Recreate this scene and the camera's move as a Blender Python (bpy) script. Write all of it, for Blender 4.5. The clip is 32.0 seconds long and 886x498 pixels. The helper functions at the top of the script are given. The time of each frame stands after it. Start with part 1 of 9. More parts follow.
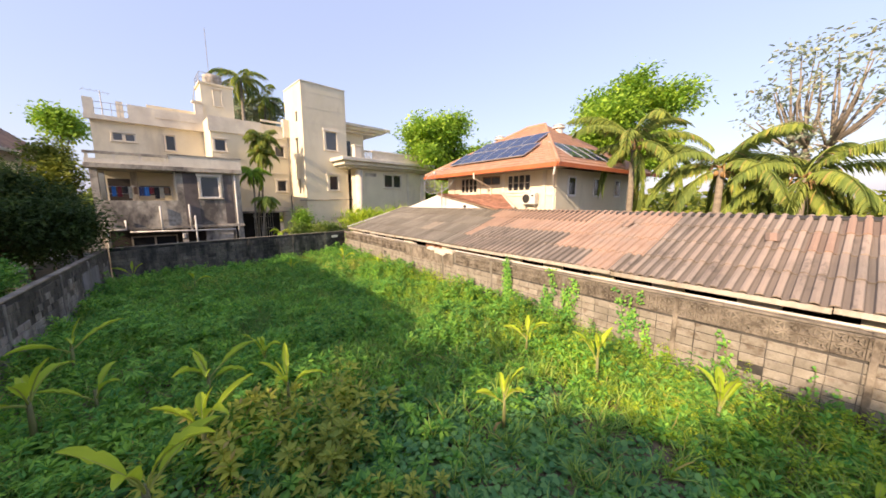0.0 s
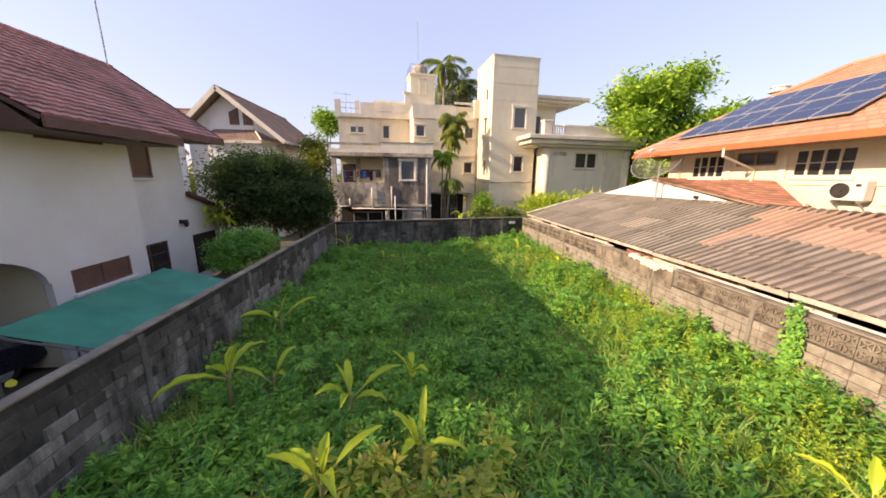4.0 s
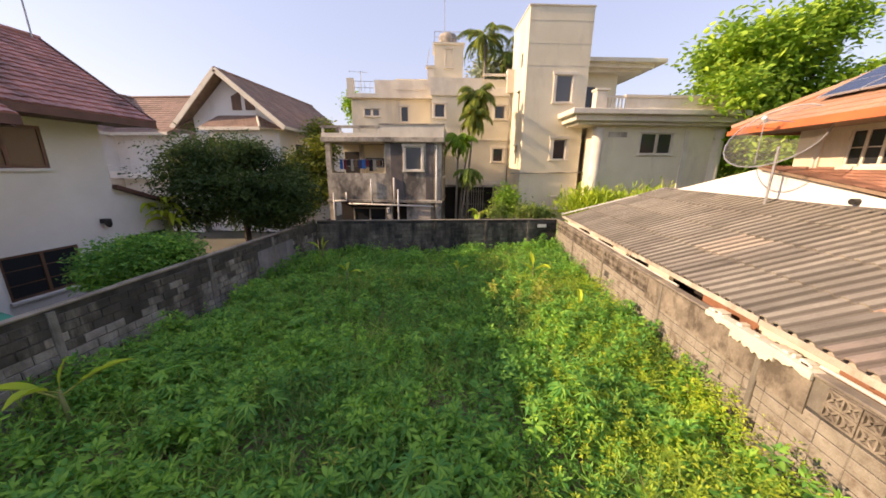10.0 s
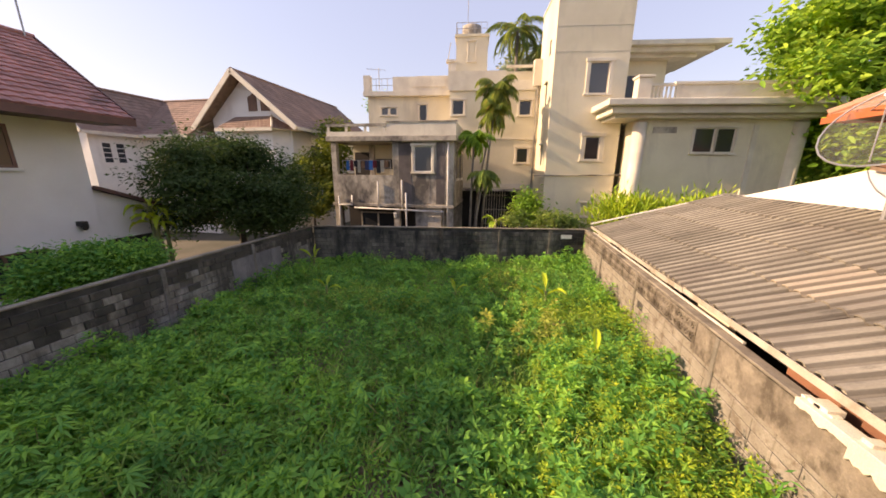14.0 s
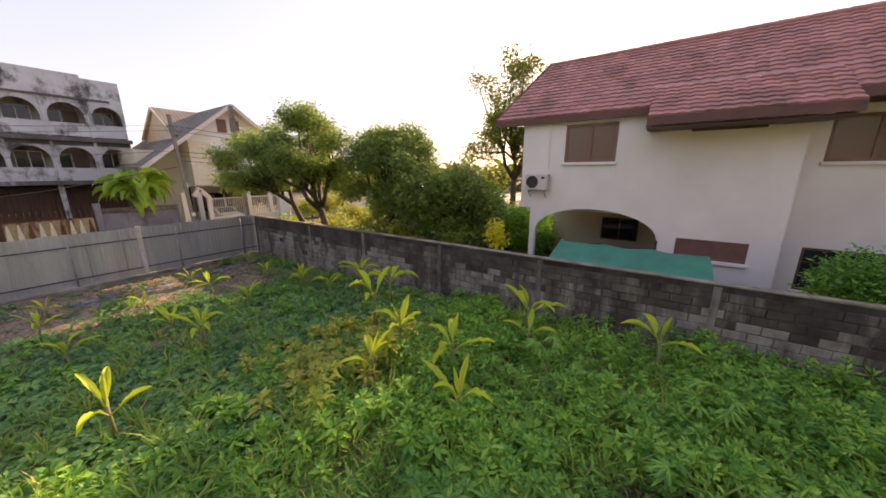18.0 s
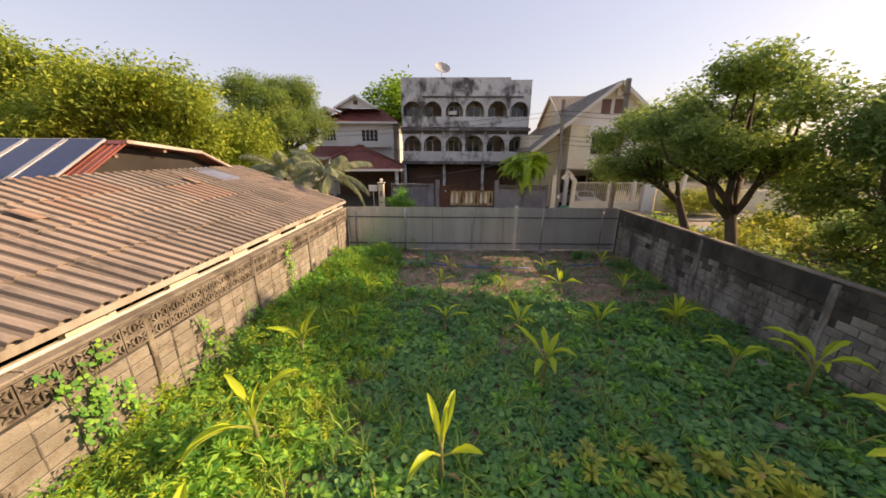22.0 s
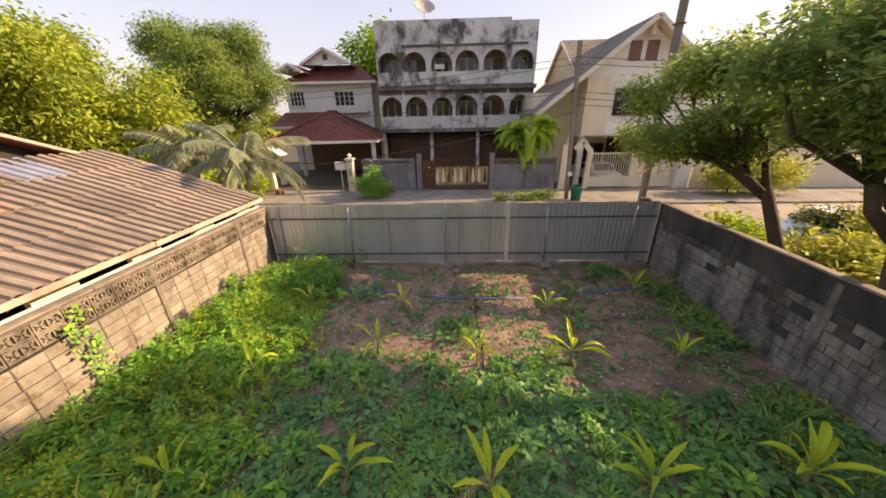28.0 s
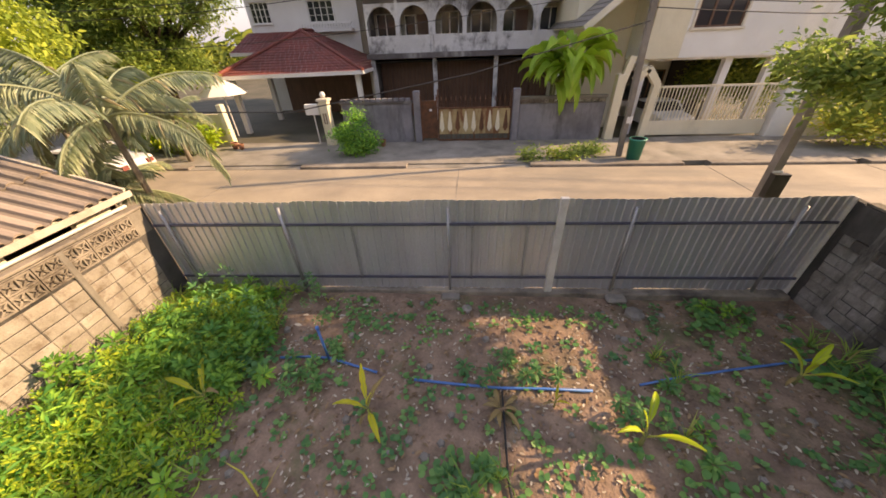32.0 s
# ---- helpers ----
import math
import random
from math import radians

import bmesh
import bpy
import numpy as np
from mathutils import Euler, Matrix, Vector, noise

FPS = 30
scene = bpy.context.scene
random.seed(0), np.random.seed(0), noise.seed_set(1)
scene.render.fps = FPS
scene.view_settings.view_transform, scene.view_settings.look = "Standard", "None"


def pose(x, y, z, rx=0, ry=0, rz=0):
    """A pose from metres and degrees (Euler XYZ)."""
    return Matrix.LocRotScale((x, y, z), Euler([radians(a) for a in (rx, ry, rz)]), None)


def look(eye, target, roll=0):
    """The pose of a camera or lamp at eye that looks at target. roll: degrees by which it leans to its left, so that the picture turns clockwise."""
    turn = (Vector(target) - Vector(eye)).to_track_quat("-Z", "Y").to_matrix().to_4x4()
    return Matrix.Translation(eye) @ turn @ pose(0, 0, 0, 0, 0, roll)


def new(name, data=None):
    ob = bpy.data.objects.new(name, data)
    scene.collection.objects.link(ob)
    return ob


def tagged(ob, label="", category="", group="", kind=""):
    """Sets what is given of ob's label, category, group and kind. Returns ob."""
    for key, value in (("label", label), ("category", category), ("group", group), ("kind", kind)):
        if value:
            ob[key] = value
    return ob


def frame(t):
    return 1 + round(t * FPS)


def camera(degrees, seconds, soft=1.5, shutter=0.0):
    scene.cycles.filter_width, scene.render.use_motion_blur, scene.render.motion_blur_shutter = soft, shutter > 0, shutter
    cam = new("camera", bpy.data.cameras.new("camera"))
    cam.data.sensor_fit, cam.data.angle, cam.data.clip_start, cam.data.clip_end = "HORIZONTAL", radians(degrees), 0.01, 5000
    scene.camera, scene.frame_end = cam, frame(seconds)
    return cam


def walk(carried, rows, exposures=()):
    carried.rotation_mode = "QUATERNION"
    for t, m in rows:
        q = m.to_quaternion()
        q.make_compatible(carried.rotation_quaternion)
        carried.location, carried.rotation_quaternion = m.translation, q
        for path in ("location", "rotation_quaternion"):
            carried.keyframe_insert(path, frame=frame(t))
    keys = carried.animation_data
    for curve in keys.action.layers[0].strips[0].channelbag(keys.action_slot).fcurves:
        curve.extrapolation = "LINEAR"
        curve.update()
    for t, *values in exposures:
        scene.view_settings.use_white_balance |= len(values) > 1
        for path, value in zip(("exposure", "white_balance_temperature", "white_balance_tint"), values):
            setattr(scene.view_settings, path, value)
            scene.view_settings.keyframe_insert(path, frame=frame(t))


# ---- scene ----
cam = camera(109.0, 32.0, 1.7)
PATH = [
    (0, (-2.622, -4.545, 4.418), (-1.422, -2.973, 4.125), -0.1),
    (0.5, (-2.693, -4.323, 4.488), (-1.521, -2.724, 4.221), 0.2),
    (1, (-2.478, -4.06, 4.578), (-1.391, -2.402, 4.315), 0.2),
    (1.5, (-2.311, -3.791, 4.658), (-1.335, -2.069, 4.369), 0.2),
    (2, (-2.167, -3.711, 4.752), (-1.33, -1.922, 4.435), 0.2),
    (2.5, (-1.997, -3.57, 4.755), (-1.31, -1.723, 4.414), 0.4),
    (3, (-1.852, -3.279, 4.837), (-1.342, -1.381, 4.464), 0.5),
    (3.5, (-1.756, -2.879, 4.842), (-1.405, -0.951, 4.443), 0.6),
    (4, (-1.68, -2.194, 4.802), (-1.487, -0.25, 4.373), 0.6),
    (4.5, (-1.653, -1.624, 4.754), (-1.604, 0.323, 4.297), 0.6),
    (6.5, (-0.268, -0.509, 4.88), (-0.364, 1.429, 4.396), 0.6),
    (7, (-0.013, -0.107, 4.872), (-0.148, 1.829, 4.389), 0.6),
    (7.5, (0.216, 0.267, 4.87), (0.038, 2.199, 4.384), 0.7),
    (8, (0.489, 0.678, 4.931), (0.271, 2.604, 4.439), 0.7),
    (8.5, (0.897, 0.905, 4.928), (0.659, 2.83, 4.439), 0.6),
    (9, (1.285, 1.183, 5.001), (1.049, 3.107, 4.508), 0.6),
    (9.5, (1.485, 1.706, 4.968), (1.273, 3.633, 4.476), 0.6),
    (10, (1.622, 2.257, 4.845), (1.449, 4.188, 4.353), 0.5),
    (10.5, (1.624, 2.78, 4.814), (1.501, 4.715, 4.324), 0.5),
    (11, (1.738, 3.102, 4.828), (1.648, 5.038, 4.335), 0.5),
    (11.5, (1.816, 3.395, 4.862), (1.735, 5.332, 4.37), 0.4),
    (12, (2.054, 3.529, 4.879), (1.955, 5.465, 4.387), 0.4),
    (12.5, (2.425, 3.78, 4.826), (2.28, 5.715, 4.344), 0.4),
    (13, (2.571, 3.978, 4.942), (2.371, 5.907, 4.453), 0.2),
    (13.5, (2.715, 4.264, 4.814), (2.427, 6.184, 4.334), 0.5),
    (15.5, (2.894, 5.193, 4.763), (1.831, 6.812, 4.263), -0.4),
    (16, (2.994, 5.953, 4.78), (1.574, 7.263, 4.263), -0.4),
    (16.5, (3.092, 6.515, 4.847), (1.384, 7.391, 4.287), 0.4),
    (17, (2.992, 6.685, 4.875), (1.094, 6.915, 4.289), -0.1),
    (17.5, (2.681, 6.759, 4.866), (0.821, 6.268, 4.316), -1.3),
    (18, (2.099, 5.878, 4.485), (0.492, 4.784, 4.013), -0.1),
    (18.5, (2.163, 5.217, 4.514), (0.94, 3.702, 4.056), 0.6),
    (19, (2.404, 4.556, 4.649), (1.621, 2.776, 4.181), 1.0),
    (19.5, (2.629, 4.27, 4.727), (2.207, 2.374, 4.248), 0.9),
    (20, (2.602, 3.903, 4.74), (2.473, 1.967, 4.255), 0.8),
    (20.5, (2.392, 3.537, 4.754), (2.382, 1.602, 4.248), 0.7),
    (21, (2.034, 3.084, 4.7), (2.069, 1.156, 4.17), 0.6),
    (21.5, (1.661, 2.725, 4.626), (1.709, 0.803, 4.073), 0.4),
    (22, (1.471, 2.326, 4.601), (1.519, 0.411, 4.025), 0.3),
    (22.5, (1.609, 1.997, 4.644), (1.646, 0.089, 4.045), 0.1),
    (23, (1.653, 1.574, 4.666), (1.667, -0.326, 4.041), -0.1),
    (23.5, (1.503, 1.208, 4.625), (1.514, -0.686, 3.98), -0.1),
    (24, (1.158, 0.528, 4.554), (1.297, -1.359, 3.906), -0.3),
    (24.5, (0.854, -0.125, 4.488), (1.081, -2.001, 3.833), -0.3),
    (26.5, (0.916, -1.32, 4.812), (1.172, -3.19, 4.153), -0.8),
    (27, (0.572, -1.541, 4.808), (0.778, -3.412, 4.134), -0.9),
    (27.5, (0.294, -1.911, 4.811), (0.431, -3.772, 4.091), -0.9),
    (28, (0.064, -2.497, 4.811), (0.154, -4.339, 4.038), -1.1),
    (28.5, (0.1, -2.987, 4.728), (0.164, -4.811, 3.911), -1.2),
    (29, (0.252, -3.477, 4.727), (0.316, -5.278, 3.859), -1.3),
    (29.5, (0.32, -4.075, 4.684), (0.389, -5.855, 3.775), -1.4),
    (30, (0.432, -4.695, 4.679), (0.51, -6.449, 3.722), -1.4),
    (30.5, (0.386, -5.281, 4.597), (0.468, -7.009, 3.593), -1.3),
    (31, (0.231, -6.023, 4.619), (0.337, -7.722, 3.568), -1.5),
    (31.5, (0.167, -6.739, 4.546), (0.295, -8.412, 3.458), -1.6),
    (32, (0.13, -7.291, 4.652), (0.275, -8.948, 3.541), -2.3),
]
walk(cam, [(t, look(*p)) for t, *p in PATH], [(0, 1.58, 7500, 23), (5, 1.58, 8000, 26), (13, 1.48, 8400, 26), (16, 1.7, 9000, 30), (18, 1.75, 9100, 31), (19.5, 1.5, 9100, 29), (22, 1.37, 9100, 25), (28, 1.64, 9500, 26), (32, 1.76, 9500, 25)])

# ---- sky and sun: late afternoon, sun low in the west ----
SUN_YAW, SUN_UP = radians(101), radians(26.5)
TO_SUN = Vector((-math.sin(SUN_YAW) * math.cos(SUN_UP), math.cos(SUN_YAW) * math.cos(SUN_UP), math.sin(SUN_UP)))
world = bpy.data.worlds.new("sky")
scene.world = world
world.use_nodes = True
wn, wl = world.node_tree.nodes, world.node_tree.links
sky = wn.new("ShaderNodeTexSky")
sky.sky_type, sky.sun_disc = "NISHITA", False
sky.sun_elevation, sky.sun_rotation = SUN_UP, math.atan2(TO_SUN.x, TO_SUN.y)
sky.air_density, sky.dust_density, sky.ozone_density = 1.4, 1.3, 3.0
wn["Background"].inputs["Strength"].default_value = 0.036
veil = wn.new("ShaderNodeBackground")
veil.inputs["Color"].default_value, veil.inputs["Strength"].default_value = (0.47, 0.62, 1.0, 1), 0.25
both = wn.new("ShaderNodeAddShader")
wl.new(sky.outputs["Color"], wn["Background"].inputs["Color"])
wl.new(wn["Background"].outputs["Background"], both.inputs[0])
wl.new(veil.outputs["Background"], both.inputs[1])
wl.new(both.outputs["Shader"], wn["World Output"].inputs["Surface"])
sun = new("sun", bpy.data.lights.new("sun", "SUN"))
sun.data.energy, sun.data.angle, sun.data.color = 2.7, radians(0.8), (1.0, 0.86, 0.65)
sun.matrix_world = look(TO_SUN * 60, (0, 0, 0))

# ---- materials ----
def ramp(nodes, stops):
    r = nodes.new("ShaderNodeValToRGB")
    el = r.color_ramp.elements
    while len(el) < len(stops):
        el.new(0.5)
    for e, (pos, col) in zip(el, stops):
        e.position = pos
        e.color = (*col, 1) if len(col) == 3 else col
    return r


def material(name, base, dark=None, scale=2.0, amount=0.5, rough=0.8, metal=0.0, bump=0.15, grain=60.0, stretch=(1, 1, 1),
             stain=None, stain_scale=0.6, stain_cut=(0.5, 0.75), stain_stretch=(1, 1, 0.25), random=0.0, gloss_spread=0.1, moss=None, moss_cut=(0.55, 0.7), moss_scale=1.3,
             translucent=0.0, specular=0.5, island=0.0, furrow=0.0):
    """A worn surface: base colour with broad and fine variation, optional run-down stains, moss, and a fine relief."""
    mt = bpy.data.materials.new(name)
    mt.use_nodes = True
    nt = mt.node_tree
    nd, lk = nt.nodes, nt.links
    bsdf = nd["Principled BSDF"]
    bsdf.inputs["Metallic"].default_value = metal
    bsdf.inputs["Specular IOR Level"].default_value = specular
    co = nd.new("ShaderNodeTexCoord")
    geo = nd.new("ShaderNodeNewGeometry")
    mp = nd.new("ShaderNodeMapping")
    mp.inputs["Scale"].default_value = stretch
    lk.new(geo.outputs["Position"], mp.inputs["Vector"])
    dark = dark or tuple(c * 0.6 for c in base)

    def noise_at(sc, detail=5.0, vec=mp, rough_=0.6):
        n = nd.new("ShaderNodeTexNoise")
        n.inputs["Scale"].default_value = sc
        n.inputs["Detail"].default_value = detail
        n.inputs["Roughness"].default_value = rough_
        lk.new(vec.outputs[0], n.inputs["Vector"])
        return n

    def mix(fac, a, b, mode="MIX"):
        m = nd.new("ShaderNodeMix")
        m.data_type, m.blend_type = "RGBA", mode
        for sock, val in ((m.inputs["Factor"], fac), (m.inputs["A"], a), (m.inputs["B"], b)):
            if isinstance(val, (int, float)):
                sock.default_value = val
            elif isinstance(val, tuple):
                sock.default_value = (*val, 1)
            else:
                lk.new(val, sock)
        return m.outputs["Result"]

    broad = noise_at(scale)
    fine = noise_at(grain, 4.0)
    r1 = ramp(nd, [(0.3, dark), (0.3 + 0.4 * (1 - amount) + 0.25, base)])
    lk.new(broad.outputs["Fac"], r1.inputs["Fac"])
    col = r1.outputs["Color"]
    r2 = ramp(nd, [(0.3, (0.72, 0.72, 0.72)), (0.7, (1.1, 1.1, 1.1))])
    lk.new(fine.outputs["Fac"], r2.inputs["Fac"])
    col = mix(0.7, col, r2.outputs["Color"], "MULTIPLY")
    if stain:
        mp2 = nd.new("ShaderNodeMapping")
        mp2.inputs["Scale"].default_value = stain_stretch
        lk.new(geo.outputs["Position"], mp2.inputs["Vector"])
        st = noise_at(stain_scale, 8.0, mp2, 0.68)
        r3 = ramp(nd, [(stain_cut[0], (0, 0, 0)), (stain_cut[1], (1, 1, 1))])
        lk.new(st.outputs["Fac"], r3.inputs["Fac"])
        col = mix(r3.outputs["Color"], col, stain)
    if moss:
        ms = noise_at(moss_scale, 9.0, mp, 0.7)
        r4 = ramp(nd, [(moss_cut[0], (0, 0, 0)), (moss_cut[1], (1, 1, 1))])
        lk.new(ms.outputs["Fac"], r4.inputs["Fac"])
        col = mix(r4.outputs["Color"], col, moss)
    # darkens the colour along each valley, following the corrugation's hollows
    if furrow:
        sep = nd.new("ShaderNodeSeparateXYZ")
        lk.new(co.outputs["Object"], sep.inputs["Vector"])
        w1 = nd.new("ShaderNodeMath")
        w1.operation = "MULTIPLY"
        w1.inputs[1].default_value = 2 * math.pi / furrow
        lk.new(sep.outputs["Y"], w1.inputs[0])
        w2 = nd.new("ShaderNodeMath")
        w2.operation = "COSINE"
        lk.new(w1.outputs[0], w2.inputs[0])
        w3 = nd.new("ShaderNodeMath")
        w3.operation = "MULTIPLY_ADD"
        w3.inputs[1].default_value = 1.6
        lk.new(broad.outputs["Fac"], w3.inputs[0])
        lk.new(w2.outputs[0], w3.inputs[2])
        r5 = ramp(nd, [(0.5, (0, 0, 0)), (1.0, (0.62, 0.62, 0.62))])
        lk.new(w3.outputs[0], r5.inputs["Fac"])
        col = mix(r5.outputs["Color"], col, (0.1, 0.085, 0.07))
    if random or island:
        info = nd.new("ShaderNodeObjectInfo")
        rr = ramp(nd, [(0.0, (1 - (random or island),) * 3), (1.0, (1 + 0.6 * (random or island),) * 3)])
        lk.new(info.outputs["Random"] if random else geo.outputs["Random Per Island"], rr.inputs["Fac"])
        col = mix(1.0, col, rr.outputs["Color"], "MULTIPLY")
    lk.new(col, bsdf.inputs["Base Color"])
    rg = ramp(nd, [(0.3, (max(rough - gloss_spread, 0.05),) * 3), (0.7, (min(rough + gloss_spread, 1.0),) * 3)])
    lk.new(fine.outputs["Fac"], rg.inputs["Fac"])
    lk.new(rg.outputs["Color"], bsdf.inputs["Roughness"])
    if bump:
        bp = nd.new("ShaderNodeBump")
        bp.inputs["Strength"].default_value = bump
        bp.inputs["Distance"].default_value = 0.02
        lk.new(fine.outputs["Fac"], bp.inputs["Height"])
        lk.new(bp.outputs["Normal"], bsdf.inputs["Normal"])
    if translucent:
        tr = nd.new("ShaderNodeBsdfTranslucent")
        lk.new(col, tr.inputs["Color"])
        ms = nd.new("ShaderNodeMixShader")
        ms.inputs["Fac"].default_value = translucent
        lk.new(bsdf.outputs["BSDF"], ms.inputs[1])
        lk.new(tr.outputs["BSDF"], ms.inputs[2])
        lk.new(ms.outputs["Shader"], nd["Material Output"].inputs["Surface"])
    return mt


def leaf_material(name, young, old, rough=0.62, translucent=0.35, dry=None):
    """Leaves: each one its own shade between old and young, some dry."""
    mt = bpy.data.materials.new(name)
    mt.use_nodes = True
    nd, lk = mt.node_tree.nodes, mt.node_tree.links
    bsdf = nd["Principled BSDF"]
    geo = nd.new("ShaderNodeNewGeometry")
    stops = [(0.0, old), (0.55, tuple((a + b) / 2 for a, b in zip(young, old))), (0.93, young)]
    if dry:
        stops += [(0.94, dry), (1.0, dry)]
    r = ramp(nd, stops)
    lk.new(geo.outputs["Random Per Island"], r.inputs["Fac"])
    n = nd.new("ShaderNodeTexNoise")
    n.inputs["Scale"].default_value = 0.7
    n.inputs["Detail"].default_value = 4.0
    lk.new(geo.outputs["Position"], n.inputs["Vector"])
    r2 = ramp(nd, [(0.3, (0.62, 0.72, 0.8)), (0.7, (1.25, 1.15, 0.95))])
    lk.new(n.outputs["Fac"], r2.inputs["Fac"])
    m = nd.new("ShaderNodeMix")
    m.data_type, m.blend_type = "RGBA", "MULTIPLY"
    m.inputs["Factor"].default_value = 1.0
    lk.new(r.outputs["Color"], m.inputs["A"])
    lk.new(r2.outputs["Color"], m.inputs["B"])
    lk.new(m.outputs["Result"], bsdf.inputs["Base Color"])
    bsdf.inputs["Roughness"].default_value = rough
    bsdf.inputs["Specular IOR Level"].default_value = 0.25
    tr = nd.new("ShaderNodeBsdfTranslucent")
    lk.new(m.outputs["Result"], tr.inputs["Color"])
    ms = nd.new("ShaderNodeMixShader")
    ms.inputs["Fac"].default_value = translucent
    lk.new(bsdf.outputs["BSDF"], ms.inputs[1])
    lk.new(tr.outputs["BSDF"], ms.inputs[2])
    lk.new(ms.outputs["Shader"], nd["Material Output"].inputs["Surface"])
    return mt


def glass_material(name, tint, rough=0.08):
    """Window glass before a dark room."""
    mt = bpy.data.materials.new(name)
    mt.use_nodes = True
    b = mt.node_tree.nodes["Principled BSDF"]
    b.inputs["Base Color"].default_value = (*tint, 1)
    b.inputs["Roughness"].default_value = rough
    b.inputs["Specular IOR Level"].default_value = 0.6
    return mt


def mesh_material(name, colour, open_share):
    """Fine wire mesh that one sees through."""
    mt = bpy.data.materials.new(name)
    mt.use_nodes = True
    nd, lk = mt.node_tree.nodes, mt.node_tree.links
    nd["Principled BSDF"].inputs["Base Color"].default_value = (*colour, 1)
    tr = nd.new("ShaderNodeBsdfTransparent")
    ms = nd.new("ShaderNodeMixShader")
    ms.inputs["Fac"].default_value = open_share
    lk.new(nd["Principled BSDF"].outputs["BSDF"], ms.inputs[1])
    lk.new(tr.outputs["BSDF"], ms.inputs[2])
    lk.new(ms.outputs["Shader"], nd["Material Output"].inputs["Surface"])
    return mt


M_SOIL = material("soil", (0.37, 0.25, 0.175), (0.16, 0.105, 0.075), 2.4, 0.8, 0.95, bump=1.0, grain=25, stain=(0.1, 0.085, 0.05), stain_scale=0.8, stain_stretch=(1, 1, 1), moss=(0.09, 0.12, 0.04), moss_cut=(0.56, 0.7), moss_scale=0.55)
M_YARD = material("yard_ground", (0.14, 0.12, 0.085), (0.06, 0.06, 0.035), 0.35, 0.6, 0.95, bump=0.5, grain=14)
M_ROAD = material("road_concrete", (0.42, 0.35, 0.26), (0.28, 0.235, 0.18), 0.5, 0.6, 0.85, bump=0.25, grain=40, stain=(0.2, 0.18, 0.15), stain_scale=0.3, stain_stretch=(0.3, 1, 1), stain_cut=(0.5, 0.7))
M_KERB = material("kerb_concrete", (0.34, 0.3, 0.25), (0.14, 0.12, 0.1), 1.2, 0.6, 0.9, bump=0.3)
M_PAVE = material("driveway_concrete", (0.36, 0.33, 0.28), (0.2, 0.18, 0.15), 0.8, 0.6, 0.9, bump=0.3, stain=(0.1, 0.1, 0.08), stain_scale=0.5, stain_stretch=(1, 1, 1))
M_BLOCK_LIGHT = material("block_light", (0.39, 0.35, 0.29), (0.245, 0.215, 0.17), 3.0, 0.65, 0.92, bump=0.8, grain=45, stain=(0.17, 0.13, 0.095), stain_scale=3.4, stain_cut=(0.52, 0.66), stain_stretch=(1, 1, 1.2), random=0.2)
M_BLOCK_WORN = material("worn_cement", (0.35, 0.3, 0.235), (0.17, 0.14, 0.11), 2.4, 0.6, 0.95, bump=0.9, grain=22, stain=(0.1, 0.08, 0.06), stain_scale=2.4, stain_cut=(0.46, 0.6), stain_stretch=(1, 1, 0.7))
M_BLOCK_GREY = material("block_grey", (0.37, 0.35, 0.325), (0.17, 0.155, 0.14), 2.6, 0.65, 0.92, bump=0.9, grain=40, stain=(0.075, 0.068, 0.06), stain_scale=1.4, stain_cut=(0.45, 0.6), random=0.28)
M_BLOCK_DARK = material("block_mossy", (0.3, 0.27, 0.22), (0.12, 0.11, 0.1), 2.5, 0.6, 0.92, bump=0.6, grain=70, stain=(0.03, 0.029, 0.027), stain_scale=0.8, stain_cut=(0.4, 0.55), random=0.3)
M_BLOCK_BLACK = material("block_black_mould", (0.15, 0.137, 0.12), (0.042, 0.039, 0.035), 1.6, 0.6, 0.95, bump=0.9, grain=40, stain=(0.3, 0.275, 0.24), stain_scale=1.8, stain_cut=(0.56, 0.72), random=0.35)
M_MORTAR = material("mortar", (0.3, 0.27, 0.22), (0.13, 0.115, 0.095), 2.0, 0.6, 0.95, bump=0.6, stain=(0.06, 0.055, 0.05), stain_scale=0.9)
M_MORTAR_DARK = material("mortar_dark", (0.13, 0.12, 0.11), (0.035, 0.033, 0.03), 1.2, 0.6, 0.95, bump=0.6, stain=(0.025, 0.024, 0.022), stain_scale=0.6, stain_cut=(0.45, 0.6))
M_CAP = material("wall_cap", (0.42, 0.36, 0.28), (0.14, 0.12, 0.1), 1.4, 0.6, 0.95, bump=0.5, stain=(0.05, 0.045, 0.04), stain_scale=1.2, stain_stretch=(1, 1, 1))
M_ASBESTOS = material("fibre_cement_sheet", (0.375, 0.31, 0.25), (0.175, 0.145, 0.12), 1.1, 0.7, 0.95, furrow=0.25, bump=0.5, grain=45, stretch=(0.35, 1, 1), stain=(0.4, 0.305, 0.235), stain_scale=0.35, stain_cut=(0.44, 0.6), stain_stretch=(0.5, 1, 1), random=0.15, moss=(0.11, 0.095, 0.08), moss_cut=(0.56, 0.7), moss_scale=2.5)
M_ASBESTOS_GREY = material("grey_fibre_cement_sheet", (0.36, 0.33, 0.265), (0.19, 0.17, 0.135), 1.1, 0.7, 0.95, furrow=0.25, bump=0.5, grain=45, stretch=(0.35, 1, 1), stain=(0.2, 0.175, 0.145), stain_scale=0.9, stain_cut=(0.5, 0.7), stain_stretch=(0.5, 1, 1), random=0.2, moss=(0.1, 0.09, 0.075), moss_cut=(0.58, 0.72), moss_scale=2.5)
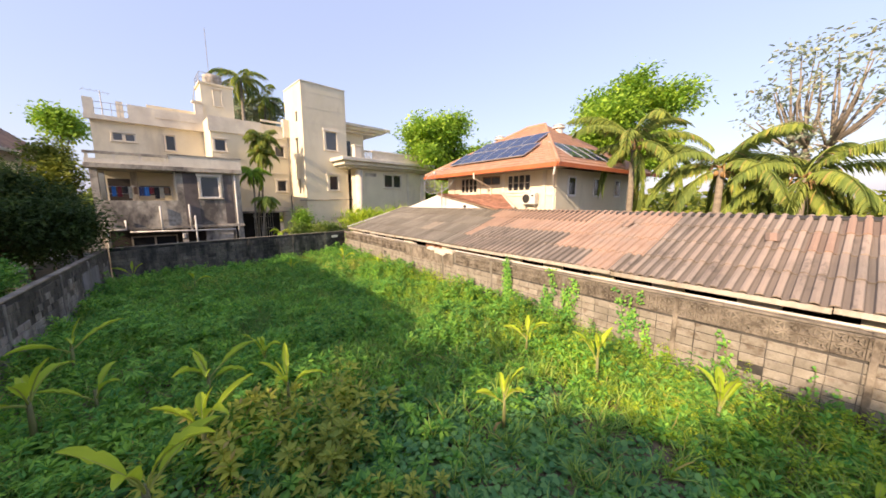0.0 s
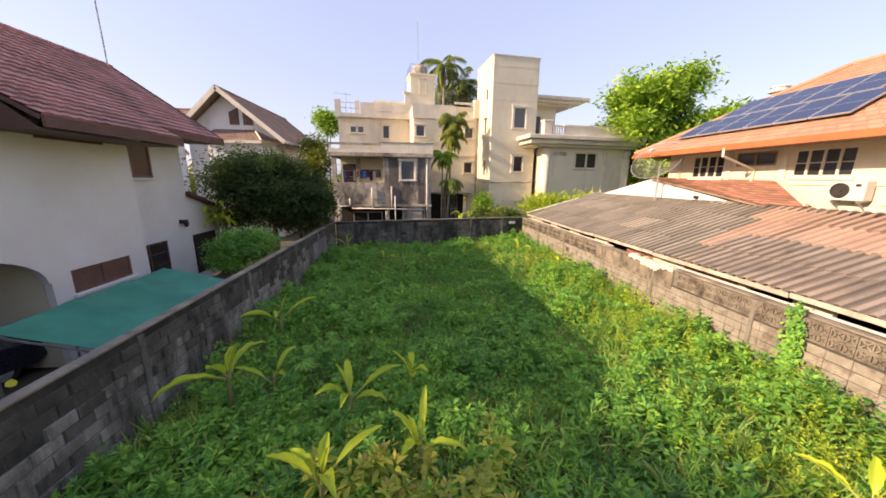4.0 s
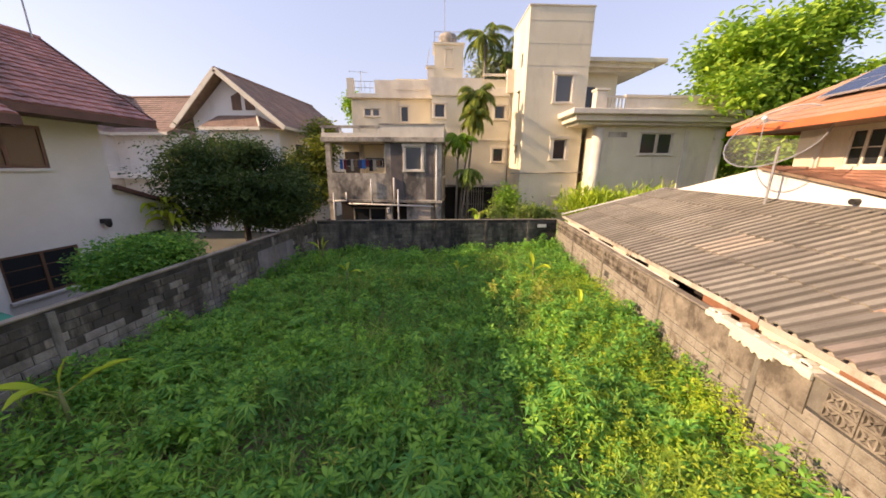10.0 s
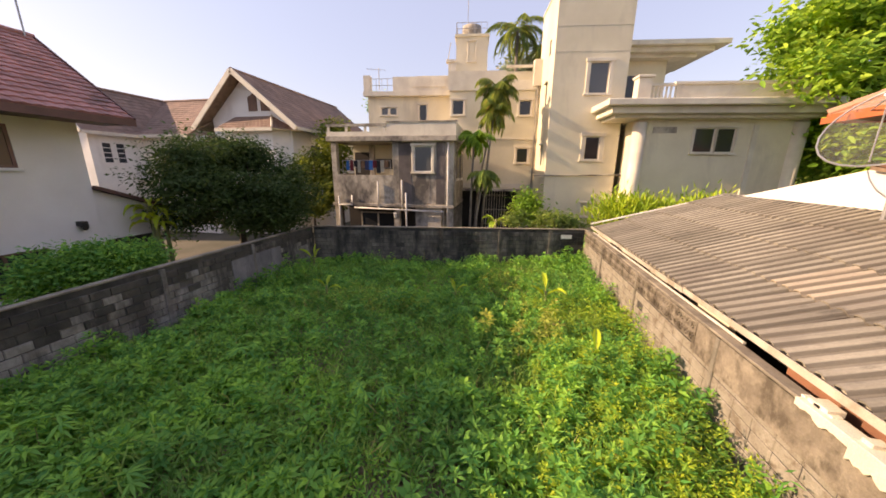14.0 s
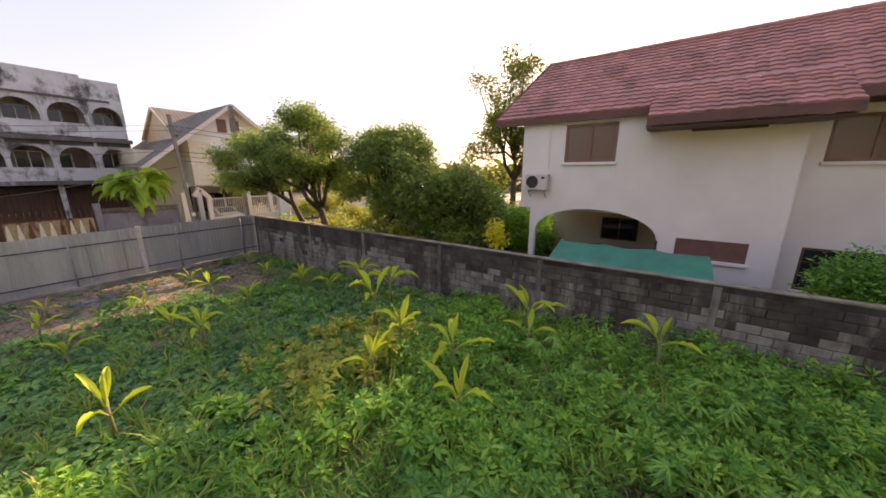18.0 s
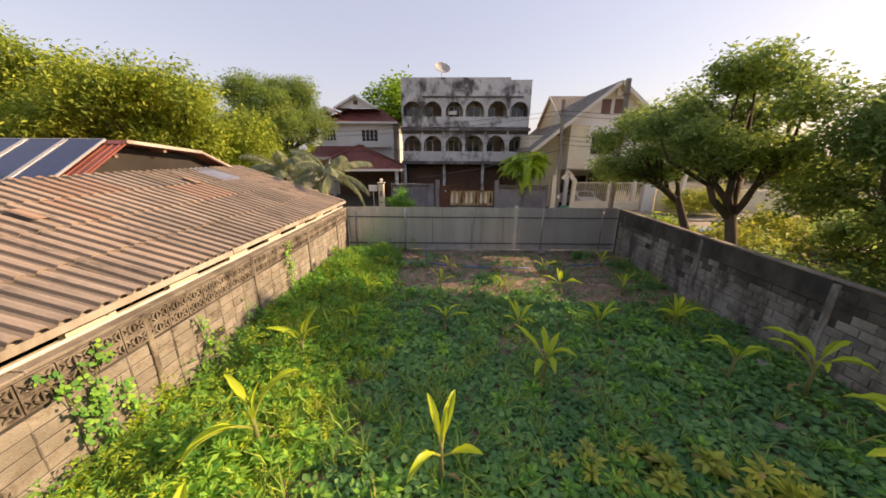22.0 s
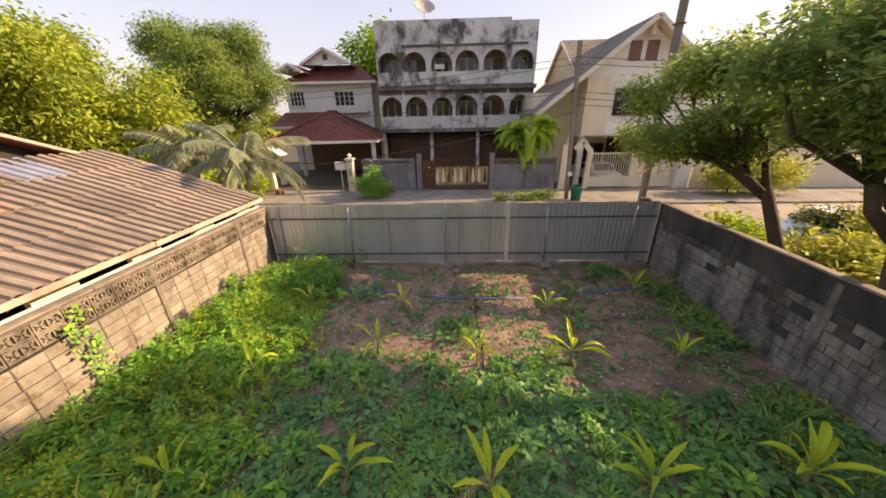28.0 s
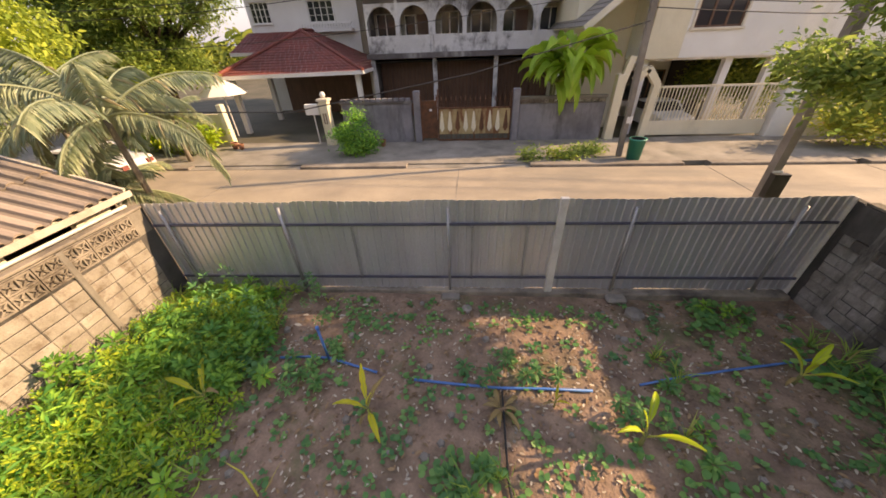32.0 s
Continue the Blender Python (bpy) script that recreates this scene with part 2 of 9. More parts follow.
M_TIN = material("zinc_sheet", (0.78, 0.78, 0.8), (0.6, 0.6, 0.63), 0.9, 0.6, 0.38, metal=0.6, bump=0.08, grain=120, stretch=(1, 1, 0.15), stain=(0.42, 0.42, 0.44), stain_scale=1.6, stain_stretch=(1, 1, 0.1), stain_cut=(0.52, 0.8), random=0.08)
M_STEEL = material("galvanised_steel", (0.5, 0.5, 0.5), (0.3, 0.3, 0.3), 3, 0.5, 0.5, metal=0.5, bump=0.1)
M_WHITEPAINT = material("white_paint", (0.88, 0.86, 0.82), (0.76, 0.735, 0.69), 0.7, 0.5, 0.7, bump=0.12, grain=90, stain=(0.5, 0.47, 0.42), stain_scale=0.6, stain_cut=(0.6, 0.85))
M_CREAM = material("cream_paint", (0.84, 0.76, 0.58), (0.72, 0.64, 0.47), 0.6, 0.5, 0.75, bump=0.15, grain=80, stain=(0.44, 0.39, 0.3), stain_scale=0.5, stain_cut=(0.56, 0.82))
M_CREAMTRIM = material("cream_trim", (0.85, 0.79, 0.65), (0.62, 0.55, 0.45), 0.9, 0.5, 0.7, bump=0.1, stain=(0.4, 0.35, 0.28), stain_scale=1.0, stain_cut=(0.58, 0.85))
M_OLDCONC = material("old_render", (0.6, 0.54, 0.44), (0.38, 0.33, 0.27), 0.8, 0.6, 0.93, bump=0.4, grain=60, stain=(0.1, 0.088, 0.078), stain_scale=0.75, stain_cut=(0.46, 0.62), stain_stretch=(1, 1, 0.55), moss=(0.2, 0.18, 0.15), moss_cut=(0.5, 0.66), moss_scale=2.0)
M_APT = material("weathered_white_render", (0.72, 0.71, 0.7), (0.5, 0.49, 0.48), 0.6, 0.6, 0.92, bump=0.3, grain=60, stain=(0.1, 0.088, 0.085), stain_scale=0.6, stain_cut=(0.5, 0.62), stain_stretch=(1, 1, 0.7))
M_APTDARK = material("dark_blotched_render", (0.2, 0.17, 0.16), (0.07, 0.06, 0.057), 0.6, 0.6, 0.92, bump=0.3, stain=(0.4, 0.38, 0.36), stain_scale=0.5, stain_cut=(0.55, 0.7))
# near-black colour that paints in the shade of rooms and undersides
M_ROOMSHADE = material("painted_room_shade", (0.05, 0.042, 0.036), (0.025, 0.02, 0.018), 1, 0.5, 0.9, bump=0)
M_WOOD = material("brown_window_wood", (0.2, 0.1, 0.06), (0.1, 0.05, 0.03), 4, 0.5, 0.55, bump=0.15, stretch=(1, 1, 0.2))
M_WOODLIGHT = material("weathered_timber", (0.36, 0.25, 0.17), (0.2, 0.13, 0.08), 3, 0.5, 0.7, bump=0.2)
M_SHUTTER = material("reddish_louvre", (0.26, 0.13, 0.1), (0.16, 0.08, 0.06), 3, 0.5, 0.5, bump=0.1)
M_ROOFRED = material("maroon_roof_tile", (0.56, 0.25, 0.215), (0.38, 0.165, 0.14), 1.2, 0.6, 0.62, bump=0.25, grain=50, island=0.22, stain=(0.1, 0.06, 0.05), stain_scale=0.7, stain_stretch=(1, 1, 1))
M_ROOFREDP = material("maroon_roof_tile_single", (0.56, 0.25, 0.215), (0.38, 0.165, 0.14), 1.2, 0.6, 0.62, bump=0.25, grain=50, random=0.22, stain=(0.1, 0.06, 0.05), stain_scale=0.7, stain_stretch=(1, 1, 1))
M_ROOFREDDULL = material("dull_red_roof_tile", (0.4, 0.17, 0.12), (0.26, 0.11, 0.08), 1.0, 0.6, 0.75, bump=0.3, grain=40, island=0.18)
M_ROOFBROWN = material("brown_roof_tile", (0.34, 0.22, 0.17), (0.2, 0.13, 0.1), 0.8, 0.6, 0.8, bump=0.3, grain=40, island=0.18)
M_ROOFORANGE = material("orange_roof_tile", (0.56, 0.315, 0.2), (0.45, 0.24, 0.15), 0.8, 0.5, 0.75, bump=0.3, grain=40, island=0.14)
M_ROOFBRICK = material("brick_red_roof_tile", (0.44, 0.22, 0.15), (0.28, 0.14, 0.1), 1.4, 0.6, 0.8, bump=0.3, grain=40, island=0.3)
M_ROOFCRIMSON = material("crimson_roof_tile", (0.3, 0.075, 0.055), (0.17, 0.045, 0.035), 0.9, 0.6, 0.7, bump=0.3, grain=40, island=0.2)
M_ROOFGREY = material("grey_roof_tile", (0.3, 0.27, 0.23), (0.19, 0.17, 0.145), 0.8, 0.6, 0.85, bump=0.3, grain=40, island=0.15)
M_FASCIA = material("brown_fascia", (0.17, 0.075, 0.055), (0.1, 0.045, 0.035), 2, 0.5, 0.6, bump=0.1)
M_ORANGEFASCIA = material("orange_fascia", (0.62, 0.17, 0.06), (0.45, 0.12, 0.045), 1.2, 0.5, 0.6, bump=0.1)
M_GUTTER = material("aged_white_gutter", (0.58, 0.53, 0.45), (0.36, 0.31, 0.25), 1.5, 0.6, 0.7, bump=0.15, stain=(0.2, 0.15, 0.1), stain_scale=1.5)
M_PVC = material("white_pvc_pipe", (0.75, 0.73, 0.68), (0.55, 0.52, 0.47), 2, 0.5, 0.5, bump=0.05)
M_BLUEPIPE = material("blue_pvc_pipe", (0.06, 0.24, 0.62), (0.045, 0.16, 0.42), 3, 0.5, 0.45, bump=0.05)
M_GREENCLOTH = material("green_canvas", (0.015, 0.3, 0.2), (0.008, 0.19, 0.13), 1.4, 0.6, 0.6, bump=0.2, grain=30)
M_DARKMETAL = material("dark_metal", (0.06, 0.055, 0.05), (0.03, 0.028, 0.026), 3, 0.5, 0.5, metal=0.4, bump=0.1)
M_RUST = material("rusty_iron", (0.23, 0.1, 0.05), (0.1, 0.05, 0.03), 4, 0.6, 0.8, metal=0.2, bump=0.3)
M_YELLOWGATE = material("flaking_yellow_sheet", (0.52, 0.4, 0.2), (0.36, 0.25, 0.12), 2, 0.6, 0.75, bump=0.2, stain=(0.2, 0.08, 0.035), stain_scale=2.2, stain_cut=(0.48, 0.6))
M_GREYWALL = material("grey_fence_render", (0.3, 0.29, 0.31), (0.15, 0.145, 0.16), 0.9, 0.7, 0.92, bump=0.35, stain=(0.06, 0.055, 0.055), stain_scale=0.8, stain_cut=(0.5, 0.68))
M_ACWHITE = material("air_conditioner_case", (0.72, 0.7, 0.65), (0.6, 0.57, 0.52), 2, 0.4, 0.5, bump=0.03)
M_BLACKPLASTIC = material("black_plastic", (0.025, 0.025, 0.027), (0.015, 0.015, 0.016), 4, 0.4, 0.5, bump=0.05)
M_CARDARK = material("dark_car_paint", (0.02, 0.025, 0.035), (0.014, 0.017, 0.025), 2, 0.3, 0.25, bump=0, specular=0.7)
M_CARWHITE = material("white_car_paint", (0.75, 0.75, 0.74), (0.66, 0.66, 0.65), 2, 0.3, 0.3, bump=0, specular=0.6)
M_TYRE = material("tyre_rubber", (0.03, 0.03, 0.03), (0.02, 0.02, 0.02), 5, 0.4, 0.85, bump=0.1)
M_BARK = material("bark", (0.13, 0.095, 0.065), (0.06, 0.045, 0.032), 3, 0.6, 0.95, bump=0.8, grain=30, stretch=(1, 1, 0.3))
M_PALEBARK = material("pale_bark", (0.33, 0.28, 0.22), (0.18, 0.15, 0.115), 3, 0.6, 0.95, bump=0.5, grain=30, stretch=(1, 1, 2.0))
M_POLE = material("concrete_pole", (0.3, 0.26, 0.22), (0.18, 0.155, 0.13), 2, 0.6, 0.9, bump=0.3)
M_CABLE = material("black_cable", (0.02, 0.02, 0.02), (0.015, 0.015, 0.015), 3, 0.3, 0.6, bump=0)
M_GLASS = glass_material("dark_glass", (0.03, 0.032, 0.035))
M_GLASSGREY = glass_material("grey_glass", (0.1, 0.105, 0.11), 0.2)
M_SOLAR = material("solar_cell", (0.012, 0.024, 0.085), (0.008, 0.015, 0.055), 1.0, 0.4, 0.2, bump=0, grain=20, specular=0.7)
M_ALU = material("aluminium_frame", (0.62, 0.63, 0.64), (0.5, 0.5, 0.51), 3, 0.4, 0.4, metal=0.6, bump=0)
M_DISH = material("satellite_dish_paint", (0.5, 0.49, 0.46), (0.4, 0.39, 0.37), 3, 0.5, 0.6, bump=0)
M_DISHMESH = mesh_material("satellite_wire_mesh", (0.3, 0.29, 0.27), 0.8)
M_BIN = material("green_plastic", (0.01, 0.27, 0.2), (0.008, 0.2, 0.15), 2, 0.4, 0.45, bump=0.05)
M_TERRACOTTA = material("terracotta", (0.36, 0.16, 0.09), (0.22, 0.1, 0.06), 3, 0.5, 0.85, bump=0.2)
M_STONE = material("pale_rubble", (0.42, 0.38, 0.33), (0.22, 0.2, 0.17), 3, 0.6, 0.95, bump=0.5, random=0.3)
M_DRYLEAF = material("dry_leaf", (0.36, 0.24, 0.13), (0.2, 0.12, 0.07), 5, 0.5, 0.9, bump=0.1, island=0.4)
M_PALELITTER = material("pale_leaf_litter", (0.62, 0.56, 0.45), (0.42, 0.34, 0.25), 5, 0.5, 0.9, bump=0.1, island=0.4)
M_DARKPATCH = material("red_metal_sheet", (0.34, 0.1, 0.07), (0.24, 0.07, 0.05), 1.2, 0.5, 0.55, bump=0.1)
CLOTH = [material("cloth_" + n, c, None, 6, 0.4, 0.95, bump=0.1) for n, c in (("blue", (0.03, 0.2, 0.55)), ("maroon", (0.25, 0.04, 0.05)), ("black", (0.03, 0.03, 0.035)), ("cream", (0.6, 0.55, 0.45)), ("brown", (0.3, 0.17, 0.1)), ("navy", (0.04, 0.06, 0.16)))]

L_WEED = leaf_material("weed_leaf", (0.33, 0.62, 0.1), (0.08, 0.31, 0.075))
L_CREEPER = leaf_material("creeper_leaf", (0.22, 0.46, 0.15), (0.08, 0.26, 0.1), rough=0.45)
L_GRASS = leaf_material("grass_blade", (0.42, 0.58, 0.14), (0.16, 0.35, 0.08), dry=(0.45, 0.39, 0.15))
L_BUSH = leaf_material("bush_leaf", (0.54, 0.65, 0.07), (0.24, 0.43, 0.06))
L_YELLOW = leaf_material("yellowing_leaf", (0.66, 0.64, 0.12), (0.34, 0.42, 0.08), dry=(0.54, 0.405, 0.15))
L_BANANA = leaf_material("banana_leaf", (0.7, 0.8, 0.07), (0.46, 0.66, 0.06), rough=0.4, translucent=0.45)
L_LEMON = leaf_material("lemon_banana_leaf", (0.85, 0.78, 0.08), (0.7, 0.68, 0.07), rough=0.4, translucent=0.45)
L_BANANADRY = leaf_material("dry_banana_leaf", (0.425, 0.338, 0.163), (0.25, 0.163, 0.0875), rough=0.8, translucent=0.2)
L_MANGO = leaf_material("mango_leaf", (0.4, 0.5, 0.14), (0.16, 0.28, 0.085), rough=0.5, translucent=0.55)
M_SKYLIGHT = material("faded_skylight_sheet", (0.36, 0.4, 0.5), (0.26, 0.29, 0.36), 2, 0.5, 0.5, bump=0.1)
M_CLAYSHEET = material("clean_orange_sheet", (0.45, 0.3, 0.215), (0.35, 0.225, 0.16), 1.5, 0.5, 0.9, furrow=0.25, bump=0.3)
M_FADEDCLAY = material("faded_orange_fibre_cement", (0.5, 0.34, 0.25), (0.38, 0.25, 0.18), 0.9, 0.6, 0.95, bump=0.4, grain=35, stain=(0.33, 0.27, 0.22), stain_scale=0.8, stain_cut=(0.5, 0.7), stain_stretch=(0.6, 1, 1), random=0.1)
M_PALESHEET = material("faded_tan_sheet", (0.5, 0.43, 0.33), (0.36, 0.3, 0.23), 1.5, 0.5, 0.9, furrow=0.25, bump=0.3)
M_TINT = glass_material("brown_tinted_glass", (0.17, 0.1, 0.075), 0.25)
M_COCONUT = material("coconut_husk", (0.5, 0.3, 0.13), (0.3, 0.17, 0.07), 4, 0.5, 0.8, bump=0.3)
L_RIB = leaf_material("pale_midrib", (0.62, 0.62, 0.2), (0.42, 0.48, 0.12))
M_RAIL = material("painted_rail", (0.16, 0.16, 0.22), (0.08, 0.08, 0.11), 3, 0.5, 0.5, metal=0.3, bump=0.1)
L_TREE = leaf_material("tree_leaf", (0.45, 0.64, 0.08), (0.18, 0.38, 0.05))
L_OLIVE = leaf_material("olive_tree_leaf", (0.33, 0.36, 0.06), (0.11, 0.17, 0.03))
L_LIME = leaf_material("lime_tree_leaf", (0.48, 0.57, 0.1), (0.23, 0.34, 0.06), translucent=0.4)
L_DARKTREE = leaf_material("dark_tree_leaf", (0.09, 0.15, 0.045), (0.035, 0.075, 0.025))
L_PALM = leaf_material("palm_frond", (0.42, 0.48, 0.11), (0.18, 0.27, 0.07), dry=(0.525, 0.39, 0.15))
L_GREYPALM = leaf_material("grey_palm_frond", (0.48, 0.53, 0.38), (0.26, 0.33, 0.22), dry=(0.46, 0.41, 0.29))
M_BANANASTEM = material("banana_stem", (0.26, 0.28, 0.09), (0.16, 0.15, 0.06), 6, 0.5, 0.6, bump=0.1, stretch=(1, 1, 0.2))

# ---- mesh helpers ----
class Mesh:
    """Collects boxes, prisms and tubes for one mesh."""

    def __init__(self):
        self.v, self.f = [], []

    def add(self, verts, faces):
        n = len(self.v)
        self.v += [tuple(p) for p in verts]
        self.f += [tuple(i + n for i in f) for f in faces]
        return self

    def box(self, x0, y0, z0, x1, y1, z1):
        x0, x1, y0, y1, z0, z1 = min(x0, x1), max(x0, x1), min(y0, y1), max(y0, y1), min(z0, z1), max(z0, z1)
        v = [(x0, y0, z0), (x1, y0, z0), (x1, y1, z0), (x0, y1, z0), (x0, y0, z1), (x1, y0, z1), (x1, y1, z1), (x0, y1, z1)]
        return self.add(v, [(3, 2, 1, 0), (4, 5, 6, 7), (0, 1, 5, 4), (1, 2, 6, 5), (2, 3, 7, 6), (3, 0, 4, 7)])

    def beam(self, a, b, w, h):
        """A straight bar from a to b, w wide and h deep."""
        a, b = Vector(a), Vector(b)
        d = (b - a).normalized()
        s = d.cross(Vector((0, 0, 1)))
        s = (Vector((1, 0, 0)) if s.length < 1e-3 else s.normalized()) * (w / 2)
        u = s.cross(d).normalized() * (h / 2)
        v = [p + i * s + j * u for p in (a, b) for i, j in ((-1, -1), (1, -1), (1, 1), (-1, 1))]
        return self.add(v, [(3, 2, 1, 0), (4, 5, 6, 7), (0, 1, 5, 4), (1, 2, 6, 5), (2, 3, 7, 6), (3, 0, 4, 7)])

    def prism(self, pts, shift):
        """A flat outline pushed along shift into a solid."""
        n = len(pts)
        a = [Vector(p) for p in pts]
        v = a + [p + Vector(shift) for p in a]
        return self.add(v, [tuple(range(n - 1, -1, -1)), tuple(range(n, 2 * n))] + [(i, (i + 1) % n, n + (i + 1) % n, n + i) for i in range(n)])

    def tube(self, pts, radii, n=8, cap=True):
        pts = [Vector(p) for p in pts]
        radii = [radii] * len(pts) if isinstance(radii, (int, float)) else radii
        v, f = [], []
        for k, p in enumerate(pts):
            d = (pts[min(k + 1, len(pts) - 1)] - pts[max(k - 1, 0)]).normalized()
            s = d.cross(Vector((0, 0, 1)))
            s = Vector((1, 0, 0)) if s.length < 1e-3 else s.normalized()
            u = s.cross(d)
            for i in range(n):
                a = 2 * math.pi * i / n
                v.append(p + radii[k] * (math.cos(a) * s + math.sin(a) * u))
        for k in range(len(pts) - 1):
            for i in range(n):
                j = (i + 1) % n
                f.append((k * n + i, (k + 1) * n + i, (k + 1) * n + j, k * n + j))
        if cap:
            f += [tuple(range(n)), tuple(range(len(v) - 1, len(v) - n - 1, -1))]
        return self.add(v, f)

    def lathe(self, profile, n=16, at=(0, 0, 0)):
        v, f = [], []
        for r, z in profile:
            for i in range(n):
                a = 2 * math.pi * i / n
                v.append((at[0] + r * math.cos(a), at[1] + r * math.sin(a), at[2] + z))
        for k in range(len(profile) - 1):
            for i in range(n):
                j = (i + 1) % n
                f.append((k * n + i, k * n + j, (k + 1) * n + j, (k + 1) * n + i))
        return self.add(v, f)

    def data(self, name, material, bevel=0.0, smooth=False):
        me = bpy.data.meshes.new(name)
        me.from_pydata(self.v, [], self.f)
        if bevel:
            bm = bmesh.new()
            bm.from_mesh(me)
            bmesh.ops.bevel(bm, geom=bm.edges[:], offset=bevel, segments=1, affect="EDGES", clamp_overlap=True)
            bm.to_mesh(me)
            bm.free()
        me.materials.append(material)
        if smooth:
            me.shade_smooth()
        me.update()
        return me


def thing(name, label, category, at=(0, 0, 0), turn=0.0, group="", kind=""):
    """An empty at the base of a thing, which carries its parts."""
    ob = new(name)
    ob.empty_display_size = 0.2
    ob.matrix_basis = pose(*at, 0, 0, turn)
    return tagged(ob, label, category, group, kind)


SPLIT = {"eave_slab", "wall", "wing_wall", "tower_wall", "middle_wall", "left_wall", "side_wall", "ridge_cap", "parapet", "terrace_wall", "terrace_parapet", "fascia", "barge_board", "roof_room", "rail", "frame",
         "vent_block", "carport_back", "room", "room_opening", "parapet_rail", "string_course", "porch_side", "brick_patch", "dark_room", "balcony", "kerb_strip", "stiffener", "brace", "dark_panel"}


def components(mesh):
    """The separate solids of a Mesh, each as a Mesh of its own."""
    root = list(range(len(mesh.v)))

    def find(i):
        while root[i] != i:
            root[i] = root[root[i]]
            i = root[i]
        return i

    for f in mesh.f:
        a = find(f[0])
        for i in f[1:]:
            root[find(i)] = a
    groups = {}
    for f in mesh.f:
        groups.setdefault(find(f[0]), []).append(f)
    out = []
    for faces in groups.values():
        ids = sorted({i for f in faces for i in f})
        to = {i: n for n, i in enumerate(ids)}
        out.append(Mesh().add([mesh.v[i] for i in ids], [tuple(to[i] for i in f) for f in faces]))
    return out


def part(name, mesh, material, parent, label="", bevel=0.0, smooth=False, at=None):
    """One mesh under a thing or under a part; walls, boards and caps made of several solids become several parts."""
    if name in SPLIT and isinstance(mesh, Mesh):
        pieces = components(mesh)
        for extra in pieces[1:]:
            part_one(name, extra, material, parent, label, bevel, smooth, at)
        mesh = pieces[0]
    return part_one(name, mesh, material, parent, label, bevel, smooth, at)


def part_one(name, mesh, material, parent, label="", bevel=0.0, smooth=False, at=None):
    ob = new(name, mesh if isinstance(mesh, bpy.types.Mesh) else mesh.data(name, material, bevel, smooth))
    ob.parent = parent
    if at is not None:
        ob.matrix_basis = at
    if label:
        ob["label"] = label
    return ob


def solo(name, mesh, material, label, category, group="", kind="", bevel=0.0, smooth=False, at=None):
    """A thing that is one plain mesh."""
    ob = new(name, mesh if isinstance(mesh, bpy.types.Mesh) else mesh.data(name, material, bevel, smooth))
    if at is not None:
        ob.matrix_basis = at
    return tagged(ob, label, category, group, kind)


def wall_with_holes(m, u0, u1, z0, z1, holes, thick, at):
    """A slab from u0 to u1 and z0 to z1 with rectangular holes (ua, za, ub, zb); at(u, d, z) gives the place, d going inwards."""
    us = sorted({u0, u1, *[h[0] for h in holes], *[h[2] for h in holes]})
    zs = sorted({z0, z1, *[h[1] for h in holes], *[h[3] for h in holes]})
    us, zs = [u for u in us if u0 <= u <= u1], [z for z in zs if z0 <= z <= z1]
    free = lambda i, j: any(h[0] <= (us[i] + us[i + 1]) / 2 <= h[2] and h[1] <= (zs[j] + zs[j + 1]) / 2 <= h[3] for h in holes)
    idx = {}
    v, f = [], []

    def p(i, j, d):
        if (i, j, d) not in idx:
            idx[(i, j, d)] = len(v)
            v.append(at(us[i], d * thick, zs[j]))
        return idx[(i, j, d)]

    nu, nz = len(us) - 1, len(zs) - 1
    solid = lambda i, j: 0 <= i < nu and 0 <= j < nz and not free(i, j)
    for i in range(nu):
        for j in range(nz):
            if not solid(i, j):
                continue
            f.append((p(i, j, 0), p(i + 1, j, 0), p(i + 1, j + 1, 0), p(i, j + 1, 0)))
            f.append((p(i, j + 1, 1), p(i + 1, j + 1, 1), p(i + 1, j, 1), p(i, j, 1)))
            if not solid(i - 1, j):
                f.append((p(i, j, 1), p(i, j, 0), p(i, j + 1, 0), p(i, j + 1, 1)))
            if not solid(i + 1, j):
                f.append((p(i + 1, j, 0), p(i + 1, j, 1), p(i + 1, j + 1, 1), p(i + 1, j + 1, 0)))
            if not solid(i, j - 1):
                f.append((p(i, j, 1), p(i + 1, j, 1), p(i + 1, j, 0), p(i, j, 0)))
            if not solid(i, j + 1):
                f.append((p(i, j + 1, 0), p(i + 1, j + 1, 0), p(i + 1, j + 1, 1), p(i, j + 1, 1)))
    return m.add(v, f)

# ---- ground, road, lot walls ----
def smooth_noise(x, y, cell, seed):
    """Smooth random heights 0 to 1 for arrays of places."""
    x, y = np.asarray(x, float) / cell, np.asarray(y, float) / cell
    ix, iy = np.floor(x).astype(int), np.floor(y).astype(int)
    fx, fy = x - ix, y - iy
    fx, fy = fx * fx * (3 - 2 * fx), fy * fy * (3 - 2 * fy)
    h = lambda a, b: ((np.sin(a * 127.1 + b * 311.7 + seed * 74.7) * 43758.5453) % 1.0)
    return (h(ix, iy) * (1 - fx) + h(ix + 1, iy) * fx) * (1 - fy) + (h(ix, iy + 1) * (1 - fx) + h(ix + 1, iy + 1) * fx) * fy


def soil_height(x, y):
    """The lot's ground: bare near the street, some 0.2 m higher towards the back."""
    x, y = np.asarray(x, float), np.asarray(y, float)
    rise = 0.2 * np.clip((y + 9) / 12, 0, 1)
    return rise + 0.08 * (smooth_noise(x, y, 1.7, 3) - 0.5) + 0.03 * (smooth_noise(x, y, 0.5, 9) - 0.5)


WX, EX, SY = -6.45, 6.42, -12.45
NW, NE = (-6.4, 17.9), (6.42, 20.3)


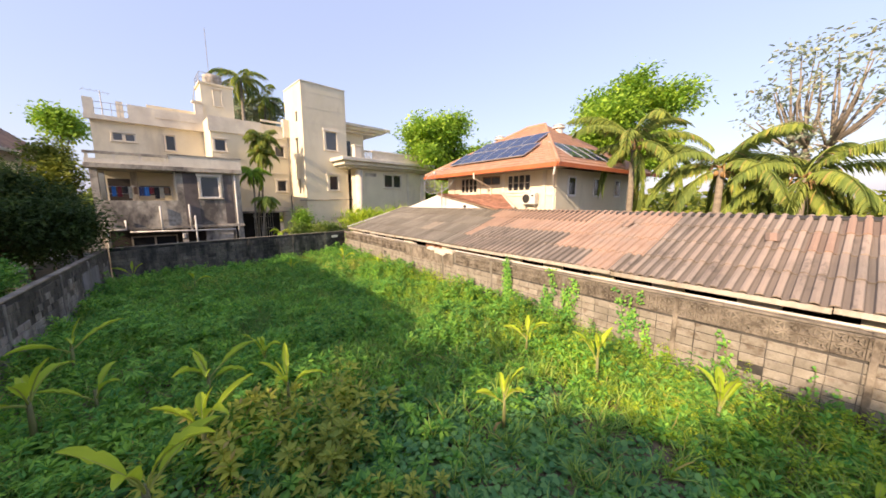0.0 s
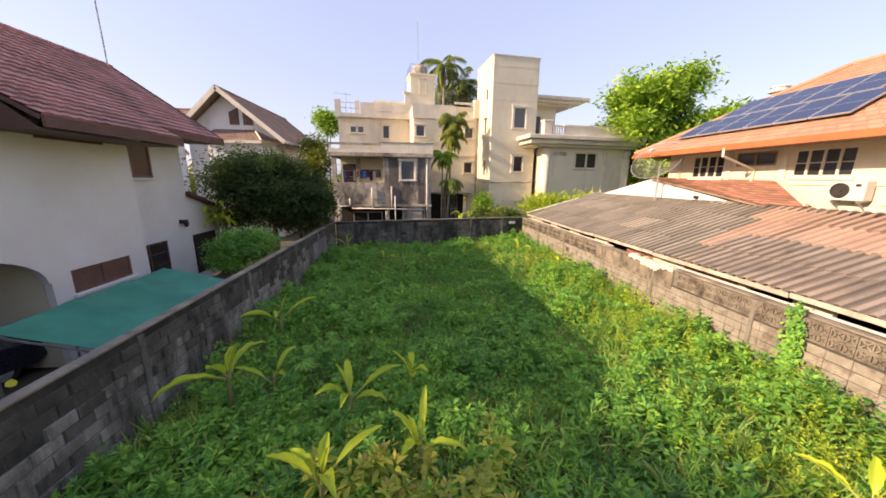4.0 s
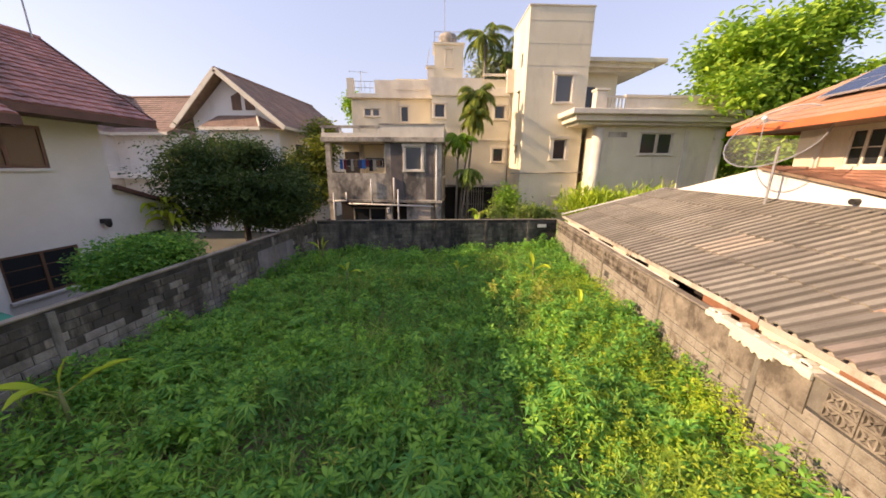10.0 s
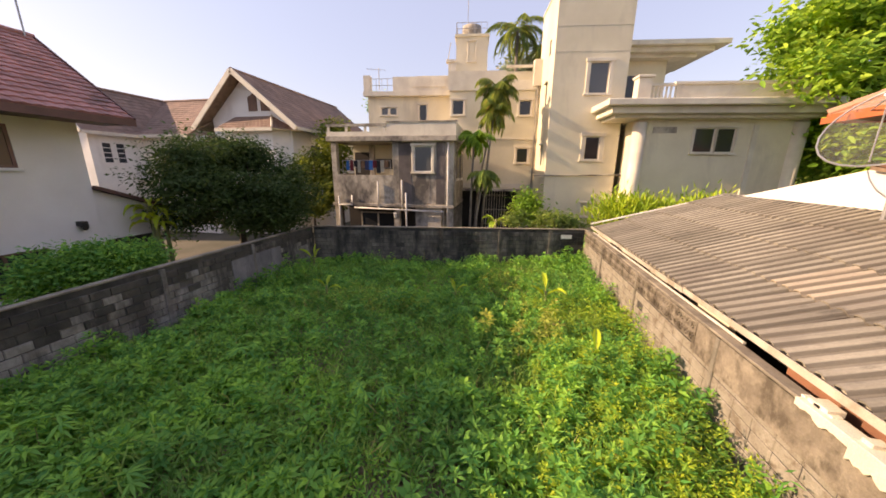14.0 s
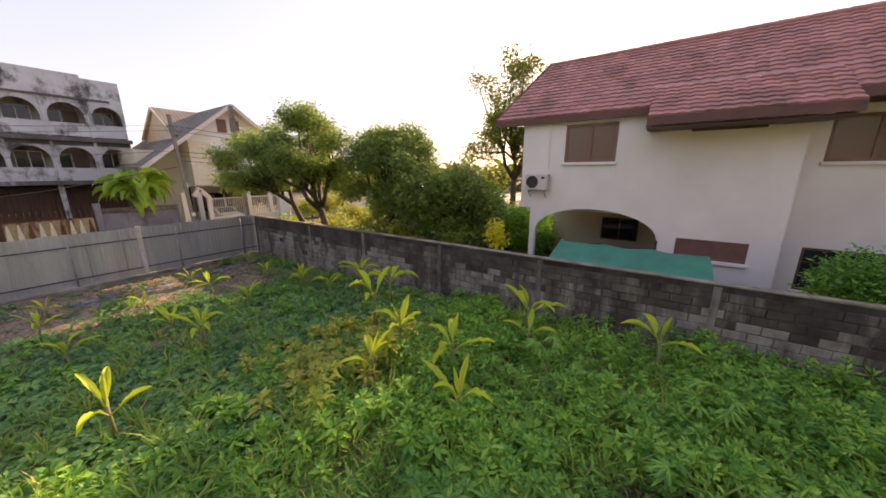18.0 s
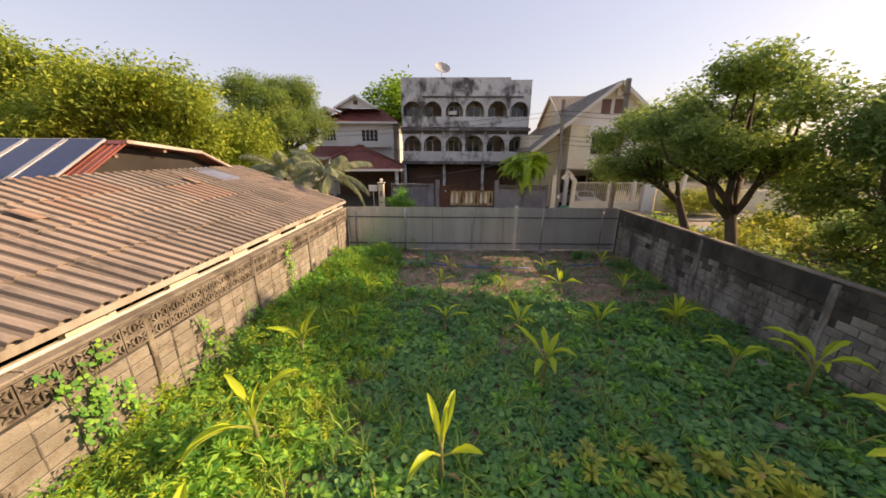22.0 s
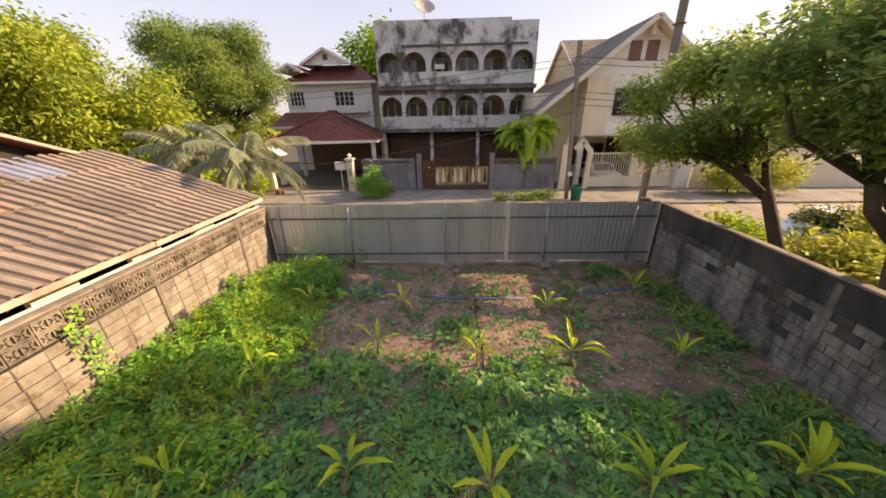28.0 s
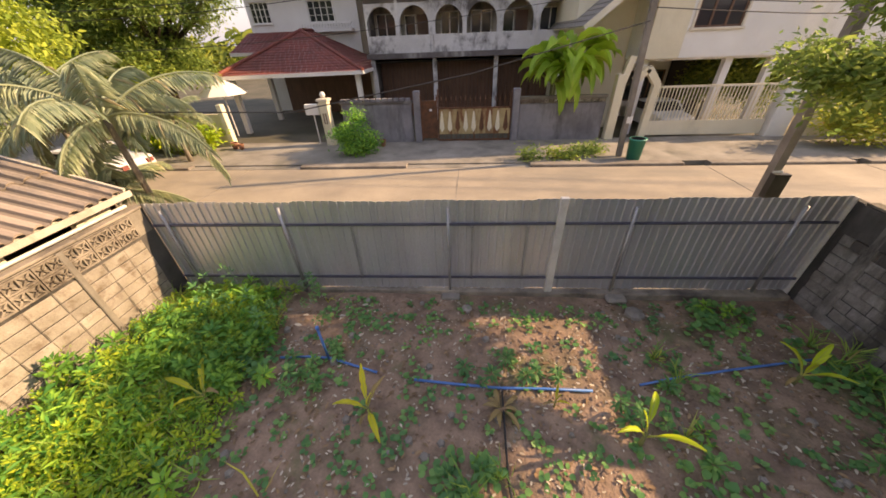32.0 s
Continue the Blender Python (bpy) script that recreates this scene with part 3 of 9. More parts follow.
def build_ground():
    nx, ny = 66, 166
    xs, ys = np.linspace(WX - 0.15, EX + 0.15, nx), np.linspace(SY - 0.1, 20.6, ny)
    gx, gy = np.meshgrid(xs, ys)
    gz = soil_height(gx, gy)
    v = np.stack([gx, gy, gz], -1).reshape(-1, 3).tolist()
    f = [(j * nx + i, j * nx + i + 1, (j + 1) * nx + i + 1, (j + 1) * nx + i) for j in range(ny - 1) for i in range(nx - 1)]
    m = Mesh().add(v, f)
    solo("lot_ground", m, M_SOIL, "brown bare soil with weeds in a walled lot", "soil", kind="structure", smooth=True)
    g = Mesh()
    g.add([(-1500, -1500, -0.08), (1500, -1500, -0.08), (1500, 1500, -0.08), (-1500, 1500, -0.08)], [(0, 1, 2, 3)])
    solo("ground", g, M_YARD, "dry yard ground around the houses", "ground", kind="structure")


build_ground()

road = solo("road", Mesh().box(-120, -20.3, -0.06, 120, -12.75, 0.06), M_ROAD, "sun-lit concrete lane with patched slabs", "road", kind="structure")
for k, x in enumerate((-15.2, -9.4, 0.45, 9.7)):
    part("road_joint", Mesh().beam((x, -20.2, 0.062), (x + 0.1, -12.8, 0.062), 0.03, 0.012), M_KERB, road)
for x0, x1 in ((-60, -15.4), (-14.9, -9.6), (-8.6, -2.5), (2.7, 7.4), (12.6, 60)):
    solo("kerb", Mesh().box(x0, -20.72, -0.05, x1, -20.3, 0.17), M_KERB, "low worn concrete kerb along the lane", "kerb", kind="structure", bevel=0.02)
verge = solo("pavement", Mesh().box(-60, -24.4, -0.05, 60, -20.72, 0.13), M_PAVE, "uneven concrete verge in front of the gates", "pavement", kind="structure")
for x0, x1 in ((-14.9, -9.6), (-2.5, 2.7), (7.4, 12.6)):
    m = Mesh().prism([(x0, -24.3, 0.14), (x0, -20.3, 0.07), (x0, -20.3, 0.0), (x0, -24.3, 0.0)], (x1 - x0, 0, 0))
    part("driveway", m, M_PAVE, verge)


def block_mesh(name, w, h, d, material, rough=0.0):
    """One concrete block face with chamfered edges, its back at y = 0."""
    c = 0.012
    v = [(0, 0, 0), (w, 0, 0), (w, 0, h), (0, 0, h), (c, -d, c), (w - c, -d, c), (w - c, -d, h - c), (c, -d, h - c)]
    return Mesh().add(v, [(4, 5, 6, 7), (0, 1, 5, 4), (1, 2, 6, 5), (2, 3, 7, 6), (3, 0, 4, 7)]).data(name, material)


def lot_wall(name, label, p0, p1, z1, core, block_material, cap_material, near, bond, z_top, row_h=0.2, step=0.4, mould=None, mould_from=99, uneven=0.007):
    """A block wall from p0 to p1 with its face on the right-hand side seen from outside; near(u, z) picks the blocks that are single parts."""
    p0, p1 = Vector(p0), Vector(p1)
    d = p1 - p0
    length, turn = d.length, math.degrees(math.atan2(d.y, d.x))
    w = thing(name, label, "wall", (p0.x, p0.y, 0), turn, kind="structure")
    part("core", Mesh().box(0, 0, -0.1, length, 0.12, z1), core, w)
    cap = Mesh()
    u = 0.0
    k = 0
    while u < length - 0.01:
        e = min(u + 1.9 + 0.5 * ((k * 37) % 7) / 7, length)
        t = 0.012 * (((k * 53) % 9) / 9 - 0.5)
        cap.box(u + 0.004, -0.035 + t, z1, e, 0.15, z1 + 0.045 + t)
        u, k = e, k + 1
    part("cap", cap, cap_material, w, bevel=0.008)
    meshes = [block_mesh("block_%d" % i, step - 0.012 + 0.004 * (i - 1), row_h - 0.012, 0.008 + uneven * i, block_material) for i in range(5)]
    black = [block_mesh("mouldy_block_%d" % i, step - 0.012 + 0.004 * (i - 1), row_h - 0.012, 0.008 + uneven * i, mould) for i in range(5)] if mould else meshes
    rest, rest_black = Mesh(), Mesh()
    rng = random.Random(len(name))
    cells, halves = [], []
    rows = int(z_top / row_h)
    for r in range(rows):
        off = -step / 2 if (bond and r % 2) else 0.0
        for c in range(int(length / step) + 1):
            a = off + c * step
            if a < 0:
                halves.append(r)
                continue
            if a + step > length:
                continue
            cells.append((0 if near(a, r * row_h) else 1, abs(a - near.centre), a, r))
    for r in halves:
        me = meshes[rng.randrange(5)]
        rest.add([(0.006 + 0.5 * v.co.x, v.co.y, r * row_h + 0.006 + v.co.z) for v in me.vertices], [tuple(p.vertices) for p in me.polygons])
    cells.sort()
    for n, (_, _, a, r) in enumerate(cells):
        if rng.random() < 0.015:
            continue
        sooty = r * row_h + row_h * rng.uniform(-1.5, 1.5) > mould_from
        me = (black if sooty else meshes)[rng.randrange(5)]
        at = pose(a + 0.006, 0, r * row_h + 0.006, 0, rng.uniform(-170, 170) * uneven, 0)
        if n < 290:
            part("block", me, None, w, at=at)
        else:
            (rest_black if sooty else rest).add([at @ v.co for v in me.vertices], [tuple(p.vertices) for p in me.polygons])
    for mesh, mat in ((rest, block_material), (rest_black, mould)):
        if mesh.v:
            part("blockwork", mesh, mat, w)["kind"] = "stuff"
    return w, length


class Near:
    def __init__(self, centre, half):
        self.centre, self.half = centre, half

    def __call__(self, u, z):
        return abs(u - self.centre) < self.half


def concrete_post(parent, u, z1, material, w=0.16, d=0.05):
    part("post", Mesh().box(u - w / 2, -d, 0, u + w / 2, 0.02, z1), material, parent, bevel=0.012)


# east wall: its face looks west, so it runs from north to south
east, length_e = lot_wall("wall_east", "sun-lit pale concrete block wall with a band of pierced blocks", (EX, NE[1], 0), (EX, SY, 0), 2.12, M_MORTAR_DARK, M_BLOCK_LIGHT, M_CAP, Near(24, 7.5), False, 1.64, uneven=0.0025)
for u in (3.1, 6.6, 10.2, 13.0, 16.2, 19.4, 22.4, 25.3, 28.4, 31.2):
    concrete_post(east, u, 2.1, M_BLOCK_WORN if u in (25.3, 22.4) else M_MORTAR, 0.1)


def vent_block():
    """A pierced block: a frame with leaf-shaped bars."""
    m = Mesh()
    w, h = 0.385, 0.205
    for x0, z0, x1, z1 in ((0, 0, w, 0.025), (0, h - 0.025, w, h), (0, 0, 0.022, h), (w - 0.022, 0, w, h), (w / 2 - 0.011, 0, w / 2 + 0.011, h)):
        m.box(x0, -0.045, z0, x1, 0.0, z1)
    for cx in (w / 4, 3 * w / 4):
        for s in (-1, 1):
            for q in (-1, 1):
                a, b = (cx, -0.025, h / 2), (cx + s * 0.08, -0.025, h / 2 + q * 0.085)
                m.beam(a, b, 0.03, 0.026)
    return m.data("vent_block", M_BLOCK_WORN)


VENT = vent_block()
part("vent_backing", Mesh().box(0.05, -0.004, 1.65, length_e - 0.05, 0.0, 2.1), M_MORTAR, east)
for r in range(2):
    for c in range(int(length_e / 0.4)):
        u = c * 0.4 + 0.008
        if 9.5 < u < 13.8:
            continue
        part("vent_block", VENT, None, east, at=pose(u, 0, 1.665 + r * 0.215))
# broken stretch under the damaged gutter, patched with pale plaster
patch = Mesh()
rng = random.Random(5)
for u0, u1, low in ((11.75, 12.4, 0.1), (12.4, 13.25, 0.3), (13.25, 13.8, 0.12)):
    n = 17
    edge = [(u1 + (u0 - u1) * k / n, 2.12 - low * (0.25 * rng.random() + 0.75 * float(smooth_noise(u0 + 0.9 * k / n, low, 0.21, 3)))) for k in range(n + 1)]
    face = [(u0, 2.17 + 0.02 * rng.random()), (u1, 2.17 + 0.02 * rng.random())] + edge
    patch.prism([(u, -0.075, z) for u, z in face], (0, 0.2, 0))
for k in range(14):
    u, w = rng.uniform(11.7, 13.7), rng.uniform(0.05, 0.16)
    patch.box(u, 0.0, 2.15, u + w, 0.05 + w, 2.19 + 0.05 * rng.random())
part("plaster_patch", patch, M_CREAMTRIM, east, "broken white plaster capping", bevel=0.006)
part("rendered_band", Mesh().box(9.5, -0.03, 1.5, 13.8, 0.0, 2.1), M_BLOCK_WORN, east)

# west wall: face looks east, runs from south to north
west, length_w = lot_wall("wall_west", "grey concrete block wall blackened by mould along the top", (WX, SY, 0), (WX, NW[1], 0), 2.14, M_MORTAR_DARK, M_BLOCK_GREY, M_CAP, Near(12, 6.0), True, 2.1, mould=M_BLOCK_BLACK, mould_from=1.35)
# added wall end that closes the corner gap against the low sun
part("pier", Mesh().box(-0.34, -0.02, -0.1, 0.0, 0.12, 2.14), M_MORTAR_DARK, west, bevel=0.01)
part("rendered_band", Mesh().box(0, -0.048, 1.61, 8.55, 0.0, 2.13), M_MORTAR_DARK, west, "cement band black with mould")
for u in (0.5, 5.0, 8.6, 12.4, 15.8, 19.6, 23.4, 26.6):
    concrete_post(west, u, 2.1, M_BLOCK_GREY, 0.14)
part("render_patch", Mesh().box(25.6, -0.045, 0.2, 28.0, -0.005, 1.72), M_GREYWALL, west, "pale cement patch")
north, length_n = lot_wall("wall_north", "mouldy block wall closing the back of the lot", (NW[0], NW[1], 0), (NE[0], NE[1], 0), 2.14, M_MORTAR_DARK, M_BLOCK_DARK, M_CAP, Near(8.5, 4.5), True, 2.1)
for u in (2.6, 6.2, 9.0, 11.4):
    concrete_post(north, u, 2.1, M_BLOCK_DARK, 0.15)
part("sign_plate", Mesh().box(11.9, -0.05, 1.72, 12.4, -0.03, 1.9), M_WHITEPAINT, north)


# south fence of zinc sheets
def fence():
    f = thing("metal_fence", "grey corrugated zinc sheet fence on steel posts beside the lane", "fence")
    a, b = Vector((EX - 0.02, SY, 0)), Vector((WX + 0.05, SY - 0.2, 0))
    d = b - a
    turn = math.degrees(math.atan2(d.y, d.x))
    n = 17
    w = d.length / n
    m = Mesh()
    prof = [(0.0, 0.0)]
    ribs = 5
    for k in range(ribs):
        x = w * (k + 0.5) / ribs
        prof += [(x - 0.026, 0.0), (x - 0.014, 0.022), (x + 0.014, 0.022), (x + 0.026, 0.0)]
    prof.append((w + 0.01, 0.0))
    v = [(x, -y, z) for z in (0.14, 2.2) for x, y in prof]
    k = len(prof)
    v += [(x, -y - 0.002, z) for z in (0.14, 2.2) for x, y in prof]
    faces = [(i, i + 1, k + i + 1, k + i) for i in range(k - 1)]
    faces += [(3 * k + i, 3 * k + i + 1, 2 * k + i + 1, 2 * k + i) for i in range(k - 1)]
    faces += [(k + i, k + i + 1, 3 * k + i + 1, 3 * k + i) for i in range(k - 1)]
    m.add(v, faces)
    me = m.data("zinc_sheet", M_TIN)
    for i in range(n):
        p = a + d * (i / n)
        part("zinc_sheet", me, None, f, at=pose(p.x, p.y, 0.012 * ((i * 5) % 3 - 1), 0, 0.15 * ((i * 7) % 3 - 1), turn))
    along = lambda x: a + d * ((EX - x) / (EX - WX))
    for x, r in ((6.05, 0.03), (3.66, 0.035), (0.45, 0.028), (-2.92, 0.03), (-5.74, 0.03)):
        p = along(x)
        part("post", Mesh().tube([(p.x, p.y + 0.07, 0), (p.x + 0.01, p.y + 0.07, 2.06 if x != 3.66 else 2.1)], r, 10), M_STEEL, f, smooth=True)
    p = along(-1.62)
    part("post", Mesh().box(p.x - 0.075, p.y + 0.02, 0, p.x + 0.075, p.y + 0.12, 2.26), M_PVC, f, "white painted square post", bevel=0.01)
    for z in (0.45, 1.72):
        part("rail", Mesh().beam(a + Vector((0, 0.04, z)), b + Vector((0, 0.04, z)), 0.03, 0.045), M_RAIL, f)
    for x in (2.35, 0.0, -1.05):
        p = along(x)
        part("stiffener", Mesh().box(p.x - 0.02, p.y + 0.02, 0.4, p.x + 0.02, p.y + 0.05, 1.65), M_STEEL, f)
    part("kerb_strip", Mesh().box(WX + 0.1, SY - 0.28, -0.05, EX - 0.1, SY + 0.03, 0.13), M_CAP, f, bevel=0.02)
    # white strip painted in for daylight showing through the corner gap
    part("end_post", Mesh().box(WX + 0.02, SY - 0.26, 0, WX + 0.05, SY - 0.14, 2.2), M_PVC, f)
    part("footing", Mesh().box(-3.15, SY - 0.1, 0.0, -2.75, SY + 0.22, 0.12), M_STONE, f, bevel=0.04)
    part("footing", Mesh().box(0.25, SY - 0.05, 0.0, 0.65, SY + 0.2, 0.08), M_STONE, f, bevel=0.03)


fence()

# ---- building pieces ----
def window(parent, u0, z0, u1, z1, d=0.0, frame=M_WOOD, glass=M_GLASS, cols=2, rows=1, surround=None, sw=0.12, proud=0.05, sill=None, bar=0.05, label=""):
    """A window in the plane y = d of its building: frame, panes, moulded surround and sill."""
    m = Mesh()
    m.box(u0, d + 0.02, z0, u0 + bar, d + 0.09, z1).box(u1 - bar, d + 0.02, z0, u1, d + 0.09, z1)
    m.box(u0 + bar, d + 0.021, z0, u1 - bar, d + 0.089, z0 + bar).box(u0 + bar, d + 0.021, z1 - bar, u1 - bar, d + 0.089, z1)
    w = part("window", m, frame, parent, label)
    cw, rh = (u1 - u0) / cols, (z1 - z0) / rows
    for i in range(1, cols):
        part("mullion", Mesh().box(u0 + i * cw - bar * 0.6, d + 0.015, z0 + bar, u0 + i * cw + bar * 0.6, d + 0.085, z1 - bar), frame, w)
    for j in range(1, rows):
        part("glazing_bar", Mesh().box(u0 + bar, d + 0.03, z0 + j * rh - 0.014, u1 - bar, d + 0.07, z0 + j * rh + 0.014), frame, w)
    for i in range(cols):
        part("pane", Mesh().box(u0 + i * cw + bar * 0.6, d + 0.05, z0 + bar, u0 + (i + 1) * cw - bar * 0.6, d + 0.058, z1 - bar), glass, w)
    if surround:
        s = Mesh()
        s.box(u0 - sw, d - proud, z0, u0, d + 0.02, z1).box(u1, d - proud, z0, u1 + sw, d + 0.02, z1)
        s.box(u0 - sw - 0.06, d - proud - 0.03, z1, u1 + sw + 0.06, d + 0.02, z1 + sw)
        part("surround", s, surround, w, bevel=0.012)
    if sill or surround:
        o = (sw + 0.05) if surround else 0.06
        part("sill", Mesh().box(u0 - o, d - 0.1, z0 - 0.1, u1 + o, d + 0.05, z0 - 0.002), sill or surround, w, bevel=0.012)
    return w


def slope_tiles(m, a, b, c, d, tw=0.3, th=0.32, lift=0.035, curved=False, skip=None):
    """Overlapping tiles on the slope from eave a-b up to ridge d-c."""
    a, b, c, d = Vector(a), Vector(b), Vector(c), Vector(d)
    up_len = ((d + c) / 2 - (a + b) / 2).length
    rows = max(1, round(up_len / th))
    n = (b - a).cross(d - a).normalized()
    if n.z < 0:
        n = -n
    out = []
    for r in range(rows):
        l0, l1 = a.lerp(d, r / rows), a.lerp(d, (r + 1.12) / rows)
        r0, r1 = b.lerp(c, r / rows), b.lerp(c, (r + 1.12) / rows)
        k = max(1, round((r0 - l0).length / tw))
        for i in range(k):
            p0, p1 = l0.lerp(r0, i / k), l0.lerp(r0, (i + 1) / k)
            q0, q1 = l1.lerp(r1, i / k), l1.lerp(r1, (i + 1) / k)
            if curved:
                prof = ((0.0, 0.01), (0.25, 0.03), (0.5, 0.034), (0.75, 0.02), (1.0, 0.006))
            else:
                prof = ((0.02, 0.0), (0.98, 0.0))
            lo = [p0.lerp(p1, s) + n * (lift + h) for s, h in prof]
            hi = [q0.lerp(q1, s) + n * (0.006 + h) for s, h in prof]
            bot = [p0.lerp(p1, s) + n * 0.001 for s, h in prof]
            g = len(prof)
            f = [(j, j + 1, g + j + 1, g + j) for j in range(g - 1)] + [(2 * g + j, 2 * g + j + 1, j + 1, j) for j in range(g - 1)]
            out.append((lo + hi + bot, f))
    if m is not None:
        for v, f in out:
            m.add(v, f)
    return out


def deck(a, b, c, d, t=0.08):
    """The boarding under a slope."""
    a, b, c, d = (Vector(p) for p in (a, b, c, d))
    n = (b - a).cross(d - a).normalized()
    n = n if n.z > 0 else -n
    return Mesh().prism([a, b, c, d], -n * t)


def roof_side(parent, a, b, c, d, tile, under=M_FASCIA, tw=0.3, th=0.32, curved=False, name="roof_slope", fascia=None, cap=True):
    m = Mesh()
    slope_tiles(m, a, b, c, d, tw, th, curved=curved)
    s = part(name, m, tile, parent)
    part("roof_deck", deck(a, b, c, d), under, s)
    if fascia:
        part("fascia", Mesh().beam(Vector(a) + Vector((0, 0, -0.06)), Vector(b) + Vector((0, 0, -0.06)), 0.04, 0.2), fascia, s)
    return s


def ridge_cap(parent, a, b, material, r=0.11):
    a, b = Vector(a), Vector(b)
    n = max(2, round((b - a).length / 0.4))
    m = Mesh()
    for i in range(n):
        p, q = a.lerp(b, i / n), a.lerp(b, (i + 1.06) / n)
        m.tube([p, q], [r, r * 0.86], 8)
    return part("ridge_cap", m, material, parent)


def air_conditioner(parent_label, at, turn):
    t = thing("air_conditioner", parent_label, "air conditioner", at, turn)
    part("case", Mesh().box(0, -0.32, 0, 0.85, 0, 0.6), M_ACWHITE, t, bevel=0.02)
    part("fan_grille", Mesh().lathe([(0.23, 0.0), (0.23, 0.02), (0.2, 0.025), (0.19, 0.012), (0.06, 0.012), (0.05, 0.03), (0.0, 0.03)], 20), M_DARKMETAL, t, at=Matrix.Translation((0.28, -0.32, 0.3)) @ pose(0, 0, 0, 90, 0, 0))
    for x in (0.12, 0.72):
        part("bracket", Mesh().box(x, -0.34, -0.06, x + 0.04, 0.0, -0.005).beam((x + 0.02, -0.3, -0.06), (x + 0.02, 0.0, -0.28), 0.03, 0.03), M_STEEL, t)
    part("badge", Mesh().box(0.62, -0.326, 0.42, 0.74, -0.32, 0.5), M_DARKMETAL, t)


# ---- white two-storey house on the west side; its front looks east ----
def house_west():
    h = thing("house", "white two-storey house with a maroon tiled roof and carport arch", "house", (-10.4, 0, 0), 90)
    at = lambda u, d, z: (u, d, z)
    S, STEP, N = 1.2, 8.87, 12.95
    m = Mesh()
    wall_with_holes(m, S, STEP, 3.3, 6.4, [(2.77, 4.83, 4.45, 6.12)], 0.18, at)
    wall_with_holes(m, 6.0, STEP, 0, 3.3, [(6.47, 1.8, 8.22, 2.42)], 0.18, at)
    m.box(S, 0, 3.12, 6.0, 0.18, 3.3)
    wall_with_holes(m, STEP, N, 0, 7.2, [(9.55, 4.76, 11.35, 6.0), (9.6, 0.95, 11.47, 2.28)], 0.18, lambda u, d, z: (u, 1.2 + d, z))
    m.box(STEP - 0.16, 0.18, 0, STEP, 1.2, 6.4)
    m.box(S, 0.18, 3.12, S + 0.16, 8.0, 6.5).box(N - 0.16, 1.38, 0, N, 8.0, 6.4)
    m.prism([(S + 0.02, 0, 6.4), (S + 0.02, 8.0, 6.4), (S + 0.02, 4.1, 9.15)], (0.14, 0, 0))
    m.prism([(N - 0.14, 1.2, 6.4), (N - 0.14, 8.0, 6.4), (N - 0.14, 4.1, 9.15), (N - 0.14, 1.2, 7.2)], (0.12, 0, 0))
    m.box(S, 8.0, 0, N, 8.18, 6.6)
    part("wall", m, M_WHITEPAINT, h)
    part("floor_slab", Mesh().box(S + 0.17, 0.18, 3.05, STEP - 0.2, 7.9, 3.2), M_WHITEPAINT, h)
    # carport arch
    pts = [(1.62, 2.25), (1.85, 2.25)]
    for i in range(1, 16):
        a = math.pi * (1 - i / 16)
        pts.append((3.9 + 2.05 * math.cos(a), 2.25 + 0.92 * math.sin(a)))
    pts += [(5.95, 2.25), (5.999, 2.25)]
    n = len(pts)
    v = [(x, y, z) for y in (0.0, 0.16) for x, z in pts] + [(x, y, 3.12) for y in (0.0, 0.16) for x, z in pts]
    f = []
    for i in range(n - 1):
        f += [(i, i + 1, 2 * n + i + 1, 2 * n + i), (n + i + 1, n + i, 3 * n + i, 3 * n + i + 1), (i + 1, i, n + i, n + i + 1), (2 * n + i, 2 * n + i + 1, 3 * n + i + 1, 3 * n + i)]
    part("arch", Mesh().add(v, f), M_WHITEPAINT, h)
    part("column", Mesh().box(1.62, 0.0, 0, 1.85, 0.2, 2.25), M_WHITEPAINT, h, bevel=0.015)
    part("carport_back", Mesh().box(S, 5.2, 0, 6.0, 5.3, 3.05).box(6.0, 0.2, 0, 6.1, 5.2, 3.05), M_CREAM, h)
    window(h, 3.6, 1.2, 5.2, 2.3, 5.09, M_WOOD, M_GLASS, 2, 1)
    part("door", Mesh().box(5.95, 1.8, 0, 5.99, 2.8, 2.1), M_SHUTTER, h)
    window(h, 2.77, 4.83, 4.45, 6.12, 0.0, M_SHUTTER, M_TINT, 2, 1, sill=M_WHITEPAINT, bar=0.09, label="brown timber window with tinted panes")
    window(h, 9.55, 4.76, 11.35, 6.0, 1.2, M_SHUTTER, M_TINT, 2, 1, sill=M_WHITEPAINT, bar=0.08)
    window(h, 6.47, 1.8, 8.22, 2.42, 0.0, M_SHUTTER, M_SHUTTER, 2, 1, sill=M_WHITEPAINT, bar=0.05, label="reddish louvred awning window")
    window(h, 9.6, 0.95, 11.47, 2.28, 1.2, M_WOOD, M_GLASS, 2, 3, sill=M_WHITEPAINT, bar=0.07)
    part("vent_strip", Mesh().box(6.4, -0.05, 5.66, 8.05, 0.0, 5.82), M_FASCIA, h)
    # roof
    RZ, RD = 9.33, 4.1
    front = [(0.1, -0.2, 6.42), (13.75, -0.2, 6.42), (14.05, RD, RZ), (0.75, RD, RZ)]
    deckm = part("roof", deck(*front, t=0.1), M_FASCIA, h)
    tiles = slope_tiles(None, *front, 0.31, 0.3, lift=0.055, curved=True)
    back = [(13.9, 8.4, 6.4), (0.4, 8.4, 6.4), (0.75, RD, RZ), (14.05, RD, RZ)]
    roof_side(h, *back, M_ROOFRED)
    ridge_cap(deckm, (0.75, RD, RZ + 0.06), (14.05, RD, RZ + 0.06), M_ROOFRED)
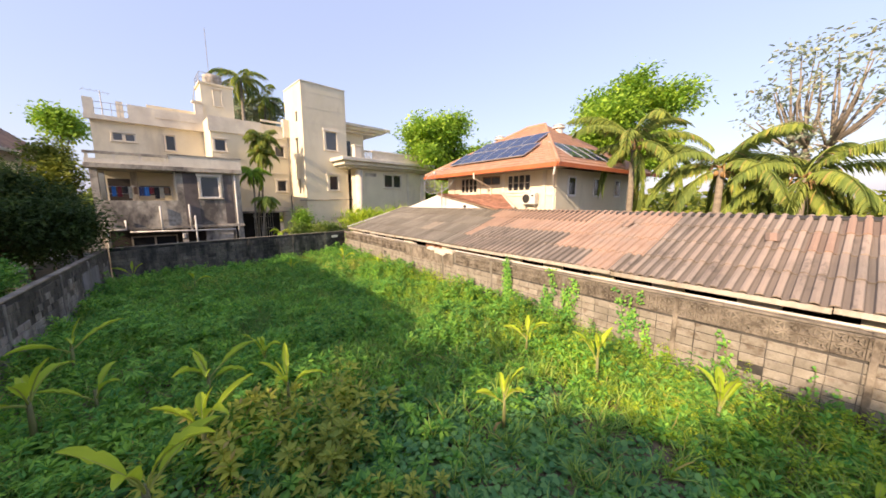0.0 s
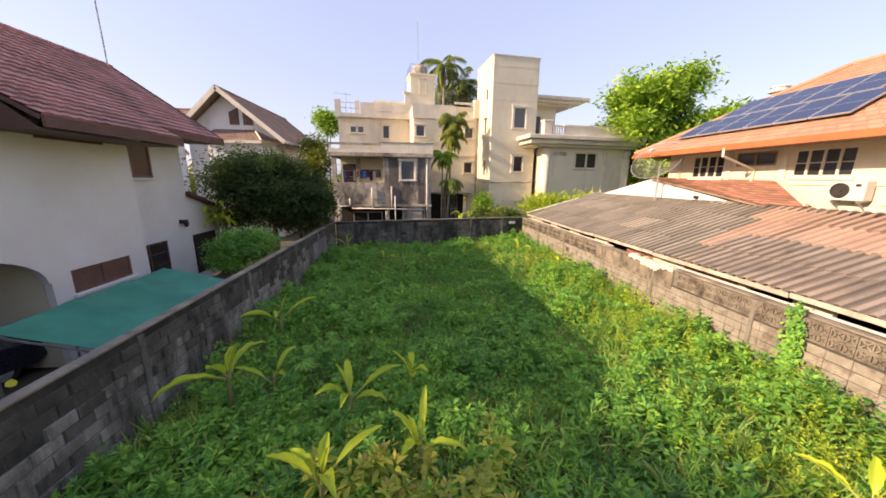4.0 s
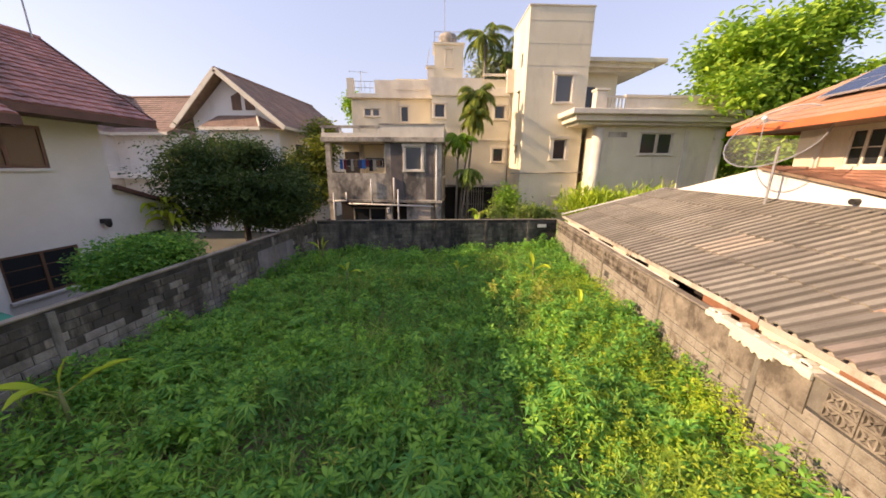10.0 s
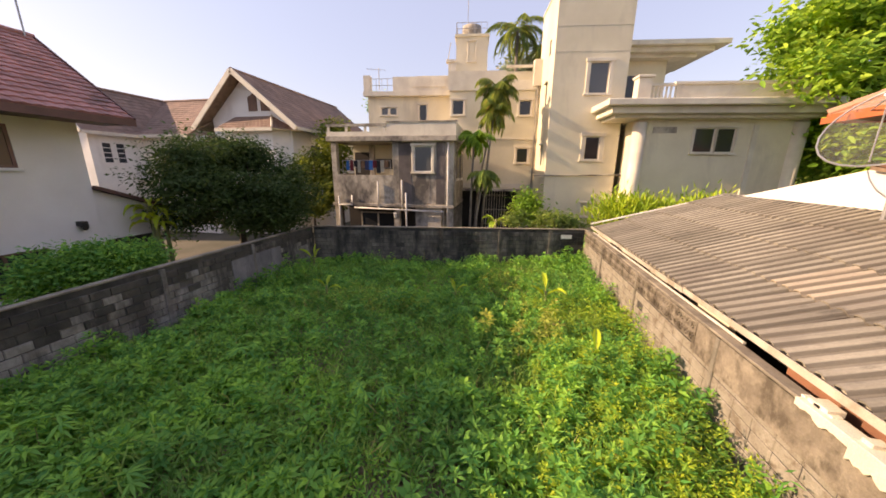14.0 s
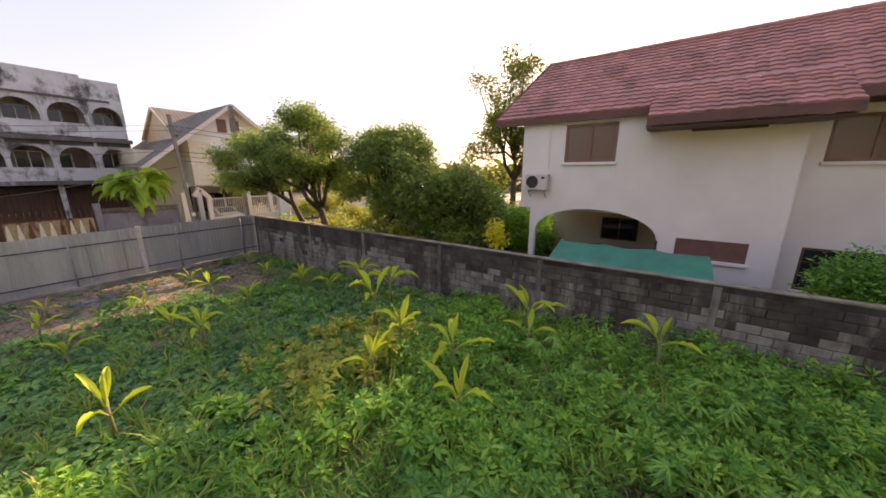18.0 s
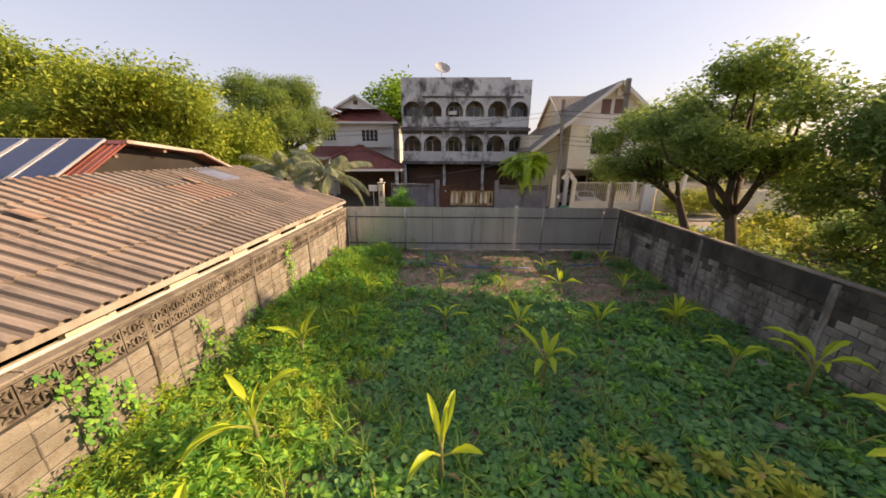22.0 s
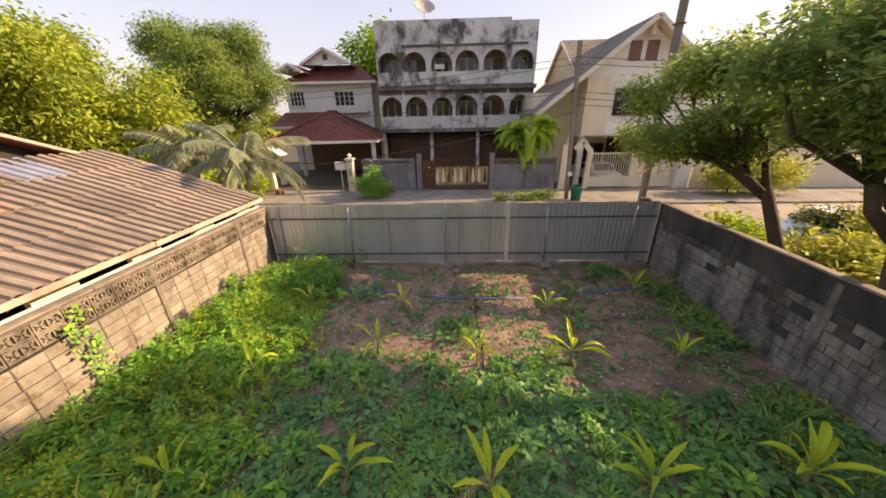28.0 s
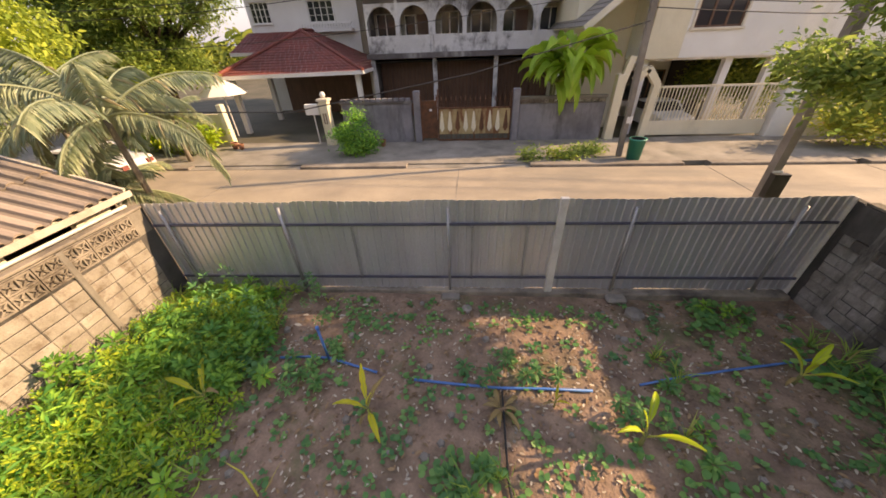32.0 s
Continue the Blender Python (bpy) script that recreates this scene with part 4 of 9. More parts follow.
    for xe, x in ((0.1, 0.72), (13.75, 14.05)):
        part("barge_board", Mesh().beam((xe, -0.2, 6.37), (x, RD, RZ - 0.03), 0.05, 0.24).beam((x, 8.4, 6.35), (x, RD, RZ - 0.03), 0.05, 0.24), M_FASCIA, h)
    part("fascia", Mesh().box(0.1, -0.26, 6.2, 5.3, -0.2, 6.42).box(9.2, -0.26, 6.2, 13.75, -0.2, 6.42), M_FASCIA, h)
    part("soffit", Mesh().box(0.15, -0.18, 6.24, 13.7, -0.02, 6.28).box(STEP + 0.02, 0.0, 6.24, 13.7, 1.18, 6.28), M_FASCIA, h)
    # lower projecting roof over the middle
    pr = [(5.3, -1.35, 5.98), (9.28, -1.35, 5.98), (9.28, 0.6, 7.12), (5.3, 0.6, 7.12)]
    porch = part("porch_roof", deck(*pr, t=0.09), M_FASCIA, h)
    ptiles = slope_tiles(None, *pr, 0.31, 0.3, lift=0.055, curved=True)
    part("porch_fascia", Mesh().box(5.3, -1.41, 5.76, 9.28, -1.35, 5.99), M_FASCIA, porch)
    part("porch_side", Mesh().prism([(5.27, -1.3, 5.72), (5.27, -0.2, 5.72), (5.27, -0.2, 6.6)], (0.05, 0, 0)).prism([(9.17, -1.3, 5.72), (9.17, -0.2, 5.72), (9.17, -0.2, 6.6)], (0.05, 0, 0)), M_FASCIA, porch)
    part("porch_soffit", Mesh().box(5.32, -1.28, 5.72, 9.16, -0.01, 5.75), M_FASCIA, porch)
    # lean-to wall to the north
    part("garden_wall", Mesh().prism([(N, 1.3, 0), (15.0, 1.3, 0), (15.0, 1.3, 3.25), (N, 1.3, 4.05)], (0, 0.15, 0)), M_WHITEPAINT, h)
    part("wall_coping", Mesh().beam((N, 1.25, 4.12), (15.05, 1.25, 3.31), 0.5, 0.12), M_FASCIA, h)
    part("dark_gate", Mesh().box(13.1, 1.23, 0.4, 14.7, 1.28, 2.2), M_DARKMETAL, h)
    part("wall_lamp", Mesh().box(12.28, 0.94, 2.84, 12.46, 1.2, 3.0).lathe([(0.05, 0), (0.1, 0.1), (0.1, 0.22), (0.0, 0.3)], 10, (12.37, 0.98, 2.7)), M_DARKMETAL, h)
    part("wall_lamp", Mesh().box(8.95, 0.9, 2.3, 9.09, 1.2, 2.46), M_DARKMETAL, h)
    part("downpipe", Mesh().tube([(2.2, -0.04, 6.2), (2.2, -0.04, 4.6)], 0.03, 8), M_WHITEPAINT, h)
    air_conditioner("white wall-mounted air conditioner outdoor unit", (-10.38, 1.46, 3.82), 90)
    return h, deckm, tiles, porch, ptiles


HOUSE_W, ROOF_W, TILES_W, PORCH_W, PTILES_W = house_west()


def antenna(name, label, base, height, arms, turn):
    t = thing(name, label, "antenna", base, turn)
    part("mast", Mesh().tube([(0, 0, 0), (0, 0, height)], 0.028, 6), M_STEEL, t)
    part("boom", Mesh().tube([(-0.9, 0, height - 0.1), (0.5, 0, height - 0.1)], 0.012, 5), M_STEEL, t)
    for i in range(arms):
        x = -0.85 + 1.3 * i / max(1, arms - 1)
        w = 0.5 - 0.25 * i / arms
        part("element", Mesh().tube([(x, -w, height - 0.1), (x, w, height - 0.1)], 0.008, 4), M_STEEL, t)


antenna("tv_antenna", "thin television antenna mast on the tiled roof", (-14.4, 13.8, 9.2), 3.3, 4, 75)


# ---- green canvas awning and carport things beside the west wall ----
def awning():
    t = thing("awning", "green canvas awning behind the block wall", "awning")
    m = Mesh()
    nx, ny = 7, 22
    v, f = [], []
    for j in range(ny):
        for i in range(nx):
            y = 3.3 + 3.9 * j / (ny - 1)
            x = -8.75 + 1.75 * i / (nx - 1)
            z = 2.28 - 0.42 * i / (nx - 1) - 0.05 * math.sin(math.pi * ((j * 3.0 / (ny - 1)) % 1)) + 0.012 * math.sin(7 * y + 3 * x)
            v.append((x, y, z))
    for j in range(ny - 1):
        for i in range(nx - 1):
            f.append((j * nx + i, j * nx + i + 1, (j + 1) * nx + i + 1, (j + 1) * nx + i))
    n = len(v)
    m.add(v, f)
    m.add([(x, y, z - 0.01) for x, y, z in v], [tuple(reversed(q)) for q in f])
    part("canvas", m, M_GREENCLOTH, t, smooth=True)
    for y in (3.3, 4.6, 5.9, 7.2):
        part("rafter", Mesh().beam((-8.8, y, 2.22), (-6.95, y, 1.78), 0.03, 0.03), M_STEEL, t)
        part("leg", Mesh().tube([(-7.0, y, 0), (-7.0, y, 1.8)], 0.022, 6), M_STEEL, t)
        part("leg", Mesh().tube([(-8.75, y, 0), (-8.75, y, 2.22)], 0.022, 6), M_STEEL, t)


awning()


def car(label, at, turn, paint, length=4.3, group=""):
    t = thing("car", label, "car", at, turn, group)
    L = length
    side = [(0, 0.35), (0.05, 0.75), (0.9, 0.92), (1.35, 1.38), (2.7, 1.42), (3.3, 0.98), (L - 0.1, 0.85), (L, 0.4), (L - 0.15, 0.25), (0.15, 0.25)]
    part("body", Mesh().prism([(x, 0, z) for x, z in side], (0, 1.68, 0)), paint, t, bevel=0.06)
    part("windscreen", Mesh().prism([(0.98, 0.12, 0.96), (0.98, 1.56, 0.96), (1.34, 1.46, 1.36), (1.34, 0.22, 1.36)], (-0.02, 0, 0.012)), M_GLASS, t)
    part("rear_window", Mesh().prism([(2.74, 0.22, 1.39), (2.74, 1.46, 1.39), (3.24, 1.56, 1.02), (3.24, 0.12, 1.02)], (0.02, 0, 0.012)), M_GLASS, t)
    for y, s in ((-0.005, -1), (1.685, 1)):
        part("side_window", Mesh().prism([(1.12, y, 0.98), (3.1, y, 0.98), (2.66, y, 1.34), (1.42, y, 1.34)], (0, 0.006 * s, 0)), M_GLASS, t)
    for x in (0.85, L - 0.85):
        for y in (0.02, 1.48):
            w = part("wheel", Mesh().tube([(x, y, 0.31), (x, y + 0.18, 0.31)], 0.31, 18), M_TYRE, t)
            part("rim", Mesh().tube([(x, y - 0.012, 0.31), (x, y + 0.192, 0.31)], 0.19, 14), M_ALU, w)
    for y in (0.12, 1.26):
        part("headlight", Mesh().box(-0.01, y, 0.58, 0.06, y + 0.3, 0.7), M_ALU, t)
        part("tail_light", Mesh().box(L - 0.08, y, 0.6, L + 0.005, y + 0.28, 0.76), M_ROOFCRIMSON, t)


car("dark car parked under the carport arch", (-12.0, 1.9, 0.0), 75, M_CARDARK)

# ---- stained concrete annex behind the back wall ----
def annex():
    h = thing("annex_building", "stained grey concrete two-storey annex with a laundry balcony", "building", (-7.3, 21.5, 0), 2)
    at = lambda u, d, z: (u, d, z)
    W, D = 7.05, 4.6
    m = Mesh()
    wall_with_holes(m, 3.65, W, 2.95, 6.35, [(4.85, 4.75, 5.85, 6.1)], 0.15, at)
    m.box(0.3, 0, 2.95, 3.65, 0.12, 4.55)
    m.box(0, 0, 0, 0.3, 0.3, 6.35)
    m.box(3.65, 0, 0, 3.95, 0.3, 2.9).box(W - 0.3, 0, 0, W, 0.3, 2.9)
    m.box(4.9, 0.02, 0, 6.4, 0.2, 2.9)
    m.box(W - 0.15, 0.15, 2.95, W, D, 6.35).box(0, 0.3, 2.95, 0.15, D, 4.6)
    m.box(0, D - 0.15, 0, W, D, 6.35)
    part("wall", m, M_OLDCONC, h)
    part("dark_panel", Mesh().box(3.98, -0.012, 3.0, 4.7, 0.0, 6.3).box(6.1, -0.012, 3.0, 6.6, 0.0, 6.3), M_APTDARK, h)
    part("pale_panel", Mesh().box(4.9, -0.01, 3.05, 5.75, 0.0, 4.5), M_OLDCONC, h)
    part("floor_slab", Mesh().box(-0.05, -0.12, 2.8, W + 0.05, D, 2.95), M_OLDCONC, h, bevel=0.01)
    part("roof_slab", Mesh().box(-0.15, -0.25, 6.35, W + 0.15, D + 0.1, 6.62), M_OLDCONC, h, bevel=0.015)
    par = Mesh().box(-0.1, -0.2, 6.62, 3.4, -0.08, 6.85).box(3.4, -0.2, 6.62, W + 0.12, -0.06, 7.3).box(W, -0.06, 6.62, W + 0.12, D, 7.3).box(-0.1, -0.08, 6.62, 0.02, D, 6.9)
    for u in (-0.05, 1.0, 2.1, 3.2):
        par.box(u, -0.19, 6.85, u + 0.12, -0.09, 7.12)
    part("parapet", par, M_CREAMTRIM, h)
    part("parapet_rail", Mesh().box(-0.12, -0.22, 7.12, 3.42, -0.06, 7.26).box(3.38, -0.24, 7.3, W + 0.16, -0.02, 7.36), M_OLDCONC, h)
    # loggia behind the balcony
    part("room", Mesh().box(0.31, 2.2, 2.96, 3.64, 2.3, 6.34).box(3.55, 0.2, 2.96, 3.64, 2.2, 6.34), M_CREAM, h)
    part("loggia_column", Mesh().box(1.45, 2.0, 2.96, 1.75, 2.2, 6.34), M_OLDCONC, h)
    # flat dark slabs paint the shade of the openings and the lower room
    part("room_opening", Mesh().box(0.4, 2.17, 3.3, 1.4, 2.2, 5.9).box(1.8, 2.17, 4.9, 3.3, 2.2, 5.5), M_ROOMSHADE, h)
    part("lower_room", Mesh().box(0.3, 1.2, 0, 4.9, 1.3, 2.8), M_ROOMSHADE, h)
    lw = window(h, 1.2, 1.4, 3.4, 2.35, 0.9, M_OLDCONC, M_GLASS, 2, 1, bar=0.08)
    window(h, 4.85, 4.75, 5.85, 6.1, 0.0, M_WHITEPAINT, M_GLASSGREY, 1, 1, surround=M_CREAMTRIM, sw=0.13, proud=0.06)
    # side windows facing east
    for y in (1.2, 3.0):
        part("side_window", Mesh().box(W + 0.0, y, 4.4, W + 0.03, y + 0.9, 5.9), M_GLASS, h)
        part("side_window_frame", Mesh().box(W, y - 0.1, 4.25, W + 0.06, y + 1.0, 4.4).box(W, y - 0.1, 5.9, W + 0.06, y + 1.0, 6.0), M_CREAMTRIM, h)
    # drain pipes
    for pts in ([(0.35, -0.1, 1.0), (0.35, -0.1, 3.35)], [(0.35, -0.1, 2.85), (1.15, -0.1, 2.85), (1.15, -0.1, 3.4)], [(2.75, -0.1, 2.7), (2.75, -0.1, 4.2)], [(4.15, -0.08, 2.7), (4.15, -0.08, 4.3)], [(4.4, -0.12, 0.8), (4.4, -0.12, 3.6)],
                [(1.3, -0.14, 2.7), (6.55, -0.14, 2.6), (6.55, -0.14, 0.8)], [(6.75, -0.06, 0.8), (6.75, -0.06, 6.3)]):
        part("drain_pipe", Mesh().tube(pts, 0.05, 8), M_PVC, h, smooth=True)
    part("drying_rack", Mesh().tube([(0.5, 0.3, 5.35), (3.4, 0.3, 5.35)], 0.015, 5).tube([(0.5, 0.3, 4.55), (0.5, 0.3, 5.35)], 0.015, 5).tube([(3.4, 0.3, 4.55), (3.4, 0.3, 5.35)], 0.015, 5).tube([(0.5, 0.3, 4.95), (3.4, 0.3, 4.95)], 0.012, 5), M_ALU, h)
    rng = random.Random(3)
    for i in range(11):
        u = 0.75 + i * 0.23
        w, l = rng.uniform(0.14, 0.24), rng.uniform(0.35, 0.75)
        g = Mesh()
        n = 5
        for k in range(n):
            a, b = u + w * k / n, u + w * (k + 1) / n
            g.prism([(a, 0.27 + 0.03 * (k % 2), 5.36), (b, 0.27 + 0.03 * ((k + 1) % 2), 5.36), (b + 0.01, 0.25 + 0.04 * ((k + 1) % 2), 5.36 - l), (a - 0.01, 0.25 + 0.04 * (k % 2), 5.36 - l)], (0, 0.012, 0))
        c = solo("garment", g, CLOTH[i % 6], "washed garment hanging on the balcony drying rack", "clothes", group="laundry on the balcony")
        c.matrix_basis = h.matrix_basis.copy()
    part("plumbing_trap", Mesh().tube([(3.75, -0.1, 2.2), (3.75, -0.18, 2.45)], 0.09, 8), M_PVC, h)


annex()


# ---- cream concrete house complex to the north ----
def railing(parent, a, b, h=0.8, n=6, material=M_STEEL):
    a, b = Vector(a), Vector(b)
    m = Mesh()
    for k in (0.5, 1.0):
        m.tube([a + Vector((0, 0, h * k)), b + Vector((0, 0, h * k))], 0.02, 5)
    for i in range(n + 1):
        p = a.lerp(b, i / n)
        m.tube([p, p + Vector((0, 0, h))], 0.016, 5)
    return part("railing", m, material, parent)


def cream_complex():
    h = thing("cream_house", "large cream rendered concrete house with a stair tower and terraces", "house", (4.7, 24.0, 0), 7)
    at = lambda u, d, z: (u, d, z)
    # stair tower
    m = Mesh()
    wall_with_holes(m, 0, 3.85, 0, 14.15, [(1.9, 8.95, 2.9, 10.5), (2.05, 5.5, 2.85, 6.75), (2.25, 2.3, 3.2, 3.05)], 0.2, at)
    wall_with_holes(m, 0.2, 3.6, 0, 14.15, [(1.2, 8.6, 1.6, 9.8), (1.2, 5.2, 1.6, 6.4), (1.0, 11.2, 1.4, 12.0)], 0.2, lambda u, d, z: (d, u, z))
    m.box(3.65, 0.2, 0, 3.85, 3.6, 14.15).box(0, 3.6, 0, 3.85, 3.8, 14.15).box(0.2, 0.2, 14.0, 3.65, 3.6, 14.1)
    part("tower_wall", m, M_CREAM, h)
    for z in (11.0, 12.2, 13.4):
        part("groove", Mesh().box(0.0, -0.012, z, 3.85, 0.0, z + 0.03), M_CREAMTRIM, h)
    part("tower_coping", Mesh().box(-0.05, -0.05, 14.15, 3.9, 3.85, 14.22), M_CREAMTRIM, h)
    window(h, 1.9, 8.95, 2.9, 10.5, 0, M_CREAMTRIM, M_GLASSGREY, 1, 1, surround=M_CREAMTRIM, sw=0.18, proud=0.06)
    window(h, 2.05, 5.5, 2.85, 6.75, 0, M_CREAMTRIM, M_GLASS, 1, 1, surround=M_CREAMTRIM, sw=0.22, proud=0.07)
    window(h, 2.25, 2.3, 3.2, 3.05, 0, M_CREAMTRIM, M_CREAM, 1, 1, surround=M_CREAMTRIM, sw=0.12, proud=0.05)
    for z in (5.2, 8.6):
        part("slit_pane", Mesh().box(0.1, 1.2, z, 0.12, 1.6, z + 1.2), M_GLASS, h)
        part("slit_hood", Mesh().box(-0.15, 1.1, z + 1.2, 0.0, 1.7, z + 1.28), M_CREAMTRIM, h)
    part("conduit", Mesh().tube([(-0.6, -0.05, 4.6), (4.6, -0.05, 4.7), (4.75, -0.05, 5.4)], 0.04, 6), M_OLDCONC, h)
    # right-hand wing, a storey and a half, with a terrace on top
    m = Mesh()
    wall_with_holes(m, 4.2, 12.2, 0, 7.45, [(7.0, 5.85, 8.0, 7.05), (8.05, 5.85, 8.95, 7.05)], 0.2, lambda u, d, z: (u, -1.2 + d, z))
    m.box(4.2, -1.0, 0, 4.4, 0.2, 7.45).box(12.0, -1.0, 0, 12.2, 6, 7.45).box(4.2, 5.8, 0, 12.0, 6.0, 7.45)
    part("wing_wall", m, M_CREAM, h)
    window(h, 7.0, 5.85, 7.98, 7.05, -1.2, M_CREAMTRIM, M_GLASS, 1, 1, surround=M_CREAMTRIM, sw=0.1)
    window(h, 8.07, 5.85, 8.95, 7.05, -1.2, M_CREAMTRIM, M_GLASS, 1, 1, surround=M_CREAMTRIM, sw=0.1)
    part("vent_grille", Mesh().box(4.95, -1.23, 6.8, 6.1, -1.2, 7.1), M_OLDCONC, h)
    for u in (4.3, 11.85):
        part("pilaster", Mesh().tube([(u, -1.2, 0), (u, -1.2, 7.3)], 0.32, 14), M_CREAMTRIM, h, smooth=True)
    part("pilaster_strip", Mesh().box(9.7, -1.26, 0, 9.95, -1.2, 7.2), M_CREAMTRIM, h)
    eave = Mesh()
    for z0, z1, o in ((7.45, 7.62, 0.5), (7.62, 7.95, 0.8), (7.95, 8.25, 1.1)):
        eave.box(4.2 - o - 0.9, -1.2 - o, z0, 12.2 + o * 0.4, 6.0, z1)
    part("eave_slab", eave, M_CREAMTRIM, h, bevel=0.03)
    part("terrace_wall", Mesh().box(5.6, -1.5, 8.25, 11.6, -1.35, 9.0).box(5.5, -1.58, 9.0, 11.7, -1.28, 9.12).box(11.5, -1.35, 8.25, 11.65, 5, 9.0), M_CREAMTRIM, h)
    part("terrace_pier", Mesh().box(3.75, -1.6, 8.25, 4.4, -1.1, 9.3).box(3.68, -1.68, 9.3, 4.47, -1.02, 9.42), M_CREAMTRIM, h, bevel=0.02)
    for i in range(5):
        u = 4.58 + i * 0.2
        part("baluster", Mesh().lathe([(0.04, 0), (0.075, 0.15), (0.04, 0.4), (0.06, 0.62), (0.04, 0.7)], 8, (u, -1.43, 8.25)), M_CREAMTRIM, h)
    part("baluster_rail", Mesh().box(4.4, -1.52, 8.95, 5.6, -1.34, 9.07), M_CREAMTRIM, h)
    part("broken_frame", Mesh().beam((10.6, -1.4, 9.1), (12.0, -1.3, 9.5), 0.12, 0.1).beam((12.0, -1.3, 9.5), (12.1, 2.5, 9.5), 0.12, 0.1).box(11.9, -1.4, 8.25, 12.05, -1.25, 9.5), M_OLDCONC, h)
    # upper room with overhanging flat roof
    part("upper_room", Mesh().box(3.85, 2.4, 8.25, 7.0, 6, 11.2), M_CREAM, h)
    part("upper_door", Mesh().box(4.5, 2.36, 8.3, 5.5, 2.4, 10.4), M_GLASS, h)
    up = Mesh()
    for z0, z1, o in ((11.2, 11.4, 1.2), (11.4, 11.65, 1.9), (11.65, 11.9, 2.5)):
        up.box(3.86, 2.4 - o * 0.5, z0, 7.0 + o, 6 + 0.3, z1)
    part("upper_roof_slab", up, M_CREAMTRIM, h, bevel=0.02)
    roof_side(h, (3.9, 1.6, 11.92), (8.2, 1.6, 11.92), (7.4, 3.6, 12.5), (3.9, 3.6, 12.5), M_ROOFGREY, M_ROOFGREY, 0.4, 0.4)
    # middle wing
    m = Mesh()
    D = 3.3
    wall_with_holes(m, -5.8, 0.0, 0, 11.0, [(-1.25, 5.4, -0.5, 6.35), (-1.25, 8.4, -0.5, 9.3), (-5.6, 8.45, -4.85, 9.35), (-5.2, 0.3, -0.9, 3.6)], 0.2, lambda u, d, z: (u, D + d, z))
    m.box(-5.8, D + 0.2, 0, -5.6, 9, 11.0).box(-5.8, 8.8, 0, 0, 9.0, 11.0).box(-5.6, D + 0.2, 10.7, 0, 8.8, 10.85)
    part("middle_wall", m, M_CREAM, h)
    for a, b, c, d in ((-1.25, 5.4, -0.5, 6.35), (-1.25, 8.4, -0.5, 9.3), (-5.6, 8.45, -4.85, 9.35)):
        window(h, a, b, c, d, D, M_CREAMTRIM, M_GLASS, 1, 1, surround=M_CREAMTRIM, sw=0.12)
    # dark sheet as the painted shade behind the wide opening
    part("dark_room", Mesh().box(-5.2, D + 1.2, 0, -0.9, D + 1.3, 3.6), M_ROOMSHADE, h)
    g = Mesh()
    for i in range(9):
        g.box(-3.3 + i * 0.18, D + 0.05, 0.8, -3.27 + i * 0.18, D + 0.08, 3.5)
    for z in (1.2, 2.2, 3.2):
        g.box(-3.4, D + 0.05, z, -1.7, D + 0.08, z + 0.03)
    part("window_grille", g, M_CREAMTRIM, h)
    part("string_course", Mesh().box(-5.85, D - 0.06, 3.75, 0.0, D, 4.0).box(-5.85, D - 0.06, 6.9, 0, D, 7.0).box(-5.9, D - 0.12, 9.9, 0.0, D, 10.1), M_CREAMTRIM, h)
    part("canopy", Mesh().box(-5.4, D - 0.9, 3.55, -0.7, D, 3.68), M_OLDCONC, h)
    part("parapet", Mesh().box(-5.9, D - 0.1, 10.1, -2.2, D, 11.05).box(-0.5, D - 0.3, 10.1, 0.0, D + 0.2, 11.6).box(-2.2, D - 0.1, 10.1, -0.5, D, 10.5).box(-2.2, D - 0.12, 11.2, -0.5, D + 0.02, 11.35), M_CREAMTRIM, h)
    part("downpipe", Mesh().tube([(-0.15, D - 0.1, 0.5), (-0.15, D - 0.1, 11.0)], 0.05, 6), M_OLDCONC, h)
    # left wing, set further back
    D2, A, B = 6.2, -12.2, -5.8
    m = Mesh()
    wall_with_holes(m, A, B, 0, 10.4, [(A + 1.0, 8.9, A + 1.55, 9.45), (A + 1.65, 8.9, A + 2.2, 9.45), (A + 3.9, 8.5, A + 4.5, 9.65)], 0.2, lambda u, d, z: (u, D2 + d, z))
    m.box(A, D2 + 0.2, 0, A + 0.2, 13, 10.4).box(A, 12.8, 0, B, 13, 10.4).box(A + 0.2, D2 + 0.2, 10.0, B, 12.8, 10.2)
    part("left_wall", m, M_CREAM, h)
    for a, c in ((A + 1.0, A + 1.55), (A + 1.65, A + 2.2)):
        window(h, a, 8.9, c, 9.45, D2, M_CREAMTRIM, M_GLASSGREY, 1, 1, surround=M_CREAMTRIM, sw=0.07)
    window(h, A + 3.9, 8.5, A + 4.5, 9.65, D2, M_CREAMTRIM, M_GLASS, 1, 1, surround=M_CREAMTRIM, sw=0.08)
    part("cornice", Mesh().box(A - 0.25, D2 - 0.35, 10.2, B, D2, 10.5), M_CREAMTRIM, h)
    part("terrace_parapet", Mesh().box(A - 0.2, D2 - 0.3, 10.5, A + 0.3, D2 + 0.2, 11.6).box(A + 2.0, D2 - 0.25, 10.5, B, D2 - 0.1, 11.5).box(A + 3.4, D2 - 0.3, 10.8, B - 0.5, D2 - 0.25, 11.4), M_CREAMTRIM, h)
    railing(h, (A + 0.3, D2 - 0.15, 10.5), (A + 2.0, D2 - 0.15, 10.5), 0.9, 4)
    part("terrace_post", Mesh().box(A + 1.4, D2 + 3.0, 10.4, A + 1.8, D2 + 3.4, 12.3), M_CREAMTRIM, h)
